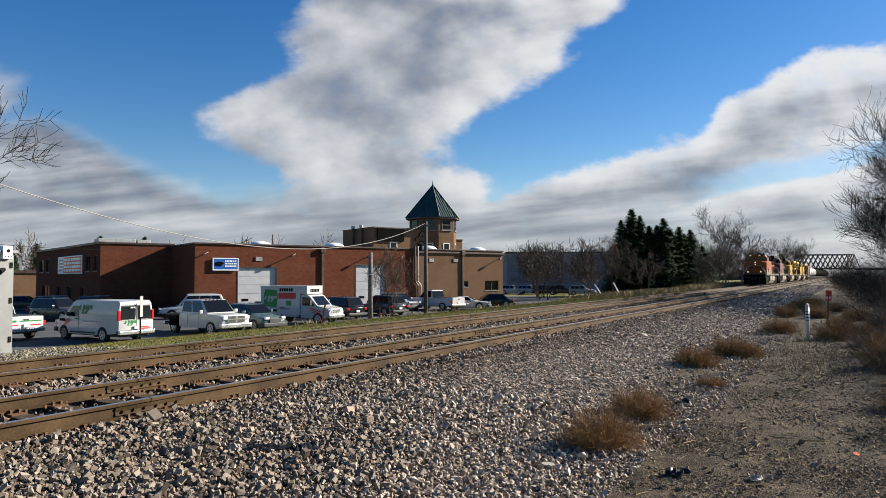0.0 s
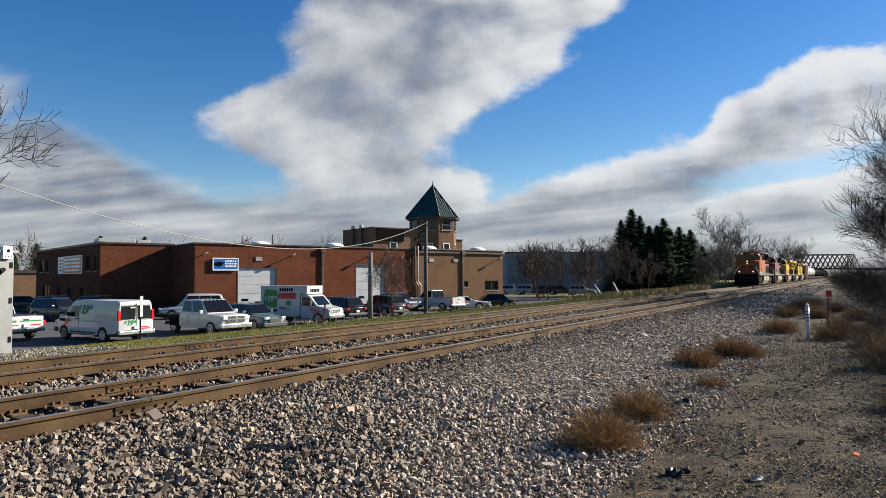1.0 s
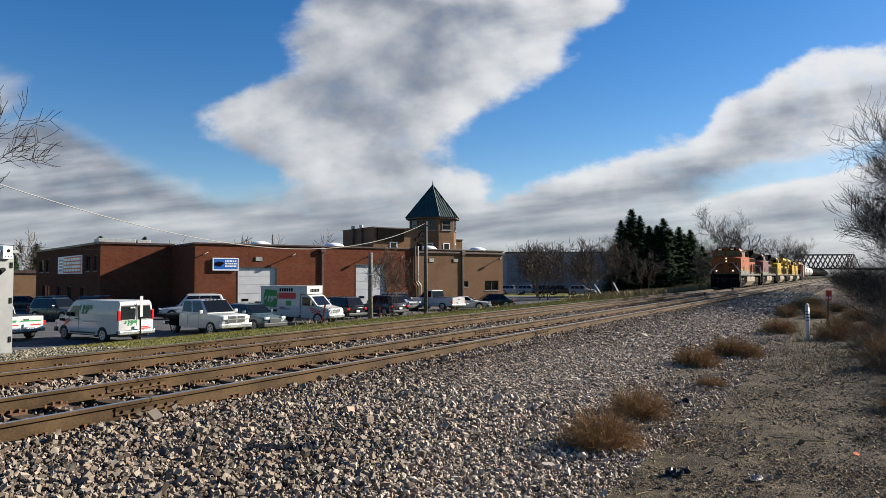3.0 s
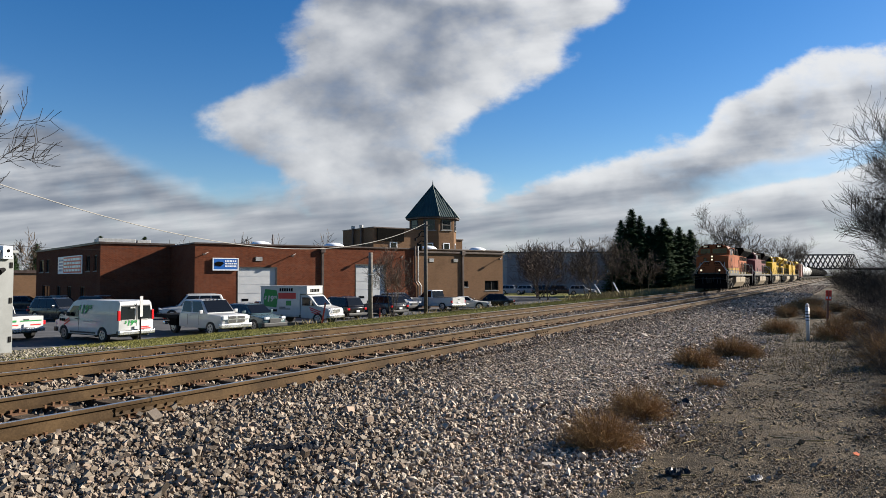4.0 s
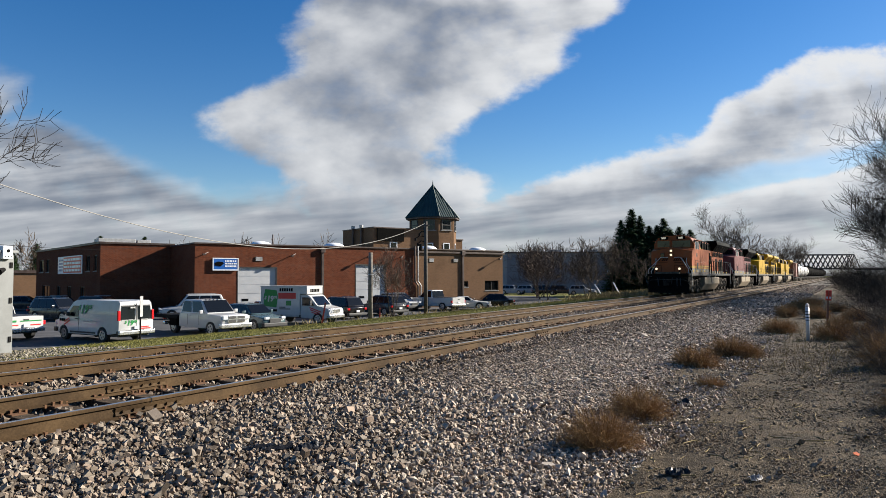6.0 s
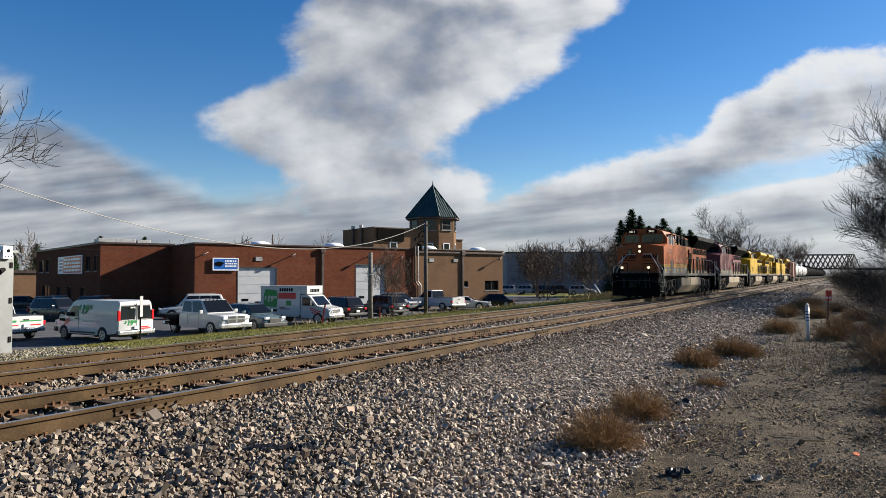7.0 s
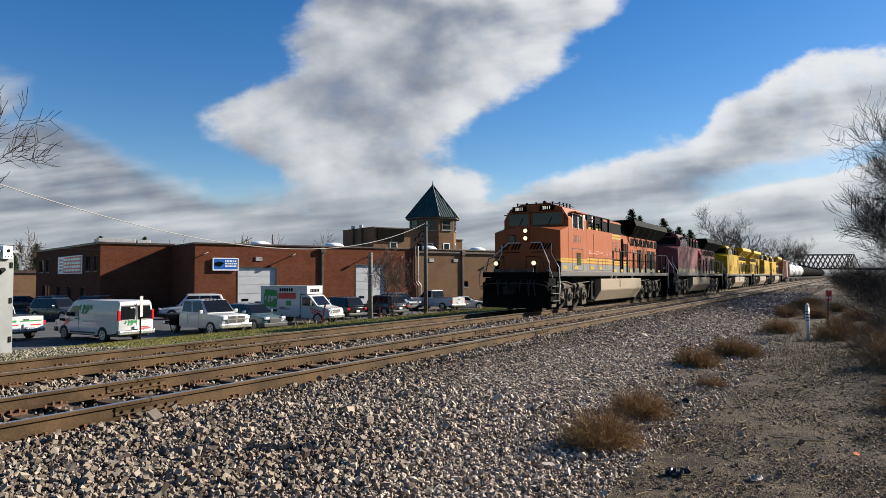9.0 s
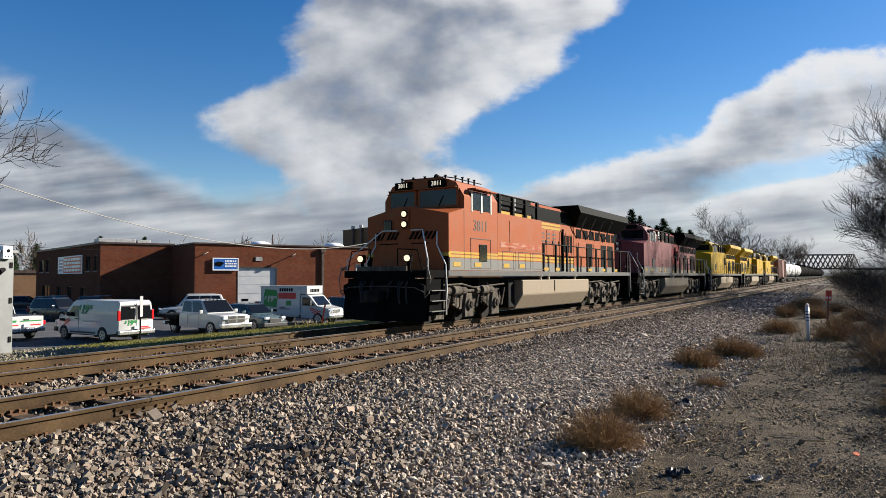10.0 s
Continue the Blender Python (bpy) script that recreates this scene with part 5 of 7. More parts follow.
def wheel(parent, x, y, r=0.36, w=0.24, rim=None):
    s = 1 if x > 0 else -1
    bm = tube([(x - w / 2, y, r), (x - w / 2 + 0.03, y, r), (x + w / 2 - 0.03, y, r), (x + w / 2, y, r)], [r * 0.9, r, r, r * 0.9], 20)
    t = part("wheel", bm, M_RUBBER, parent, "black tyre on a metal rim")
    d = disc((x + s * (w / 2 + 0.004), y, r), r * 0.64, 0.03, "x", 16)
    rm = part("rim", d, rim or M_RIM, t)
    bm = bmesh.new()
    for k in range(5):
        a = k * math.tau / 5
        c, q = math.cos(a), math.sin(a)
        disc((x + s * (w / 2 + 0.02), y + c * r * 0.38, r + q * r * 0.38), r * 0.11, 0.012, "x", 8, bm)
    part("rim_opening", bm, M_TRIM, t)


def sculpt(bm, L, W, crown=0.05, waist=0.75, tumble=0.07, bow=0.05):
    """Rounds a slab-sided body: plan taper, bowed ends, crowned bonnet, sides that lean in."""
    cuts = [((k * W, 0, 0), (1, 0, 0)) for k in (-0.42, -0.22, 0.22, 0.42)]
    cuts += [((0, k * L, 0), (0, 1, 0)) for k in (-0.44, -0.36, -0.1, 0.2, 0.36, 0.44)]
    cuts += [((0, 0, z), (0, 0, 1)) for z in (0.5, waist, waist + 0.2)]
    for co, no in cuts:
        bmesh.ops.bisect_plane(bm, geom=list(bm.verts) + list(bm.edges) + list(bm.faces), plane_co=co, plane_no=no)
    for v in bm.verts:
        t, e = v.co.x / (W / 2), abs(v.co.y) / (L / 2)
        v.co.x *= 1 - 0.13 * max(0.0, (e - 0.68) / 0.32) ** 2
        v.co.y *= 1 - bow * t * t * max(0.0, (e - 0.8) / 0.2)
        if v.co.z > waist:
            v.co.x *= 1 - tumble * (v.co.z - waist) / 0.5
        elif v.co.z < 0.5:
            v.co.x *= 1 - 0.05 * (0.5 - v.co.z) / 0.3
        if v.co.z > 0.8:
            v.co.z -= crown * t * t
    return bm


def soft_part(name, bm, material, parent, label=""):
    """A part shaded smooth but for its sharp creases."""
    o = part(name, bm, material, parent, label, smooth=True)
    o.data.set_sharp_from_angle(angle=radians(32))
    return o


def frustum(y0, y1, w0, z0, ya, yb, w1, z1, bm=None):
    """A tapered cabin: base y0..y1, top ya..yb, half widths w0 and w1."""
    bm = bm or bmesh.new()
    lo = [bm.verts.new(p) for p in ((-w0, y0, z0), (w0, y0, z0), (w0, y1, z0), (-w0, y1, z0))]
    hi = [bm.verts.new(p) for p in ((-w1, ya, z1), (w1, ya, z1), (w1, yb, z1), (-w1, yb, z1))]
    for k in range(4):
        bm.faces.new((lo[k], lo[(k + 1) % 4], hi[(k + 1) % 4], hi[k]))
    bm.faces.new(hi)
    bm.faces.new(lo[::-1])
    es = [e for e in bm.edges if not (e.verts[0] in lo and e.verts[1] in lo)]
    bmesh.ops.bevel(bm, geom=es, offset=0.10, segments=4, affect="EDGES", profile=0.5)
    return bm


def pane(parent, pts, out, label="tinted window", mat=None):
    """A glass pane through four points, pushed out and given thickness."""
    o = Vector(out)
    bm = bmesh.new()
    a = [bm.verts.new(Vector(p) + o * 0.012) for p in pts]
    b = [bm.verts.new(Vector(p) - o * 0.012) for p in pts]
    bm.faces.new(a)
    bm.faces.new(b[::-1])
    for k in range(4):
        bm.faces.new((a[k], b[k], b[(k + 1) % 4], a[(k + 1) % 4]))
    bmesh.ops.recalc_face_normals(bm, faces=bm.faces)
    return part("window", bm, mat or M_GLASS, parent, label)


def lerp2(a, b, t):
    return tuple(p + (q - p) * t for p, q in zip(a, b))


def cabin_glass(parent, y0, y1, w0, z0, ya, yb, w1, z1, splits):
    """Windscreen, rear glass and side panes laid on a frustum cabin; y1 and yb are the front."""
    lo, hi = 0.07, 0.88
    f = lambda y, yt, x, xt, t: (x + (xt - x) * t, y + (yt - y) * t, z0 + (z1 - z0) * t)
    k = 0.91
    pane(parent, [f(y1, yb, -w0 * k, -w1 * k, lo), f(y1, yb, w0 * k, w1 * k, lo), f(y1, yb, w0 * k, w1 * k, hi + 0.06), f(y1, yb, -w0 * k, -w1 * k, hi + 0.06)], Vector((0, z1 - z0, y1 - yb)).normalized(), "windscreen")
    pane(parent, [f(y0, ya, -w0 * k, -w1 * k, lo), f(y0, ya, w0 * k, w1 * k, lo), f(y0, ya, w0 * k, w1 * k, hi), f(y0, ya, -w0 * k, -w1 * k, hi)], Vector((0, -(z1 - z0), ya - y0)).normalized(), "rear window")
    for s in (-1, 1):
        for a, b in splits:
            P = lambda u, t: f(y0 + (y1 - y0) * u, ya + (yb - ya) * u, s * w0, s * w1, t)
            pane(parent, [P(a, lo), P(b, lo), P(b, hi), P(a, hi)], (s, 0, 0.2))


def lamps(th, L, W, zf, zr, tall=0.16, hw=0.3):
    for s in (-1, 1):
        part("headlight", box(s * (W / 2 - hw) - hw / 2, L / 2 - 0.14, zf, s * (W / 2 - hw) + hw / 2 + 0.0, L / 2 + 0.012, zf + tall, 0.03), M_HEADLAMP, th, "clear headlamp")
        part("tail_light", box(s * (W / 2 - 0.1) - 0.1, -L / 2 - 0.012, zr, s * (W / 2 - 0.1) + 0.11, -L / 2 + 0.14, zr + tall * 1.1, 0.02), M_LAMP_RED, th, "red tail lamp")


def fittings(th, L, W, body, zb, ymir, zmir, chrome=False, seams=()):
    part("front_bumper", box(-W / 2 + 0.02, L / 2 - 0.22, zb, W / 2 - 0.02, L / 2 + 0.06, zb + 0.24, 0.05), M_CHROME if chrome else M_TRIM, th)
    part("rear_bumper", box(-W / 2 + 0.03, -L / 2 - 0.08, zb, W / 2 - 0.03, -L / 2 + 0.2, zb + 0.2, 0.05), M_CHROME if chrome else M_TRIM, th)
    part("number_plate", box(-0.16, -L / 2 - 0.10, zb + 0.25, 0.16, -L / 2 - 0.04, zb + 0.41, 0.005), M_PLATE_BAR, th, "plain plate")
    for s in (-1, 1):
        part("mirror", box(s * (W / 2 + 0.12) - 0.1, ymir - 0.06, zmir, s * (W / 2 + 0.12) + 0.1, ymir + 0.08, zmir + 0.2, 0.04), body, th)
        for y in seams:
            part("door_seam", box(s * (W / 2 + 0.001) - 0.006, y - 0.008, zb + 0.1, s * (W / 2 + 0.001) + 0.006, y + 0.008, zmir - 0.05), M_TRIM, th)
            part("door_handle", box(s * (W / 2 + 0.015) - 0.018, y + 0.08, zmir - 0.16, s * (W / 2 + 0.015) + 0.018, y + 0.3, zmir - 0.12, 0.008), body, th)


def place(name, x, y, h, label, category, group="parked vehicles"):
    return thing(name, pose(x, y, LOT_Z + 0.03, 0, 0, -h), label, category, group)


def passenger_car(x, y, h, body, label, L=4.7, W=1.88, H=1.68, sedan=False, name="parked_car"):
    th = place(name, x, y, h, label, "car")
    belt, bon = (0.92, 0.86) if sedan else (1.04, 1.0)
    fw, rw = L / 2 - 0.92, -L / 2 + 0.95
    prof = [(L / 2 - 0.02, 0.3), (L / 2, 0.62), (L / 2 - 0.12, bon - 0.12), (L / 2 - 1.15, bon), (L / 2 - 1.35, belt), (-L / 2 + 0.15, belt), (-L / 2, belt - 0.15), (-L / 2 + 0.03, 0.32)]
    prof += [(rw - 0.44, 0.26)] + arch(rw, 0.42, 0.26)[::-1] + [(rw + 0.44, 0.22), (fw - 0.44, 0.22)] + arch(fw, 0.42, 0.26)[::-1] + [(fw + 0.44, 0.28)]
    soft_part("body", sculpt(prism(prof, -W / 2, W / 2, "x", 0.03), L, W), body, th)
    part("floor_pan", box(-W / 2 + 0.12, rw - 0.5, 0.2, W / 2 - 0.12, fw + 0.5, 0.75), M_TRIM, th)
    if sedan:
        c = (-L / 2 + 0.6, L / 2 - 1.35, W / 2 - 0.06, belt - 0.02, -L / 2 + 1.25, L / 2 - 2.15, W / 2 - 0.3, H)
    else:
        c = (-L / 2 + 0.12, L / 2 - 1.3, W / 2 - 0.06, belt - 0.02, -L / 2 + 0.5, L / 2 - 2.05, W / 2 - 0.24, H)
    soft_part("cabin", frustum(*c), body, th)
    cabin_glass(th, *c, [(0.07, 0.30), (0.325, 0.60), (0.625, 0.94)])
    lamps(th, L, W, bon - 0.26, belt - 0.32, 0.15)
    part("grille", box(-0.42, L / 2 - 0.06, 0.52, 0.42, L / 2 + 0.02, 0.80, 0.03), M_TRIM, th)
    fittings(th, L, W, body, 0.3, L / 2 - 1.75, belt + 0.0, seams=(-0.15, 0.85))
    for sx in (-1, 1):
        for yy in (fw, rw):
            wheel(th, sx * (W / 2 - 0.12), yy, 0.36)
        if not sedan:
            part("roof_rail", tube([(sx * (W / 2 - 0.32), -L / 2 + 0.8, H + 0.02), (sx * (W / 2 - 0.32), L / 2 - 2.2, H + 0.02)], 0.02, 6), M_GREY, th)
    return th


def pickup(x, y, h, body, label, L=5.8, W=2.02, chrome=True, flatbed=False, tall=1.93):
    th = place("pickup_truck", x, y, h, label, "pickup truck")
    fw, rw = L / 2 - 0.98, -L / 2 + 1.2
    bed = 1.28
    cab_r = -0.35 if not flatbed else -1.2
    front = [(L / 2 - 0.02, 0.45), (L / 2, 0.95), (L / 2 - 0.15, 1.18), (L / 2 - 1.35, 1.24)]
    if flatbed:
        prof = front + [(cab_r, 1.24), (cab_r, 0.42), (fw - 0.5, 0.42)] + arch(fw, 0.48, 0.4)[::-1] + [(fw + 0.5, 0.42)]
    else:
        prof = front + [(cab_r, bed), (-L / 2, bed), (-L / 2, 0.5), (rw - 0.5, 0.45)] + arch(rw, 0.48, 0.42)[::-1] + [(rw + 0.5, 0.42), (fw - 0.5, 0.42)] + arch(fw, 0.48, 0.4)[::-1] + [(fw + 0.5, 0.42)]
    soft_part("body", sculpt(prism(prof, -W / 2, W / 2, "x", 0.03), L, W, 0.04, 0.95, 0.05, 0.035), body, th)
    part("chassis", box(-0.6, -L / 2, 0.38, 0.6, L / 2 - 0.3, 0.62), M_TRIM, th)
    c = (cab_r, L / 2 - 1.45, W / 2 - 0.06, 1.22, cab_r + 0.15, L / 2 - 2.2, W / 2 - 0.2, tall)
    soft_part("cabin", frustum(*c), body, th)
    cabin_glass(th, *c, [(0.07, 0.44), (0.49, 0.93)])
    if flatbed:
        fb = part("flatbed", box(-1.1, -L / 2 - 0.6, 0.95, 1.1, cab_r - 0.06, 1.07, 0.01), M_STEEL_DARK, th, "black steel flatbed")
        for s in (-1, 1):
            part("side_rail", box(s * 1.1 - 0.03, -L / 2 - 0.6, 0.86, s * 1.1 + 0.03, cab_r - 0.06, 0.98), M_STEEL_DARK, fb)
            part("tool_box", box(s * 0.8 - 0.25, cab_r - 1.0, 0.45, s * 0.8 + 0.25, cab_r - 0.2, 0.92, 0.02), M_BLACK, th)
    else:
        # flat dark panel stands in for the shaded recess of the open bed
        part("bed_opening", box(-W / 2 + 0.1, -L / 2 + 0.1, bed - 0.02, W / 2 - 0.1, cab_r - 0.05, bed + 0.006), M_TRIM, th, "dark panel in place of the open bed")
        part("tailgate", box(-W / 2 + 0.12, -L / 2 - 0.02, 0.66, W / 2 - 0.12, -L / 2 + 0.03, bed - 0.03, 0.012), body, th)
        part("tailgate_handle", box(-0.14, -L / 2 - 0.035, 1.05, 0.14, -L / 2 - 0.015, 1.13, 0.006), M_TRIM, th)
    lamps(th, L, W, 0.92, 0.78, 0.2, 0.32)
    g = part("grille", box(-0.55, L / 2 - 0.05, 0.75, 0.55, L / 2 + 0.03, 1.14, 0.04), M_CHROME if chrome else M_TRIM, th)
    for sx in (-0.28, 0.28):
        for z in (0.78, 0.97):
            part("grille_opening", box(sx - 0.23, L / 2 + 0.012, z, sx + 0.23, L / 2 + 0.038, z + 0.14, 0.01), M_TRIM, g)
    fittings(th, L, W, body, 0.45, L / 2 - 1.75, 1.22, chrome, seams=(cab_r + 0.4 if not flatbed else -0.3, 0.85))
    for k in range(5):
        part("roof_marker", box(-0.5 + k * 0.25 - 0.05, L / 2 - 2.25, tall + 0.0, -0.5 + k * 0.25 + 0.05, L / 2 - 2.15, tall + 0.03, 0.008), M_TRIM, th) if flatbed else None
    for sx in (-1, 1):
        for yy in (fw, rw):
            wheel(th, sx * (W / 2 - 0.13), yy, 0.41, 0.27)
    return th


def price(th, m, size, mat):
    """The big slanted price on a rental vehicle."""
    a = words("price", "19", size, th, m, mat, size * 0.045, 0.2)
    b = words("price", "95", size * 0.5, th, m @ Matrix.Translation((size * 0.85, size * 0.2, 0)), mat, size * 0.015, 0.2)
    c = words("price", "$", size * 0.6, th, m @ Matrix.Translation((-size * 0.72, size * 0.15, 0)), mat, size * 0.015, 0.2)


def side_m(x, y, z, s):
    """A frame for lettering on the side of a vehicle: s = -1 is the left flank."""
    return Matrix.Translation((x, y, z)) @ Matrix.Rotation(radians(90 * s), 4, "Z") @ Matrix.Rotation(radians(90), 4, "X")


def rear_m(x, y, z):
    return Matrix.Translation((x, y, z)) @ Matrix.Rotation(radians(90), 4, "X")


def bars(th, m, items, mat):
    """Unreadable print as plain bars: (x, y, width, height) in the frame m."""
    bm = bmesh.new()
    for x, y, w, h in items:
        box(x, y, 0, x + w, y + h, 0.006, 0, bm)
    bm.transform(m)
    part("lettering", bm, mat, th)


def cargo_van(x, y, h):
    th = place("cargo_van", x, y, h, "white rental cargo van with green price lettering", "van")
    L, W, H = 5.7, 2.0, 2.1
    fw, rw = L / 2 - 0.95, -L / 2 + 1.3
    prof = [(L / 2 - 0.03, 0.4), (L / 2, 0.75), (L / 2 - 0.1, 1.02), (L / 2 - 0.95, 1.22), (L / 2 - 1.65, 1.98), (L / 2 - 1.95, H), (-L / 2 + 0.2, H), (-L / 2 + 0.06, H - 0.12), (-L / 2, 1.1), (-L / 2, 0.5),
            (rw - 0.46, 0.42)] + arch(rw, 0.44, 0.4)[::-1] + [(rw + 0.46, 0.36), (fw - 0.46, 0.36)] + arch(fw, 0.44, 0.38)[::-1] + [(fw + 0.46, 0.4)]
    bm = prism(prof, -W / 2, W / 2, "x", 0.05)
    for zc in (1.1, 1.35, 1.6, 1.85):
        bmesh.ops.bisect_plane(bm, geom=list(bm.verts) + list(bm.edges) + list(bm.faces), plane_co=(0, 0, zc), plane_no=(0, 0, 1))
    for v in bm.verts:      # the sides lean in towards the roof
        if v.co.z > 1.1:
            v.co.x *= 1 - 0.12 * ((v.co.z - 1.1) / 1.0) ** 1.6
    for v in bm.verts:      # rounded nose and tail in plan
        e = abs(v.co.y) / (L / 2)
        v.co.x *= 1 - (0.16 if v.co.y > 0 else 0.05) * max(0.0, (e - 0.72) / 0.28) ** 2
    soft_part("body", bm, M_WHITE, th)
    part("floor_pan", box(-0.85, -L / 2 + 0.2, 0.3, 0.85, L / 2 - 0.3, 0.85), M_TRIM, th)
    k = Vector((0, 0.76, 0.70)).normalized()
    pane(th, [(-0.82, L / 2 - 1.0, 1.27), (0.82, L / 2 - 1.0, 1.27), (0.74, L / 2 - 1.6, 1.92), (-0.74, L / 2 - 1.6, 1.92)], k, "windscreen")
    for s in (-1, 1):
        pane(th, [(s * 0.995, L / 2 - 1.25, 1.24), (s * 0.995, L / 2 - 2.25, 1.24), (s * 0.925, L / 2 - 2.25, 1.8), (s * 0.935, L / 2 - 1.72, 1.8)], (s, 0, 0.1))
        pane(th, [(s * 0.08, -L / 2 - 0.004, 1.15), (s * 0.86, -L / 2 - 0.004, 1.15), (s * 0.80, -L / 2 + 0.045, 1.8), (s * 0.08, -L / 2 + 0.045, 1.8)], (0, -1, 0.08), "rear door window")
        part("tail_light", box(s * 0.93 - 0.07, -L / 2 - 0.02, 1.12, s * 0.93 + 0.06, -L / 2 + 0.1, 1.62, 0.02), M_LAMP_RED, th, "red tail lamp")
        part("headlight", box(s * 0.72 - 0.2, L / 2 - 0.1, 0.78, s * 0.72 + 0.2, L / 2 + 0.012, 1.0, 0.03), M_HEADLAMP, th)
        part("side_moulding", box(s * 1.005 - 0.012, rw + 0.6, 0.42, s * 1.005 + 0.012, fw - 0.6, 0.5), M_TRIM, th)
    part("rear_pillar", box(-0.80, -L / 2 + 0.03, 1.8, 0.80, -L / 2 + 0.075, 1.87, 0.02), M_TRIM, th)
    part("door_gap", box(-0.012, -L / 2 - 0.012, 0.6, 0.012, -L / 2 + 0.02, 1.95), M_TRIM, th)
    part("grille", box(-0.5, L / 2 - 0.06, 0.72, 0.5, L / 2 + 0.02, 0.98, 0.02), M_TRIM, th)
    fittings(th, L, W, M_TRIM, 0.42, L / 2 - 1.55, 1.28, seams=(0.55,))
    part("step_bumper", box(-0.98, -L / 2 - 0.14, 0.42, 0.98, -L / 2 + 0.05, 0.6, 0.03), M_CHROME, th, "chrome rear step bumper")
    for sx in (-1, 1):
        for yy in (fw, rw):
            wheel(th, sx * (W / 2 - 0.13), yy, 0.37)
    for s in (-1, 1):
        price(th, side_m(s * 0.972, 0.1, 1.62, s) @ Matrix.Rotation(radians(-7.0), 4, "X"), 0.60, M_GREEN)
        m = side_m(s * 1.004, 1.9, 0.85, s)
        bars(th, m, [(-0.4, 0.14, 0.16, 0.13), (-0.2, 0.14, 0.14, 0.13), (-0.03, 0.14, 0.13, 0.13)], M_BLACK)
        bars(th, m @ Matrix.Rotation(radians(25 if s < 0 else 25), 4, "Z"), [(0.0, -0.1, 0.6, 0.08), (0.1, 0.03, 0.5, 0.07)], M_RED)
        bars(th, side_m(s * 1.004, -0.3, 1.0, s), [(0.2, 0.0, 0.5, 0.06), (-0.4, 0.0, 0.45, 0.06)], M_GREY)
    price(th, rear_m(-0.35, -L / 2 - 0.016, 0.98), 0.34, M_GREEN)
    bars(th, rear_m(0, -L / 2 - 0.015, 0), [(-0.8, 1.12, 0.3, 0.04), (-0.45, 1.12, 0.25, 0.04), (0.15, 1.12, 0.5, 0.04)], M_GREY)
    bars(th, rear_m(0, -L / 2 - 0.015, 0), [(0.2, 0.74, 0.5, 0.05), (0.25, 0.66, 0.55, 0.05)], M_RED)
    bars(th, rear_m(0, -L / 2 - 0.028, 0), [(-0.35, 1.72, 0.12, 0.07), (-0.2, 1.72, 0.1, 0.07), (0.2, 1.72, 0.12, 0.07)], M_WHITE)


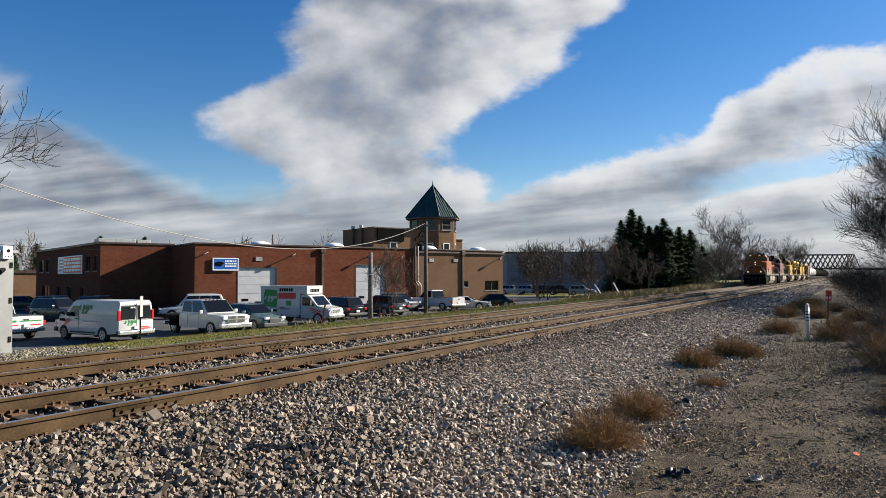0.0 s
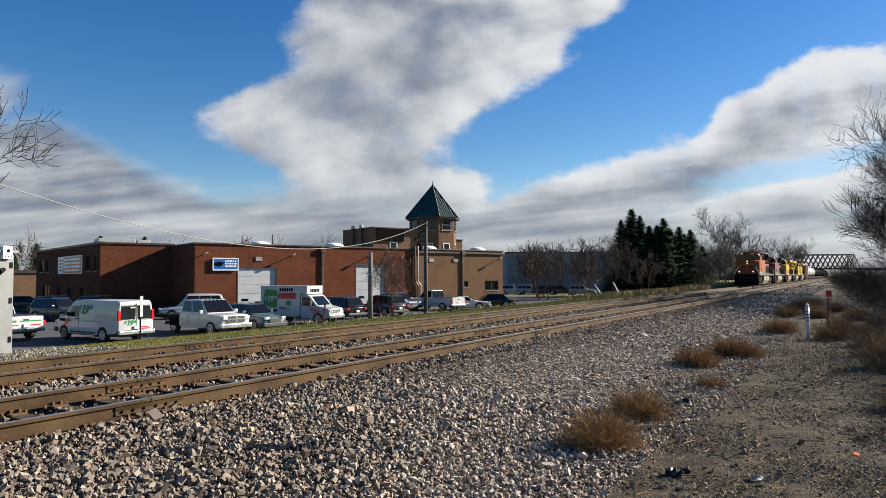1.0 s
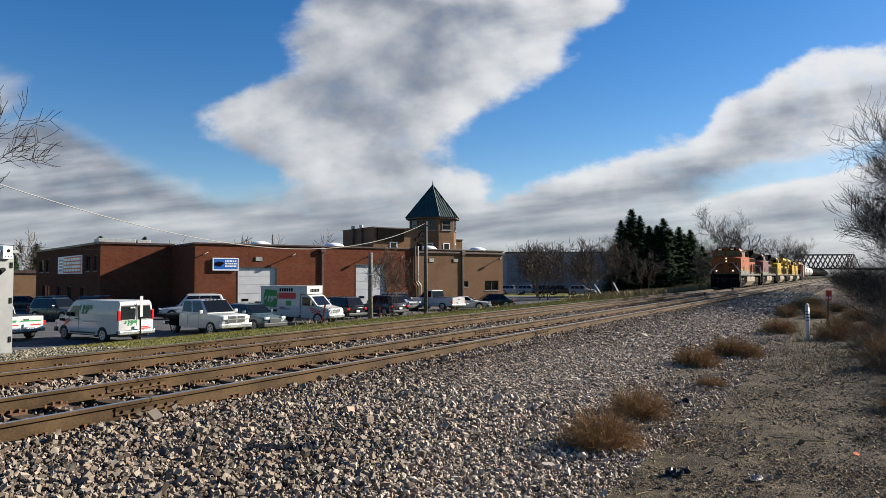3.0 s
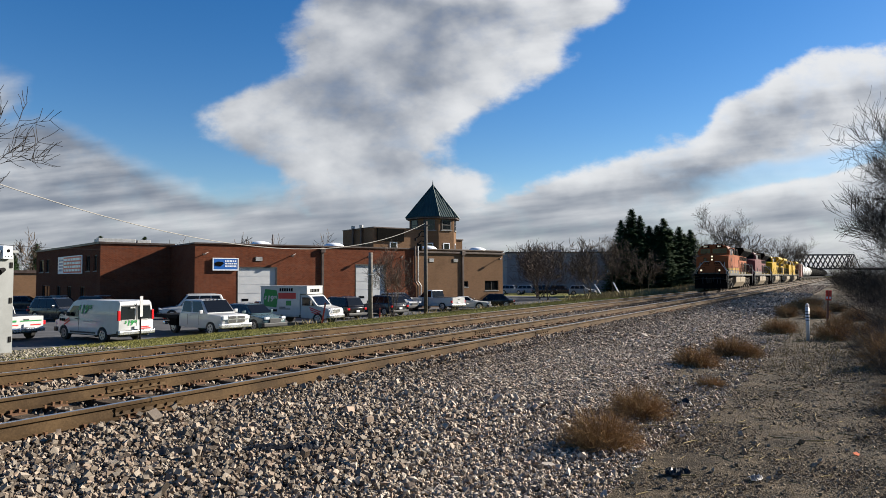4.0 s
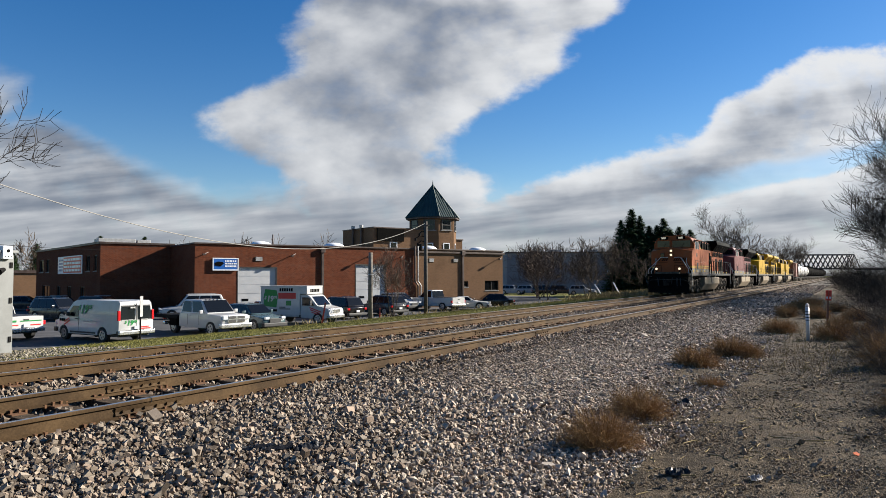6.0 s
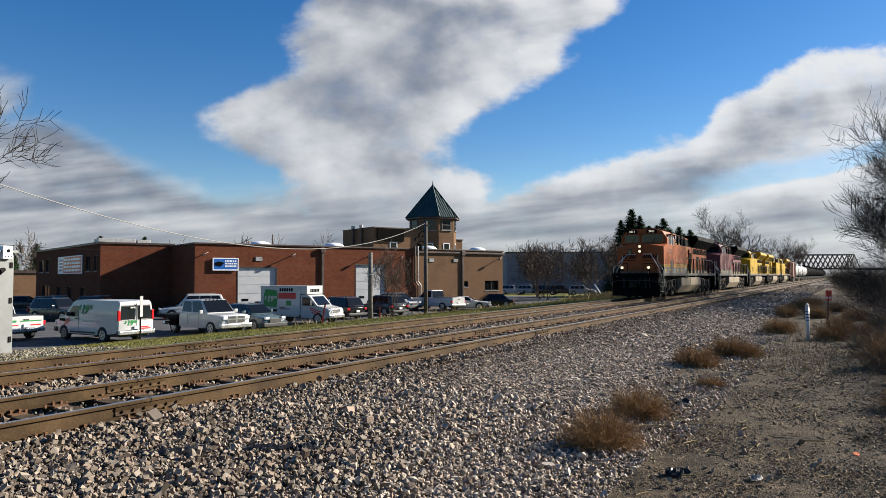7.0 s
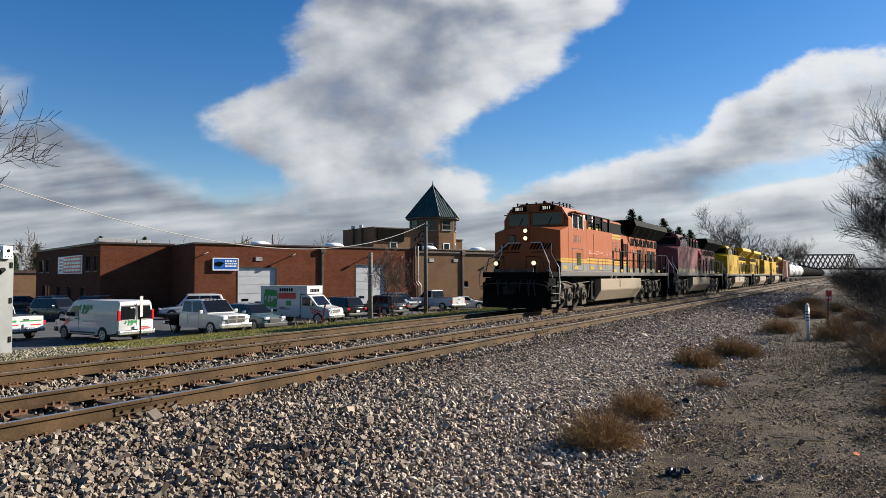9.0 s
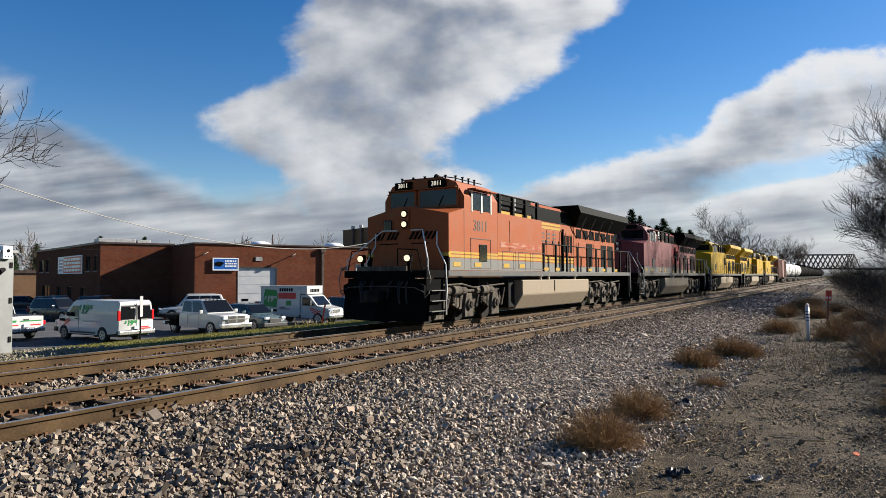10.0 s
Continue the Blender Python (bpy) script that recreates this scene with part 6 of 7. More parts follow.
def box_truck(x, y, h):
    th = place("box_truck", x, y, h, "white rental box truck with green and red panels", "truck")
    L, W = 5.6, 2.0
    fw, rw = L / 2 - 0.9, -L / 2 + 1.25
    prof = [(L / 2 - 0.03, 0.45), (L / 2, 0.8), (L / 2 - 0.1, 1.08), (L / 2 - 0.95, 1.25), (L / 2 - 1.55, 1.92), (L / 2 - 1.75, 2.02), (L / 2 - 2.3, 2.02), (L / 2 - 2.3, 0.45), (fw - 0.5, 0.42)] + arch(fw, 0.45, 0.4)[::-1] + [(fw + 0.5, 0.42)]
    part("cab", prism(prof, -W / 2 + 0.02, W / 2 - 0.02, "x", 0.04), M_WHITE, th)
    bx = part("cargo_box", box(-1.02, -L / 2, 0.62, 1.02, L / 2 - 2.32, 2.62, 0.03), M_WHITE, th, "white cargo box")
    part("overcab_attic", box(-1.02, L / 2 - 2.33, 2.06, 1.02, L / 2 - 1.75, 2.62, 0.03), M_WHITE, bx)
    part("box_edge", box(-1.03, -L / 2 - 0.01, 2.56, 1.03, L / 2 - 1.74, 2.64, 0.01), M_GREY, bx)
    part("chassis", box(-0.6, -L / 2, 0.4, 0.6, L / 2 - 0.5, 0.62), M_TRIM, th)
    pane(th, [(-0.8, L / 2 - 0.98, 1.3), (0.8, L / 2 - 0.98, 1.3), (0.74, L / 2 - 1.52, 1.9), (-0.74, L / 2 - 1.52, 1.9)], Vector((0, 0.75, 0.7)).normalized(), "windscreen")
    part("grille", box(-0.45, L / 2 - 0.06, 0.78, 0.45, L / 2 + 0.02, 1.03, 0.02), M_CHROME, th)
    for s in (-1, 1):
        pane(th, [(s * 0.98, L / 2 - 1.2, 1.28), (s * 0.98, L / 2 - 2.15, 1.28), (s * 0.98, L / 2 - 2.15, 1.85), (s * 0.98, L / 2 - 1.6, 1.85)], (s, 0, 0))
        part("headlight", box(s * 0.7 - 0.2, L / 2 - 0.1, 0.8, s * 0.7 + 0.2, L / 2 + 0.012, 1.02, 0.03), M_HEADLAMP, th)
        part("mirror", box(s * 1.2 - 0.09, L / 2 - 1.4, 1.3, s * 1.2 + 0.09, L / 2 - 1.3, 1.65, 0.02), M_TRIM, th)
        part("skirt", box(s * 0.99 - 0.02, rw + 0.6, 0.5, s * 0.99 + 0.02, L / 2 - 2.4, 0.64), M_GREY, th)
        for yy in (fw, rw):
            wheel(th, s * (W / 2 - 0.14), yy, 0.39, 0.26)
        fl = s * 1.022
        m = side_m(fl, -L / 2 + 1.6, 1.62, s)
        # green price patch, red band, plain brand shapes
        g = -0.75 if s > 0 else 0.75
        patch = prism([(-0.55, -0.5), (0.5, -0.6), (0.62, 0.2), (0.5, 0.62), (-0.45, 0.7), (-0.6, 0.1)], 0.0, 0.006, "z")
        patch.transform(m @ Matrix.Translation((g, 0.1, 0)))
        pp = part("green_patch", patch, M_GREEN, bx, "green price patch")
        price(th, m @ Matrix.Translation((g - 0.05, 0.1, 0.006)), 0.55, M_WHITE)
        bars(th, m, [(-0.1 - (0.9 if s < 0 else 0), 0.12, 1.45, 0.42)], M_RED)
        bars(th, m, [(0.0 - (0.9 if s < 0 else 0) + k * 0.19, 0.64, 0.14, 0.22) for k in range(6)], M_BLACK)
        bars(th, m, [(0.55 - (0.9 if s < 0 else 0), -0.35, 0.42, 0.34)], M_GREEN)
        bars(th, m, [(0.0 - (0.9 if s < 0 else 0), -0.5, 0.5, 0.06), (0.0 - (0.9 if s < 0 else 0), -0.62, 0.9, 0.06), (-0.8, -0.78, 0.6, 0.16)], M_BLACK)
        mm = side_m(s * 0.984, 1.75, 0.95, s)
        bars(th, mm @ Matrix.Rotation(radians(-18 * s), 4, "Z"), [(-0.55, 0.0, 1.0, 0.07), (-0.45, -0.12, 0.8, 0.07), (-0.3, -0.24, 0.6, 0.06)], M_RED)
    bars(th, Matrix.Translation((0, L / 2 - 1.744, 2.3)) @ Matrix.Rotation(radians(180), 4, "Z") @ Matrix.Rotation(radians(90), 4, "X"), [(-0.6 + k * 0.2, -0.1, 0.15, 0.22) for k in range(6)], M_BLACK)
    part("front_bumper", box(-0.98, L / 2 - 0.2, 0.42, 0.98, L / 2 + 0.1, 0.66, 0.05), M_CHROME, th)


P_BLACK = paint("car_black", (0.008, 0.008, 0.010), 0.2, 0.05, 0.35)
P_TEAL = paint("car_teal", (0.05, 0.085, 0.095), 0.25, 0.08, 0.35)
P_SILVER = paint("car_silver", (0.36, 0.37, 0.38), 0.3, 0.06, 0.35)
P_GREY = paint("car_grey", (0.03, 0.032, 0.037), 0.25, 0.06, 0.35)
cargo_van(-33.7, 20.9, -90)
pickup(-39.6, 18.4, -93, M_WHITE, "white rental pickup with a dark panel for its open bed")
bars(bpy.data.objects["pickup_truck"], rear_m(0, -2.93, 0), [(-0.8, 0.98, 0.3, 0.1), (-0.3, 1.0, 1.1, 0.05)], M_GREEN)
bars(bpy.data.objects["pickup_truck"], rear_m(0, -2.93, 0), [(-0.9, 0.8, 0.5, 0.05), (0.0, 0.78, 0.75, 0.06)], M_RED)
pickup(-32.2, 26.3, 97, M_WHITE, "white crew-cab work truck with a black flatbed", L=6.0, flatbed=True, tall=1.98)
passenger_car(-31.6, 29.4, 97, P_TEAL, "dark teal compact crossover with chrome grille", 4.3, 1.78, 1.6)
box_truck(-33.3, 35.5, 80)
passenger_car(-44.76, 35.29, -146, M_WHITE, "white luxury sport utility vehicle near the wall", 5.1, 1.95, 1.92)
passenger_car(-38.6, 37.2, 120, M_WHITE, "white sedan parked behind the work truck", 4.6, 1.8, 1.42, True)
passenger_car(-34.6, 40.9, -80, P_BLACK, "black sport utility vehicle with red tail lamps")
passenger_car(-34.3, 46.4, -76, P_GREY, "dark grey sport utility vehicle behind a bare shrub")
passenger_car(-37.6, 53.6, 104, P_SILVER, "silver sport utility vehicle beside the utility pole")
pickup(-34.6, 55.6, -80, M_WHITE, "white crew-cab pickup beside the workshop", tall=1.95)
passenger_car(-32.3, 57.9, 70, M_WHITE, "low white sports car by the grass", 4.4, 1.8, 1.3, True)
passenger_car(-32.2, 62.6, -130, P_BLACK, "black sedan at the corner of the workshop", 4.8, 1.85, 1.45, True)
for i, (x, y, h, c, lb) in enumerate(((-71.5, 36.0, 40, P_GREY, "grey sedan in the shade"), (-57.5, 31.8, 70, P_BLACK, "black sport utility vehicle in the wall's shade"),
                                      (-54.0, 33.5, 75, P_GREY, "grey sport utility vehicle in the wall's shade"), (-51.8, 28.6, 80, P_GREY, "dark crossover close to the brick wall"))):
    passenger_car(x, y, h, c, lb, sedan=i == 0, H=1.45 if i == 0 else 1.7)
for x, y, h, c, lb in ((-49.6, 112, 80, P_SILVER, "silver car in the far car park"), (-46.5, 112, 85, P_BLACK, "dark car in the far car park"), (-52.5, 111, 85, P_SILVER, "pale car in the far car park"),
                       (-43.5, 112.5, 80, P_GREY, "grey car in the far car park"), (-40.0, 113, 80, P_SILVER, "silver wagon in the far car park"), (-44.0, 79.0, 10, P_BLACK, "dark car behind the workshop")):
    passenger_car(x, y, h, c, lb)


# ---- trees and shrubs ----
def sweep(segs, sides):
    """Arrays for many tapered bars: segs (n, 8) of two points and two radii."""
    s = np.asarray(segs, float)
    p, q, r0, r1 = s[:, 0:3], s[:, 3:6], s[:, 6], s[:, 7]
    d = q - p
    d /= np.maximum(np.linalg.norm(d, axis=1, keepdims=True), 1e-6)
    ref = np.where(np.abs(d[:, 2:3]) > 0.9, np.array([[1.0, 0, 0]]), np.array([[0, 0, 1.0]]))
    a = np.cross(d, ref)
    a /= np.linalg.norm(a, axis=1, keepdims=True)
    b = np.cross(d, a)
    ang = np.arange(sides) * math.tau / sides
    ring = a[:, None] * np.cos(ang)[None, :, None] + b[:, None] * np.sin(ang)[None, :, None]
    v = np.concatenate([p[:, None] + ring * r0[:, None, None], q[:, None] + ring * r1[:, None, None]], 1)
    i = np.arange(sides)
    f = np.stack([i, (i + 1) % sides, sides + (i + 1) % sides, sides + i], 1)
    n = len(s)
    return v.reshape(-1, 3), (f[None] + (np.arange(n) * 2 * sides)[:, None, None]).reshape(-1, 4)


def grow(rng, p, d, length, r, level, out, droop=0.0, kids=(4, 7), steps=4, bend=0.22, shrink=0.58, lean=(0, 0, 0.12)):
    """One limb and its branches."""
    p, d = np.array(p, float), np.array(d, float)
    start_r = r
    pts = [p.copy()]
    for i in range(steps):
        d = d + rng.normal(0, bend, 3) * 0.6 + np.array(lean) - np.array((0, 0, droop))
        d /= np.linalg.norm(d)
        q = p + d * (length / steps)
        r2 = start_r * (1 - 0.72 * (i + 1) / steps)
        out.append((level, (*p, *q, r, r2)))
        p, r = q, r2
        pts.append(p.copy())
    if level <= 0:
        return
    for _ in range(rng.integers(*kids)):
        t = rng.uniform(0.3, 1.0) * steps
        k = min(int(t), steps - 1)
        o = pts[k] + (pts[k + 1] - pts[k]) * (t - k)
        side = rng.normal(0, 1, 3)
        side -= d * side.dot(d)
        side /= np.linalg.norm(side)
        nd = d * rng.uniform(0.45, 0.9) + side * rng.uniform(0.5, 0.95)
        nd[2] += 0.15
        grow(rng, o, nd / np.linalg.norm(nd), length * shrink * rng.uniform(0.75, 1.15), max(start_r * (1 - 0.72 * t / steps) * 0.62, 0.006), level - 1, out, droop, kids, steps, bend, shrink, lean)


M_TWIG = varied("twigs", (0.045, 0.034, 0.027), (0.125, 0.096, 0.075), 0.9, 3.0, bump=0.0)
M_TWIG_DARK = varied("dark_twigs", (0.011, 0.009, 0.008), (0.042, 0.034, 0.028), 0.9, 3.0, bump=0.0)
M_DRY = varied("dry_weed", (0.12, 0.068, 0.028), (0.34, 0.21, 0.095), 0.9, 5.0, bump=0.0)
M_STRAW = varied("straw", (0.14, 0.11, 0.05), (0.32, 0.25, 0.13), 0.9, 5.0, bump=0.0)
M_BLADE = varied("grass_blades", (0.085, 0.095, 0.02), (0.24, 0.21, 0.07), 0.85, 3.0, bump=0.0)
M_NEEDLE = varied("spruce_needles", (0.014, 0.034, 0.013), (0.052, 0.088, 0.034), 0.8, 2.0, bump=0.0)


def bare_tree(name, m, height, seed, label, levels=4, stems=1, spread=0.3, mat=None, group="bare trees", twig=1.0, lean=(0, 0, 0.12), kids=(4, 7), r=None):
    rng = np.random.default_rng(seed)
    out = []
    for k in range(stems):
        d = np.array((rng.normal(0, spread if stems > 1 else 0.05), rng.normal(0, spread if stems > 1 else 0.05), 1.0)) + np.array(lean)
        grow(rng, (rng.normal(0, 0.12) * (stems > 1), rng.normal(0, 0.12) * (stems > 1), -0.15), d / np.linalg.norm(d), height * 0.62, r or height * 0.016, levels, out, kids=kids, lean=(lean[0] * 0.2, lean[1] * 0.2, 0.10), shrink=0.6, steps=3, bend=0.26)
    th = thing(name, m, label, "tree" if "tree" in name else "shrub", group)
    thick = [s for lv, s in out if lv >= levels - 1]
    thin = [(*s[:6], max(s[6], 0.008) * twig, max(s[7], 0.006) * twig) for lv, s in out if lv < levels - 1]
    v, f = sweep(thick, 7)
    mesh_np("trunk", v, f, M_BARK, th, True)
    v, f = sweep(thin, 3)
    mesh_np("crown", v, f, mat or M_TWIG, th)
    return th


def shrub(name, m, h, width, stems, seed, label, mat, group, twig=0.006, sub=3, dome=False):
    """A thicket of thin arching stems."""
    rng = np.random.default_rng(seed)
    segs = []
    for _ in range(stems):
        a, rr = rng.uniform(0, math.tau), width * 0.55 * math.sqrt(rng.uniform(0, 1))
        p = np.array((rr * math.cos(a), rr * math.sin(a), -0.05))
        d = np.array((math.cos(a) * rng.uniform(0.1, 0.7), math.sin(a) * rng.uniform(0.1, 0.7), 1.0)) + rng.normal(0, 0.2, 3)
        d /= np.linalg.norm(d)
        ln = h * rng.uniform(0.55, 1.1)
        if dome:      # stems radiate from the root into a ball
            p = p * np.array((0.35, 0.35, 1.0))
            el = math.asin(rng.uniform(0.22, 1.0))
            d = np.array((math.cos(a) * math.cos(el) * 0.85, math.sin(a) * math.cos(el) * 0.85, math.sin(el) * 1.1))
            ln = h * rng.uniform(0.8, 1.15) * (1.08 - 0.12 * math.cos(el))
        r = twig * rng.uniform(0.8, 1.6)
        for i in range(4):
            d = d + rng.normal(0, 0.26 if dome else 0.30, 3) + np.array((0, 0, -0.03 * i))
            d /= np.linalg.norm(d)
            q = p + d * ln / 4
            segs.append((*p, *q, r, r * 0.75))
            for _k in range(sub if i else 0):
                e = d + rng.normal(0, 0.9 if dome else 0.7, 3)
                e /= np.linalg.norm(e)
                o = p + (q - p) * rng.uniform(0, 1)
                e2 = o + e * ln * rng.uniform(0.12, 0.3)
                segs.append((*o, *e2, r * 0.6, r * 0.35))
            p, r = q, r * 0.75
    v, f = sweep(segs, 3)
    th = thing(name, m, label, "shrub", group)
    mesh_np("branchwork", v, f, mat, th)
    return th


def spruce(m, h, rad, seed, label):
    rng = np.random.default_rng(seed)
    th = thing("spruce_tree", m, label, "tree", "spruces beside the tracks")
    part("trunk", tube([(0, 0, -0.2), (0, 0, h * 0.5), (0, 0, h * 0.98)], [0.26, 0.14, 0.02], 8), M_BARK, th)
    V, wood = [], []
    z = 0.5
    while z < h * 0.985:
        t = z / h
        reach = rad * (1 - t) ** 0.98 * rng.uniform(0.85, 1.1) + 0.15
        for k in range(rng.integers(17, 23)):
            a = rng.uniform(0, math.tau)
            L = reach * rng.uniform(0.65, 1.12)
            dz = -0.30 * L + 0.25 * L * t
            prev = np.array((0, 0, z))
            n = max(3, int(L * 4))
            for i in range(1, n + 1):
                s = i / n
                q = np.array((math.cos(a) * L * s, math.sin(a) * L * s, z + dz * s + 0.16 * L * s * s))
                wd = 0.62 * (1 - s * 0.55) * min(1.0, L)
                for _ in range(2):
                    o = q + rng.normal(0, 0.07, 3)
                    u = np.array((math.cos(a + rng.normal(0, 0.9)), math.sin(a + rng.normal(0, 0.9)), rng.normal(-0.25, 0.25)))
                    w = np.cross(u, (0, 0, 1)) * rng.uniform(0.12, 0.24)
                    V += [o - w, o + w, o + u * wd * rng.uniform(0.6, 1.2)]
                prev = q
        z += 0.17 + 0.16 * (1 - t)
    V = np.array(V)
    mesh_np("crown", V, np.arange(len(V)).reshape(-1, 3), M_NEEDLE, th)
    return th


def scatter(name, things, places, seed):
    """More of the same plants: (x, y, z, scale)."""
    rng = random.Random(seed)
    for i, (x, y, z, s) in enumerate(places):
        src = things[i % len(things)]
        copy_thing(src, pose(x, y, z, 0, 0, rng.uniform(0, 360)) @ Matrix.Diagonal((s, s, s * rng.uniform(0.9, 1.1), 1)))


gz = lambda x: float(ground_z(x))
# evergreens by the line
sp = spruce(pose(-30.3, 109.5, -1.8), 14.4, 5.9, 3, "tall dark green spruce")
sp2 = spruce(pose(-26.0, 113.0, -1.8), 12.9, 5.8, 8, "dark green spruce in a dense row")
scatter("spruce_tree", [sp2, sp], [(-27.9, 111.3, -1.8, 0.98), (-23.9, 115.0, -1.8, 0.86), (-22.6, 117.2, -1.8, 0.88), (-31.6, 108.0, -1.8, 0.82), (-25.2, 110.3, -1.7, 0.72), (-33.0, 112.0, -1.8, 0.62), (-21.2, 120.0, -1.7, 0.7), (-29.1, 110.3, -1.8, 0.85), (-26.9, 112.4, -1.8, 0.86), (-25.0, 113.6, -1.8, 0.82), (-23.3, 115.8, -1.8, 0.78)], 4)
sp3 = copy_thing(sp, pose(-150, 92, -1.8) @ Matrix.Diagonal((1.1, 1.1, 0.92, 1)))
for x, y, s in ((-170, 88, 0.92), (-139, 96, 1.0), (-185, 90, 0.8), (-200, 96, 0.9)):
    copy_thing(sp2, pose(x, y, -1.8, 0, 0, x) @ Matrix.Diagonal((s, s, s, 1)))

# tall bare trees
oak = bare_tree("bare_tree", pose(-28.3, 193.5, -1.5), 19.5, 11, "tall bare tree with a rounded crown", 4, twig=2.6, kids=(5, 8))
bare_tree("bare_tree", pose(-28.7, 8.7, -1.3), 10.0, 21, "bare roadside tree with spreading limbs", 4, twig=1.5, lean=(0.1, 0.2, 0.1), kids=(4, 7), mat=M_TWIG_DARK)
t1 = bare_tree("bare_tree", pose(7.0, 62.0, -0.2), 14.0, 5, "bare leaning tree above the brush", 4, 2, 0.10, twig=1.4, lean=(-0.03, -0.02, 0.1), kids=(5, 8), mat=M_TWIG_DARK)
t2 = bare_tree("bare_tree", pose(3.6, 50.0, -0.2), 7.5, 15, "slender bare tree in the thicket", 3, 4, 0.14, twig=1.3, kids=(5, 8), mat=M_TWIG_DARK, r=0.06)
scatter("bare_tree", [t2, t1], [(4.2, 44, -0.3, 0.9), (8.4, 84, -0.2, 1.1), (4.6, 66, -0.2, 1.2), (7.6, 74, -0.2, 1.2), (2.9, 58, -0.3, 0.95), (9.2, 88, -0.2, 1.25)], 6)

# unseen copies of these trees, added behind the camera to cut sky light
scatter("bare_tree", [t1, t2], [(6.5, -6, -0.2, 0.9), (5.0, -11, -0.2, 1.1), (8.0, -16, -0.2, 1.0), (4.0, -22, -0.2, 1.2), (7.5, -28, -0.2, 1.0), (1.0, -32, -0.3, 1.1), (-3.5, -36, -0.3, 1.0)], 16)

# thickets along the right of way
th1 = shrub("bramble_thicket", pose(2.4, 23.0, -0.42), 2.3, 2.2, 140, 31, "dense leafless grey-brown thicket", M_TWIG_DARK, "brush beside the tracks", 0.0055, 5)
th2 = shrub("bramble_thicket", pose(3.0, 28.0, -0.4), 3.0, 2.8, 150, 32, "dense leafless grey-brown thicket", M_TWIG_DARK, "brush beside the tracks", 0.0065, 5)
th3 = shrub("bramble_thicket", pose(2.4, 13.2, -0.4), 1.6, 1.9, 140, 33, "low tangled brown brush with dry stems", M_TWIG, "brush beside the tracks", 0.005, 5)
rr = random.Random(5)
pl = [(2.7, 34, -0.35, 0.75), (2.2, 40, -0.35, 0.85), (3.4, 24.5, -0.35, 0.8), (4.2, 32, -0.3, 0.95), (1.6, 46, -0.35, 0.85), (2.9, 50, -0.3, 0.95), (1.5, 54, -0.35, 0.9),
      (2.8, 61, -0.3, 1.05), (0.9, 66, -0.35, 0.9), (2.4, 75, -0.3, 1.2), (0.8, 80, -0.35, 1.0), (0.4, 97, -0.35, 1.1), (2.4, 93, -0.3, 1.4), (0.2, 118, -0.35, 1.3), (4.6, 40, -0.3, 1.1), (5.0, 58, -0.3, 1.4), (2.0, 36, -0.4, 0.65),
      (-0.2, 143, -0.3, 1.6), (-0.8, 173, -0.3, 1.8), (2.4, 140, -0.3, 1.9), (-1.4, 208, -0.3, 2.0), (5.2, 23, -0.3, 1.0), (6.0, 29, -0.3, 1.2),
      # unseen thickets, added behind and beside the camera to block low sky light
      (4.0, -3, -0.3, 1.0), (3.4, -7, -0.3, 1.1), (2.6, -12, -0.3, 1.2), (1.4, -17, -0.3, 1.2), (0.0, -21, -0.3, 1.3), (-2.0, -24, -0.3, 1.3), (5.5, 1.5, -0.3, 1.2)]
scatter("bramble_thicket", [th1, th2], pl, 8)
scatter("bramble_thicket", [th3], [(2.9, 15.6, -0.4, 1.0), (1.9, 18.6, -0.42, 0.8), (3.2, 11.0, -0.4, 0.9), (2.5, 9.0, -0.42, 0.6), (2.1, 7.4, -0.42, 0.42), (4.4, 13.8, -0.38, 1.1), (3.6, 8.6, -0.4, 0.8), (1.6, 26.0, -0.42, 0.75), (1.5, 30.0, -0.42, 0.9), (5.2, 16.0, -0.35, 1.2), (1.3, 21.5, -0.42, 0.62), (1.0, 14.6, -0.44, 0.62), (0.9, 18.0, -0.44, 0.7), (0.8, 9.6, -0.45, 0.4)], 9)

# tumbleweeds and dry clumps on the dirt
tw = shrub("dry_bush", pose(-2.37, 7.20, -0.47), 0.50, 0.42, 560, 41, "rusty brown dried weed bush on gravel", M_DRY, "dry bushes on the dirt", 0.0022, 6, dome=True)
tw2 = shrub("dry_bush", pose(-2.45, 9.10, -0.47), 0.46, 0.46, 520, 42, "rusty brown dried weed bush on gravel", M_DRY, "dry bushes on the dirt", 0.0024, 5, dome=True)
tw3 = shrub("dry_bush", pose(-2.75, 14.62, -0.48), 0.52, 0.5, 300, 43, "rusty brown dried weed bush on gravel", M_DRY, "dry bushes on the dirt", 0.005, 5, dome=True)
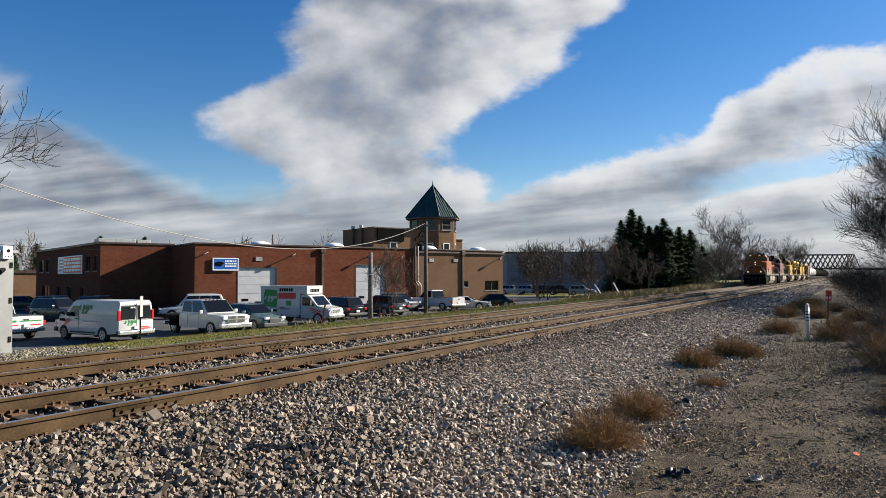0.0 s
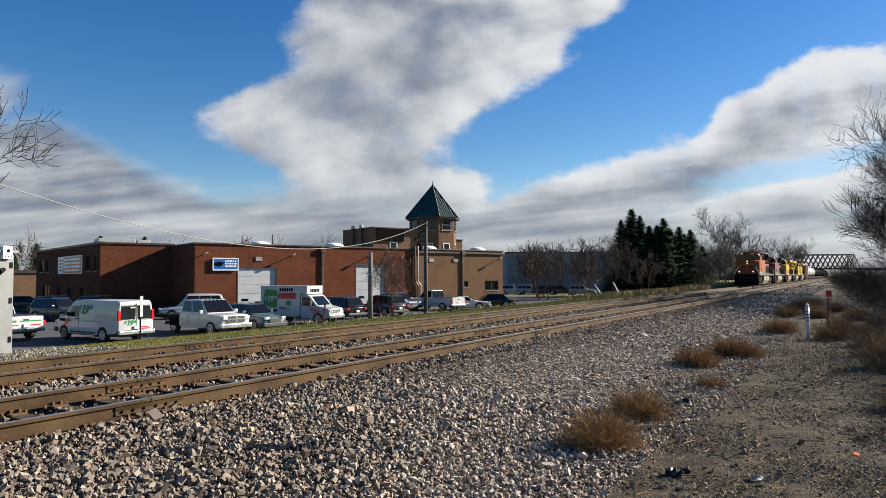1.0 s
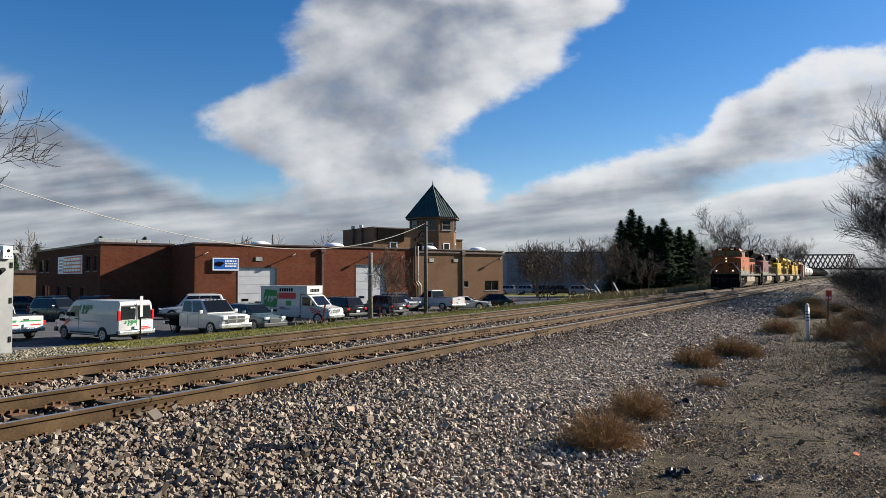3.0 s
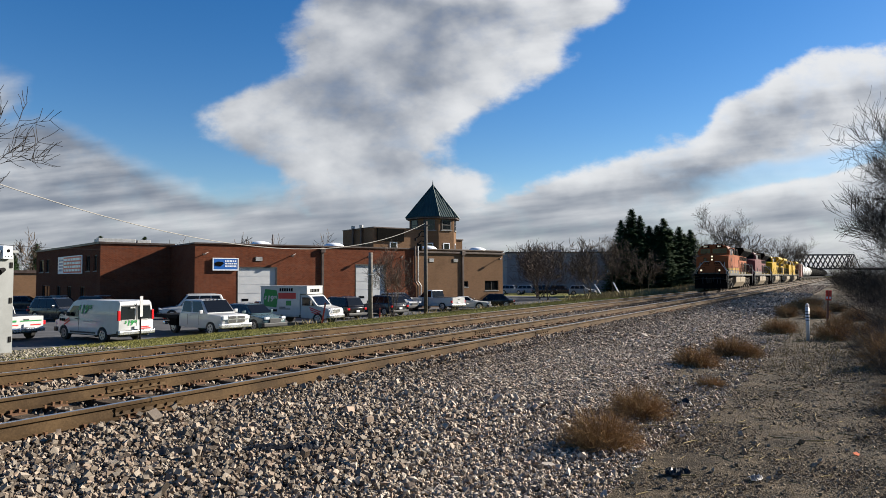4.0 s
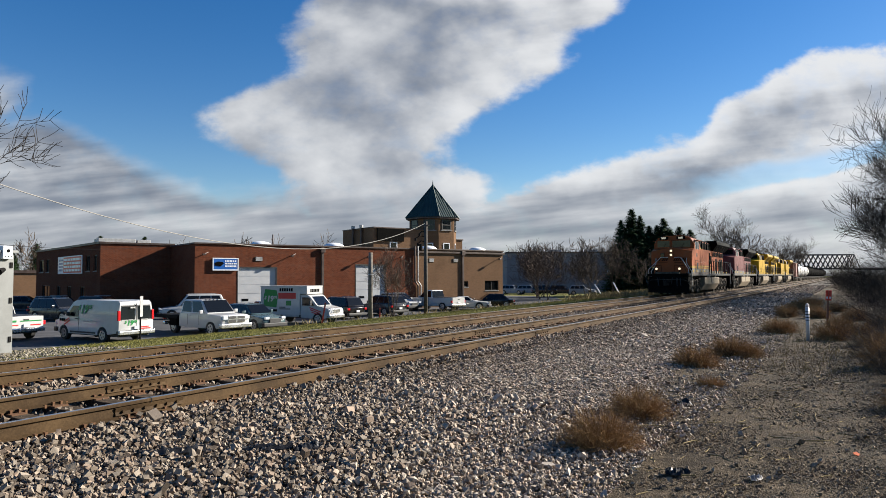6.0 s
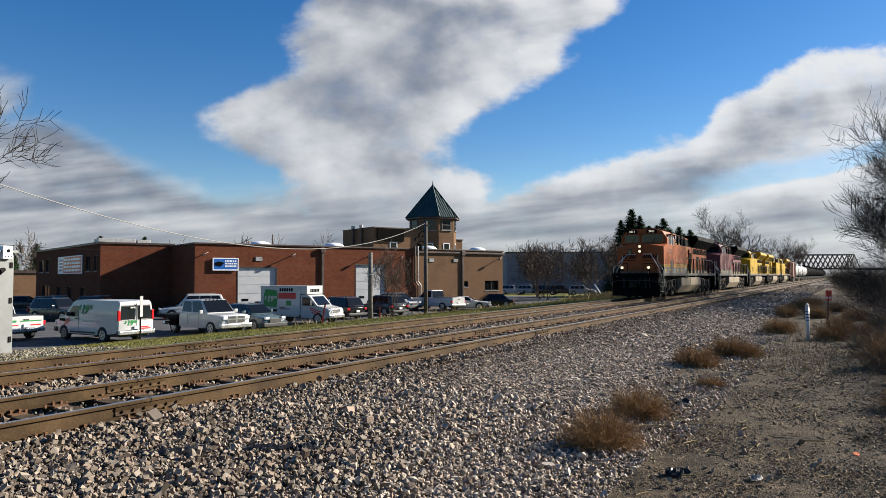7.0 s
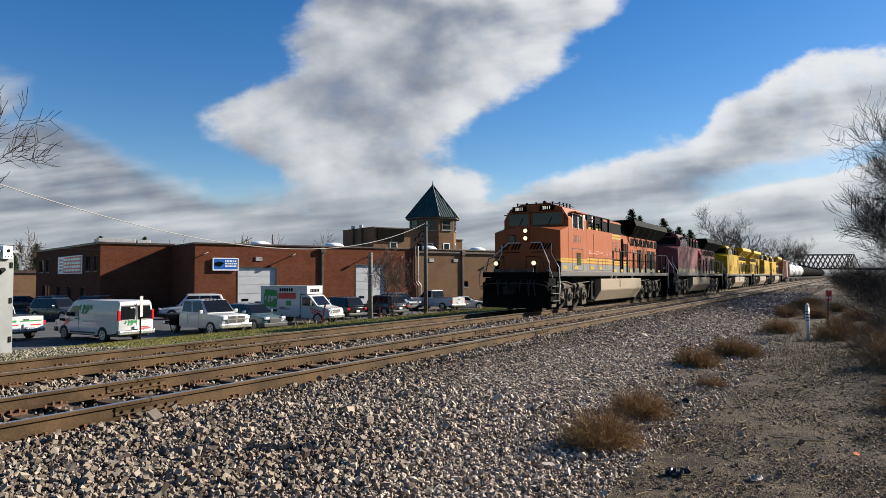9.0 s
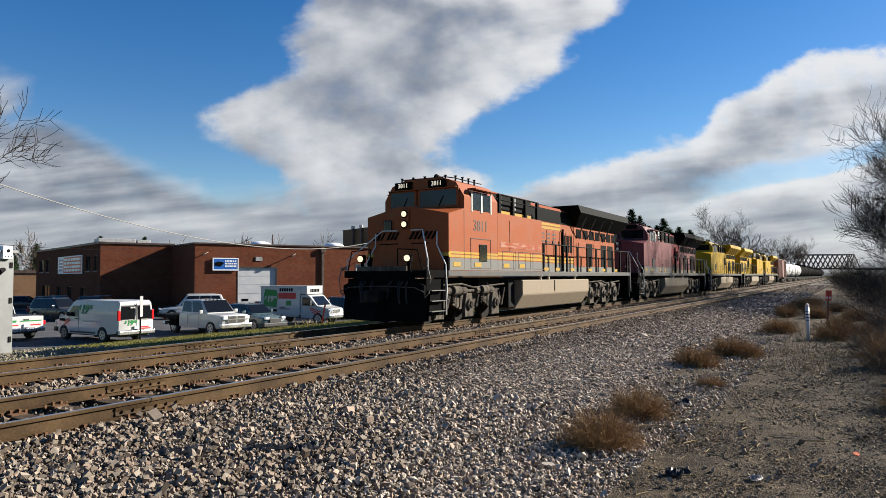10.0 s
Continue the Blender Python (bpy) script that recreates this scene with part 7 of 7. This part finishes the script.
scatter("dry_bush", [tw3], [(-2.43, 16.81, -0.47, 1.05), (-2.04, 16.79, -0.47, 0.80), (-1.96, 24.28, -0.46, 1.15), (-2.06, 12.21, -0.55, 0.55), (-0.42, 22.50, -0.46, 1.10), (-2.58, 35.84, -0.46, 1.20), (-2.03, 42.29, -0.46, 1.40), (-1.2, 33.5, -0.46, 1.12), (-2.4, 34.0, -0.46, 0.86),
        (-0.3, 27.5, -0.46, 0.99), (0.3, 24.6, -0.45, 0.92), (-1.6, 38.0, -0.46, 1.06), (-2.6, 43.0, -0.46, 0.92), (0.7, 20.6, -0.44, 0.73), (0.2, 32.0, -0.44, 1.12), (-0.6, 40.0, -0.44, 1.06), (-1.9, 48, -0.46, 1.12), (0.9, 27.5, -0.42, 0.99), (0.9, 13.6, -0.46, 0.79), (0.8, 16.6, -0.45, 0.92), (0.9, 18.6, -0.45, 0.99), (0.5, 20.8, -0.45, 0.86), (0.75, 11.2, -0.45, 0.92), (0.9, 16.0, -0.44, 1.58)], 12)

# scrub on the far side of the line
s1 = bare_tree("bare_shrub", pose(-27.2, 38.0, -1.45), 4.8, 51, "bare many-stemmed sapling by the wooden pole", 3, 5, 0.28, twig=1.0, group="bare shrubs", kids=(5, 8), r=0.03)
s2 = bare_tree("bare_shrub", pose(-34.6, 84.0, -1.8), 7.0, 52, "bare grey shrub at the edge of the car park", 3, 3, 0.3, twig=2.4, group="bare shrubs", kids=(5, 8), r=0.05)
s3 = bare_tree("bare_shrub", pose(-30.5, 90.0, -1.7), 7.5, 53, "bare grey shrub at the edge of the car park", 3, 4, 0.3, twig=2.4, group="bare shrubs", kids=(5, 8), r=0.05)
scatter("bare_shrub", [s2, s3], [(-37.5, 88, -1.8, 0.95), (-29.0, 95, -1.7, 1.05), (-33.5, 96, -1.8, 0.9), (-39.5, 92, -1.8, 1.0), (-41.5, 99, -1.8, 1.1), (-20.5, 112, -1.4, 0.8), (-19.8, 120, -1.3, 0.85), (-22.5, 128, -1.4, 1.0), (-19.5, 138, -1.2, 1.0), (-23, 145, -1.5, 1.2),
        (-20, 156, -1.2, 1.1), (-25, 165, -1.5, 1.4), (-20, 178, -1.2, 1.2), (-22, 205, -1.2, 1.4), (-20, 225, -1.2, 1.4), (-44.5, 104, -1.8, 1.15), (-25.5, 100, -1.6, 0.8)], 14)
scatter("bare_tree", [oak], [(-26, 235, -1.5, 0.75), (-38, 215, -1.5, 0.7), (-20, 290, -1, 0.85), (-19, 330, -1, 0.9), (-45, 175, -1.8, 0.6), (-52, 168, -1.8, 0.62)], 15)


def far_woods():
    """Leafless woods that close the view beyond the buildings, with unseen ones added behind."""
    rng = np.random.default_rng(77)
    base = []
    for k in range(4):
        out = []
        grow(rng, (0, 0, 0), (0, 0, 1), 7.0, 0.16, 3, out, kids=(4, 7), shrink=0.62, steps=3)
        base.append(sweep([(*s[:6], max(s[6], 0.05), max(s[7], 0.04)) for lv, s in out], 3))
    V, F, off = [], [], 0
    h = radians(HEAD)
    for i in range(115):
        az = rng.uniform(-0.72, 0.62)
        D = rng.uniform(170, 330) if az > -0.15 else rng.uniform(150, 300)
        x, y = D * math.sin(az - h), D * math.cos(az - h)
        if -19 < x < 0 or (x > -60 and y < 150):
            continue
        v, f = base[i % 4]
        a = rng.uniform(0, math.tau)
        R = np.array(((math.cos(a), -math.sin(a), 0), (math.sin(a), math.cos(a), 0), (0, 0, 1)))
        s = rng.uniform(0.75, 1.3) * (1.0 if az < -0.2 else 1.0)
        V.append(v @ R.T * s + np.array((x, y, -1.9)))
        F.append(f + off)
        off += len(v)
    for i in range(70):         # unseen woods added all round behind, to cut low sky light
        az = rng.uniform(0.9, math.tau - 1.2)
        D = rng.uniform(60, 160)
        x, y = D * math.sin(az - h), D * math.cos(az - h)
        if -19 < x < 0 or (x > 0 and y > 0):
            continue
        v, f = base[i % 4]
        V.append(v * rng.uniform(0.9, 1.4) + np.array((x, y, -1.9)))
        F.append(f + off)
        off += len(v)
    tagged(mesh_np("far_woods", np.concatenate(V), np.concatenate(F), M_TWIG), "leafless grey-brown woods in the distance, more added unseen behind", "trees", kind="stuff")


far_woods()


def blades(name, label, mat, zones, seed):
    """Grass: narrow bent blades over zones of (x0, x1, y0, y1, count, height, width)."""
    rng = np.random.default_rng(seed)
    V, F, off = [], [], 0
    for x0, x1, y0, y1, n, h, w in zones:
        x, y = rng.uniform(x0, x1, n), rng.uniform(y0, y1, n)
        z = ground_z(x) - 0.01
        a, hh = rng.uniform(0, math.tau, n), h * rng.uniform(0.5, 1.3, n)
        lean = rng.uniform(0.1, 0.7, n) * hh
        c, s = np.cos(a), np.sin(a)
        b0 = np.stack([x - s * w, y + c * w, z], 1)
        b1 = np.stack([x + s * w, y - c * w, z], 1)
        m0 = np.stack([x - s * w * 0.7 + c * lean * 0.35, y + c * w * 0.7 + s * lean * 0.35, z + hh * 0.6], 1)
        tp = np.stack([x + c * lean, y + s * lean, z + hh], 1)
        V.append(np.stack([b0, b1, tp, m0], 1).reshape(-1, 3))
        F.append(np.arange(n * 4).reshape(-1, 4) + off)
        off += n * 4
    return tagged(mesh_np(name, np.concatenate(V), np.concatenate(F), mat), label, "grass", kind="stuff")


blades("grass_verge", "short green and straw-coloured verge grass", M_BLADE, [(-29.5, -16.5, 8, 50, 45000, 0.07, 0.010), (-30.5, -16, 50, 110, 16000, 0.12, 0.02)], 61)
blades("tall_weeds", "tall straw-coloured weeds along the far track", M_STRAW, [(-30.0, -28.5, 30, 80, 700, 0.35, 0.008), (-24, -16.5, 62, 120, 6000, 0.6, 0.012), (-19.5, -15.2, 90, 210, 9000, 0.8, 0.018)], 62)
blades("dirt_grass", "sparse dry grass on the gravelly dirt", M_STRAW, [(-1.6, 2.6, 3.5, 14, 900, 0.07, 0.0022), (-2.2, 2.4, 14, 30, 1800, 0.14, 0.004), (0.8, 3.0, 5.5, 12, 1400, 0.28, 0.003)], 63)


def twigs_on_dirt():
    rng = np.random.default_rng(91)
    segs = []
    for _ in range(420):
        x, y = rng.uniform(-2.0, 1.9), 4.5 + 18 * rng.uniform(0, 1) ** 1.4
        a, L, r = rng.uniform(0, math.tau), rng.uniform(0.06, 0.40), rng.uniform(0.0025, 0.007)
        p = np.array((x, y, gz(x) + 0.03))
        for i in range(3):
            q = p + np.array((math.cos(a), math.sin(a), rng.normal(0.0, 0.08))) * L / 3
            segs.append((*p, *q, r, r * 0.8))
            p, a = q, a + rng.normal(0, 0.4)
    v, f = sweep(segs, 4)
    tagged(mesh_np("fallen_twigs", v, f, M_STRAW), "pale fallen twigs on the dirt", "twigs", kind="stuff")


twigs_on_dirt()


# ---- poles, wires, markers, cabinet ----
M_POLE = surface("weathered_pole", (0.10, 0.085, 0.07), (0.20, 0.175, 0.15), 5.0, 0.9, 0, 0.5)
M_POLE_DARK = surface("dark_pole", (0.045, 0.037, 0.032), (0.10, 0.085, 0.07), 5.0, 0.9, 0, 0.5)
M_CABINET = surface("cabinet_grey", (0.125, 0.13, 0.125), (0.16, 0.165, 0.16), 2.0, 0.5, 0.0)
M_POST_RED = paint("marker_red", (0.42, 0.05, 0.03), 0.5, 0.15, 0.0)
M_RUST_POST = surface("rust_post", (0.16, 0.07, 0.04), (0.26, 0.12, 0.07), 6.0, 0.85)
M_CABLE = surface("pale_cable", (0.16, 0.15, 0.135), (0.24, 0.225, 0.205), 2.0, 0.6)
M_REFLECT = paint("reflector_white", (0.8, 0.8, 0.8), 0.3, 0.03, 0.5)
M_NAVY = surface("bridge_steel", (0.004, 0.006, 0.012), (0.010, 0.012, 0.02), 0.3, 0.6, 0.2)
M_CONCRETE = surface("concrete", (0.24, 0.23, 0.21), (0.36, 0.35, 0.33), 0.6, 0.9)

wp = thing("wooden_pole", pose(-27.3, 35.6, 0), "short weathered grey wooden pole", "pole", "poles")
part("shaft", tube([(0, 0, -1.7), (0, 0, 1.0), (0.02, 0, 3.06)], [0.17, 0.15, 0.13], 12), M_POLE, wp, smooth=True)
part("strap", disc((0, 0, 1.6), 0.165, 0.08, "z", 12), M_GREY, wp)

up = thing("utility_pole", pose(-31.4, 48.8, 0), "dark utility pole with brackets and insulators", "pole", "poles")
part("shaft", tube([(0, 0, -2.0), (0, 0, 2.0), (0.03, 0, 6.25)], [0.19, 0.17, 0.14], 12), M_POLE_DARK, up, smooth=True)
for z, dx in ((4.9, -0.55), (4.45, -0.4), (5.3, -0.3)):
    b = part("bracket", tube([(0, 0, z), (dx, -0.1, z + 0.12), (dx * 1.7, -0.15, z - 0.12)], 0.05, 6), M_STEEL_DARK, up)
    part("insulator", disc((dx * 1.7, -0.15, z - 0.2), 0.11, 0.22, "z", 10), M_STEEL_DARK, b)
part("transformer", disc((-0.45, -0.1, 4.0), 0.16, 0.55, "z", 12), M_STEEL_DARK, up)
part("crossbar", box(-0.5, -0.05, 5.85, 0.35, 0.05, 5.95, 0.01), M_POLE_DARK, up)


def wire(a, b, sag, r, label, mat):
    a, b = Vector(a), Vector(b)
    pts = []
    for i in range(25):
        t = i / 24
        p = a.lerp(b, t)
        p.z -= sag * 4 * t * (1 - t)
        pts.append(p)
    o = part("overhead_cable", tube(pts, r, 5), mat, None)
    tagged(o, label, "cable", "overhead cables")


wire((-31.4, 48.8, 6.1), (-24.5, 9.2, 5.2), 2.55, 0.020, "pale sagging service cable", M_CABLE)
wire((-48.5, 36.5, 4.3), (-34.5, 10.5, 3.6), 0.7, 0.012, "thin dark drop wire", M_STEEL_DARK)

cab = thing("signal_cabinet", pose(-20.45, 9.36, -0.78, 0, 0, 14), "pale grey steel signal cabinet on a gravel pad", "cabinet")
part("body", box(-1.6, -2.4, 0.0, 0.2, 0.55, 2.92, 0.015), M_CABINET, cab)
part("roof", box(-1.68, -2.48, 2.92, 0.28, 0.63, 3.0, 0.015), M_CABINET, cab)
part("base", box(-1.65, -2.45, -0.4, 0.25, 0.6, 0.0, 0.02), M_CONCRETE, cab)
vb = part("vent_box", box(-0.02, 0.1, 2.75, 0.34, 0.4, 3.12, 0.03), M_SIGN_WHITE, cab, "white vent box")
part("vent_hole", disc((0.345, 0.25, 2.98), 0.05, 0.02, "x", 10), M_BLACK, vb)
for k in range(3):
    part("vent_bolt", disc((0.345, 0.16 + 0.09 * k, 2.82), 0.015, 0.02, "x", 6), M_BLACK, vb)
lampd = part("cabinet_lamp", tube([(0.2, 0.2, 2.45), (0.36, 0.1, 2.45), (0.42, -0.1, 2.38)], [0.03, 0.06, 0.10], 10), M_STEEL_DARK, cab)
for z in (0.4, 1.5, 2.5):
    part("hinge", box(0.2, 0.42, z, 0.225, 0.5, z + 0.16), M_STEEL_DARK, cab)
part("door_seam", box(0.198, -0.6, 0.1, 0.204, -0.585, 2.8), M_STEEL_DARK, cab)
padz = lambda x, y: ground_z(x) + 0.03
stones("gravel_pad", "pale pea gravel pad beside the cabinet", [(-22.5, -17.2, 6.0, 11.6, 4000, 0.05, padz)], varied("pale_gravel", (0.10, 0.088, 0.068), (0.30, 0.265, 0.21), 0.9, 12.0), 71)

sp_ = thing("road_sign", pose(-28.7, 19.65, gz(-28.7), 0, 0, 128), "blank back of a white sign on a dark post", "sign")
part("post", box(-0.03, -0.03, -0.1, 0.03, 0.03, 2.15), M_STEEL_DARK, sp_)
part("panel", box(-0.2, -0.05, 1.15, 0.2, -0.034, 2.12, 0.005), M_GREY, sp_, "plain white sign panel")

for x, y, hh, tl in ((-28.1, 31.7, 1.35, 10), (-27.5, 36.9, 0.7, 2)):
    mk = thing("marker_post", pose(x, y, gz(x), 0, tl, 40), "leaning red flexible marker post in grass", "marker post", "red marker posts")
    part("post", box(-0.05, -0.015, -0.1, 0.05, 0.015, hh, 0.006), M_POST_RED, mk)
    part("band", box(-0.052, -0.018, hh - 0.2, 0.052, 0.018, hh - 0.1), M_RUST_POST, mk)

bl = thing("pipe_marker", pose(-1.04, 21.84, -0.47, 0, 0, 30), "white pipeline marker post with a domed cap", "marker post")
part("post", tube([(0, 0, -0.1), (0, 0, 1.0)], 0.05, 12), M_WHITE, bl, smooth=True)
part("cap", tube([(0, 0, 1.0), (0, 0, 1.05), (0, 0, 1.1)], [0.055, 0.05, 0.015], 12), paint("cap_pale", (0.62, 0.52, 0.45), 0.4, 0.1, 0.1), bl, smooth=True)
for z in (0.62, 0.70, 0.78, 0.86):
    part("print_bar", disc((0, 0, z), 0.052, 0.022, "z", 12), M_STEEL_DARK, bl)

rm = thing("reflector_marker", pose(-0.74, 29.4, -0.46, 0, 3, 28), "red reflector board on a rusty steel post", "marker post")
part("post", box(-0.035, -0.02, -0.1, 0.035, 0.02, 1.02), M_RUST_POST, rm)
bd = part("board", box(-0.11, -0.04, 0.94, 0.11, -0.021, 1.32, 0.01), paint("board_red", (0.62, 0.05, 0.03), 0.4, 0.05, 0.3), rm, "two-part red board")
for s in (-1, 1):
    part("reflector", box(s * 0.058 - 0.03, -0.048, 1.0, s * 0.058 + 0.03, -0.041, 1.08), M_REFLECT, bd)
part("board_gap", box(-0.012, -0.05, 1.1, 0.012, -0.041, 1.32), M_RUST_POST, bd)

for x, y, tl in ((-22.3, 69.5, -32), (-21.0, 71.5, -28)):
    lp = thing("leaning_pipe", pose(x, y, gz(x), 0, tl, 30), "leaning white guard pipe in the weeds", "pipe", "guard pipes")
    part("pipe", tube([(0, 0, -0.2), (0, 0, 1.75)], 0.07, 10), M_SIGN_WHITE, lp, smooth=True)

# ---- distant buildings ----
M_PANEL = surface("blue_grey_panel", (0.15, 0.15, 0.165), (0.20, 0.20, 0.215), 0.3, 0.8)
wh = thing("warehouse", pose(-58.5, 121.0, 0, 0, 0, 31), "long blue-grey flat-roofed warehouse", "building")
part("wall", box(0, 0, -1.9, 34, 24, 6.1), M_PANEL, wh)
part("parapet", box(-0.2, -0.2, 6.1, 34.2, 24.2, 6.35, 0.02), M_COPING, wh)
for k in range(17):
    part("panel_rib", box(k * 2.0 + 0.9, -0.06, -1.9, k * 2.0 + 1.0, 0.0, 6.1), M_PANEL, wh)
part("dock_door", box(20, -0.08, -1.9, 24, -0.002, 2.4), surface("dock_white", (0.4, 0.42, 0.46), (0.5, 0.5, 0.54), 1, 0.6), wh, "pale loading door")
for x, w in ((9.0, 2.6), (17.5, 1.6), (22.5, 0.8)):
    part("rooftop_unit", box(x, 4, 6.1, x + w, 6, 6.9, 0.03), M_GREY, wh)
tb = thing("tan_brick_block", pose(-98, 45, 0, 0, 0, 72), "low tan brick building with a flat roof", "building")
part("wall", box(-14, 0, -1.9, 14, 12, 2.1), M_BRICK_TAN, tb)
part("coping", box(-14.2, -0.2, 2.1, 14.2, 12.2, 2.5, 0.02), M_COPING, tb)


def truss_bridge():
    th = thing("truss_bridge", pose(-32.5, 541.0, 0, 0, 0, 30), "dark riveted lattice truss bridge over the tracks", "bridge")
    L, z0, z1, e = 46.0, 6.2, 16.2, 4.2
    for y in (0.0, 6.0):
        t = part("bottom_chord", box(0, y - 0.3, z0 - 0.5, L, y + 0.3, z0 + 0.5), M_NAVY, th)
        part("top_chord", box(e, y - 0.3, z1 - 0.4, L - e, y + 0.3, z1 + 0.4), M_NAVY, t)
        for a, b in (((0, y, z0), (e, y, z1)), ((L, y, z0), (L - e, y, z1))):
            part("end_post", tube([a, b], 0.4, 4), M_NAVY, t)
        n, w = 11, L - 2 * e
        for k in range(n + 1):
            x = e + w * k / n
            for dx in (w / n * 1.6, -w / n * 1.6):
                x2 = x + dx
                zt = z1
                if x2 < e * 0.2 or x2 > L - e * 0.2:
                    continue
                part("diagonal", tube([(x, y, z0), (min(max(x2, e), L - e), y, zt)], 0.44, 4), M_NAVY, t)
    for k in range(10):
        part("cross_beam", box(k * L / 9 - 0.2, 0, z0 - 0.4, k * L / 9 + 0.2, 6, z0 + 0.1), M_NAVY, th)
    part("deck", box(0, 0.3, z0 + 0.1, L, 5.7, z0 + 0.4), M_NAVY, th)
    part("side_girder", box(L, -0.2, z0 - 1.0, L + 40, 6.2, z0 + 0.6), M_NAVY, th)
    for x in (-2.5, L + 0.5):
        part("pier", box(x, -0.5, -2, x + 2.2, 6.5, z0 - 0.52), M_CONCRETE, th)
    bm = prism([(-2.0, 5.6), (-40, 5.6), (-60, -2), (-2.0, -2)], 0, 6, "y")
    part("embankment", bm, M_BARK, th)


truss_bridge()

# ---- litter and debris ----
M_PLASTIC = surface("black_plastic", (0.010, 0.010, 0.011), (0.025, 0.025, 0.027), 8.0, 0.4)


def crumple(name, x, y, z, w, d, h, seed, label, mat, rz=0):
    rng = np.random.default_rng(seed)
    bm = bmesh.new()
    n, k = 12, 5
    g = [[bm.verts.new(((i / (n - 1) - 0.5) * w, (j / (k - 1) - 0.5) * d * (0.5 + 0.5 * math.sin(math.pi * (i + 1) / (n + 1))), h * (0.35 + 0.9 * rng.random()) * math.sin(math.pi * (j + 0.4) / k))) for j in range(k)] for i in range(n)]
    for i in range(n - 1):
        for j in range(k - 1):
            bm.faces.new((g[i][j], g[i + 1][j], g[i + 1][j + 1], g[i][j + 1]))
    bmesh.ops.solidify(bm, geom=list(bm.faces), thickness=0.008)
    o = part(name, bm, mat)
    o.matrix_world = pose(x, y, z, 0, 0, rz)
    tagged(o, label, "debris", "litter")


for x, y, w, s, rz in ((-5.6, 4.2, 0.6, 1, 52), (-5.0, 4.85, 0.5, 2, 40), (-4.72, 5.1, 0.3, 4, 70)):
    crumple("torn_sheet", x, y, float(bed_top(x, y)) + 0.02, w, 0.2, 0.05, s, "torn black plastic sheet among the stones", M_PLASTIC, rz)
crumple("broken_part", -1.42, 6.55, -0.43, 0.22, 0.14, 0.06, 6, "broken black plastic car part on dirt", M_PLASTIC, 20)
crumple("broken_part", -0.78, 6.75, -0.43, 0.16, 0.1, 0.04, 7, "crushed grey can on dirt", M_GREY, 60)
crumple("dark_clump", -2.1, 10.2, -0.47, 0.25, 0.2, 0.10, 8, "dark crumpled clump behind a dry bush", M_PLASTIC, 60)
st_ = part("white_stick", tube([(-0.06, 0, 0.02), (0.06, 0.01, 0.025)], 0.006, 6), M_STRAW)
st_.matrix_world = pose(-1.3, 6.5, -0.43, 0, 0, 10)
tagged(st_, "pale broken stick on the dirt", "debris", "litter")
lf = prism([(-0.03, 0), (0, 0.035), (0.035, 0.01), (0.02, -0.03), (-0.015, -0.025)], 0.0, 0.006, "z")
o = part("fallen_leaf", lf, paint("orange_leaf", (0.75, 0.16, 0.05), 0.6, 0.02, 0.0))
o.matrix_world = pose(0.02, 8.15, -0.41, 20, 10, 0)
tagged(o, "bright orange fallen leaf on dirt", "leaf", "litter")
o = part("flat_stone", prism([(-0.07, -0.03), (0.0, -0.05), (0.08, 0.0), (0.03, 0.05), (-0.06, 0.03)], 0.0, 0.02, "z", 0.006), surface("pale_stone", (0.26, 0.22, 0.18), (0.34, 0.29, 0.245), 6.0, 0.9))
o.matrix_world = pose(-2.55, 6.15, -0.41, 8, 5, 30)
tagged(o, "flat pale stone at the ballast's edge", "stone")


# ---- what moves ----
def motions():
    rows = [0.0, 0.04, 0.12] + [0.5 * i for i in range(1, 20)] + [9.88, 9.96, 10.0]
    for car, off in TRAIN:
        walk(car, [(t, pose(TRACK_B, 17.13 + 9.07 * (10.0 - t) + off, 0, 0, 0, car["turned"])) for t in rows])
    turn = 9.07 / 0.53
    for axle, y, z, s in AXLES:
        walk(axle, [(t, Matrix.Translation((0, y, z)) @ Matrix.Rotation(s * turn * t, 4, "X")) for t in [k * 0.08 for k in range(125)] + [10.0]])
    walk(CLOUDS, [(t, pose(-0.5 * t * math.sin(radians(HEAD)) * 2, 0.5 * t * 2 * math.cos(radians(HEAD)), EYE[2], 0, 0, HEAD)) for t in (0.0, 5.0, 10.0)])


motions()
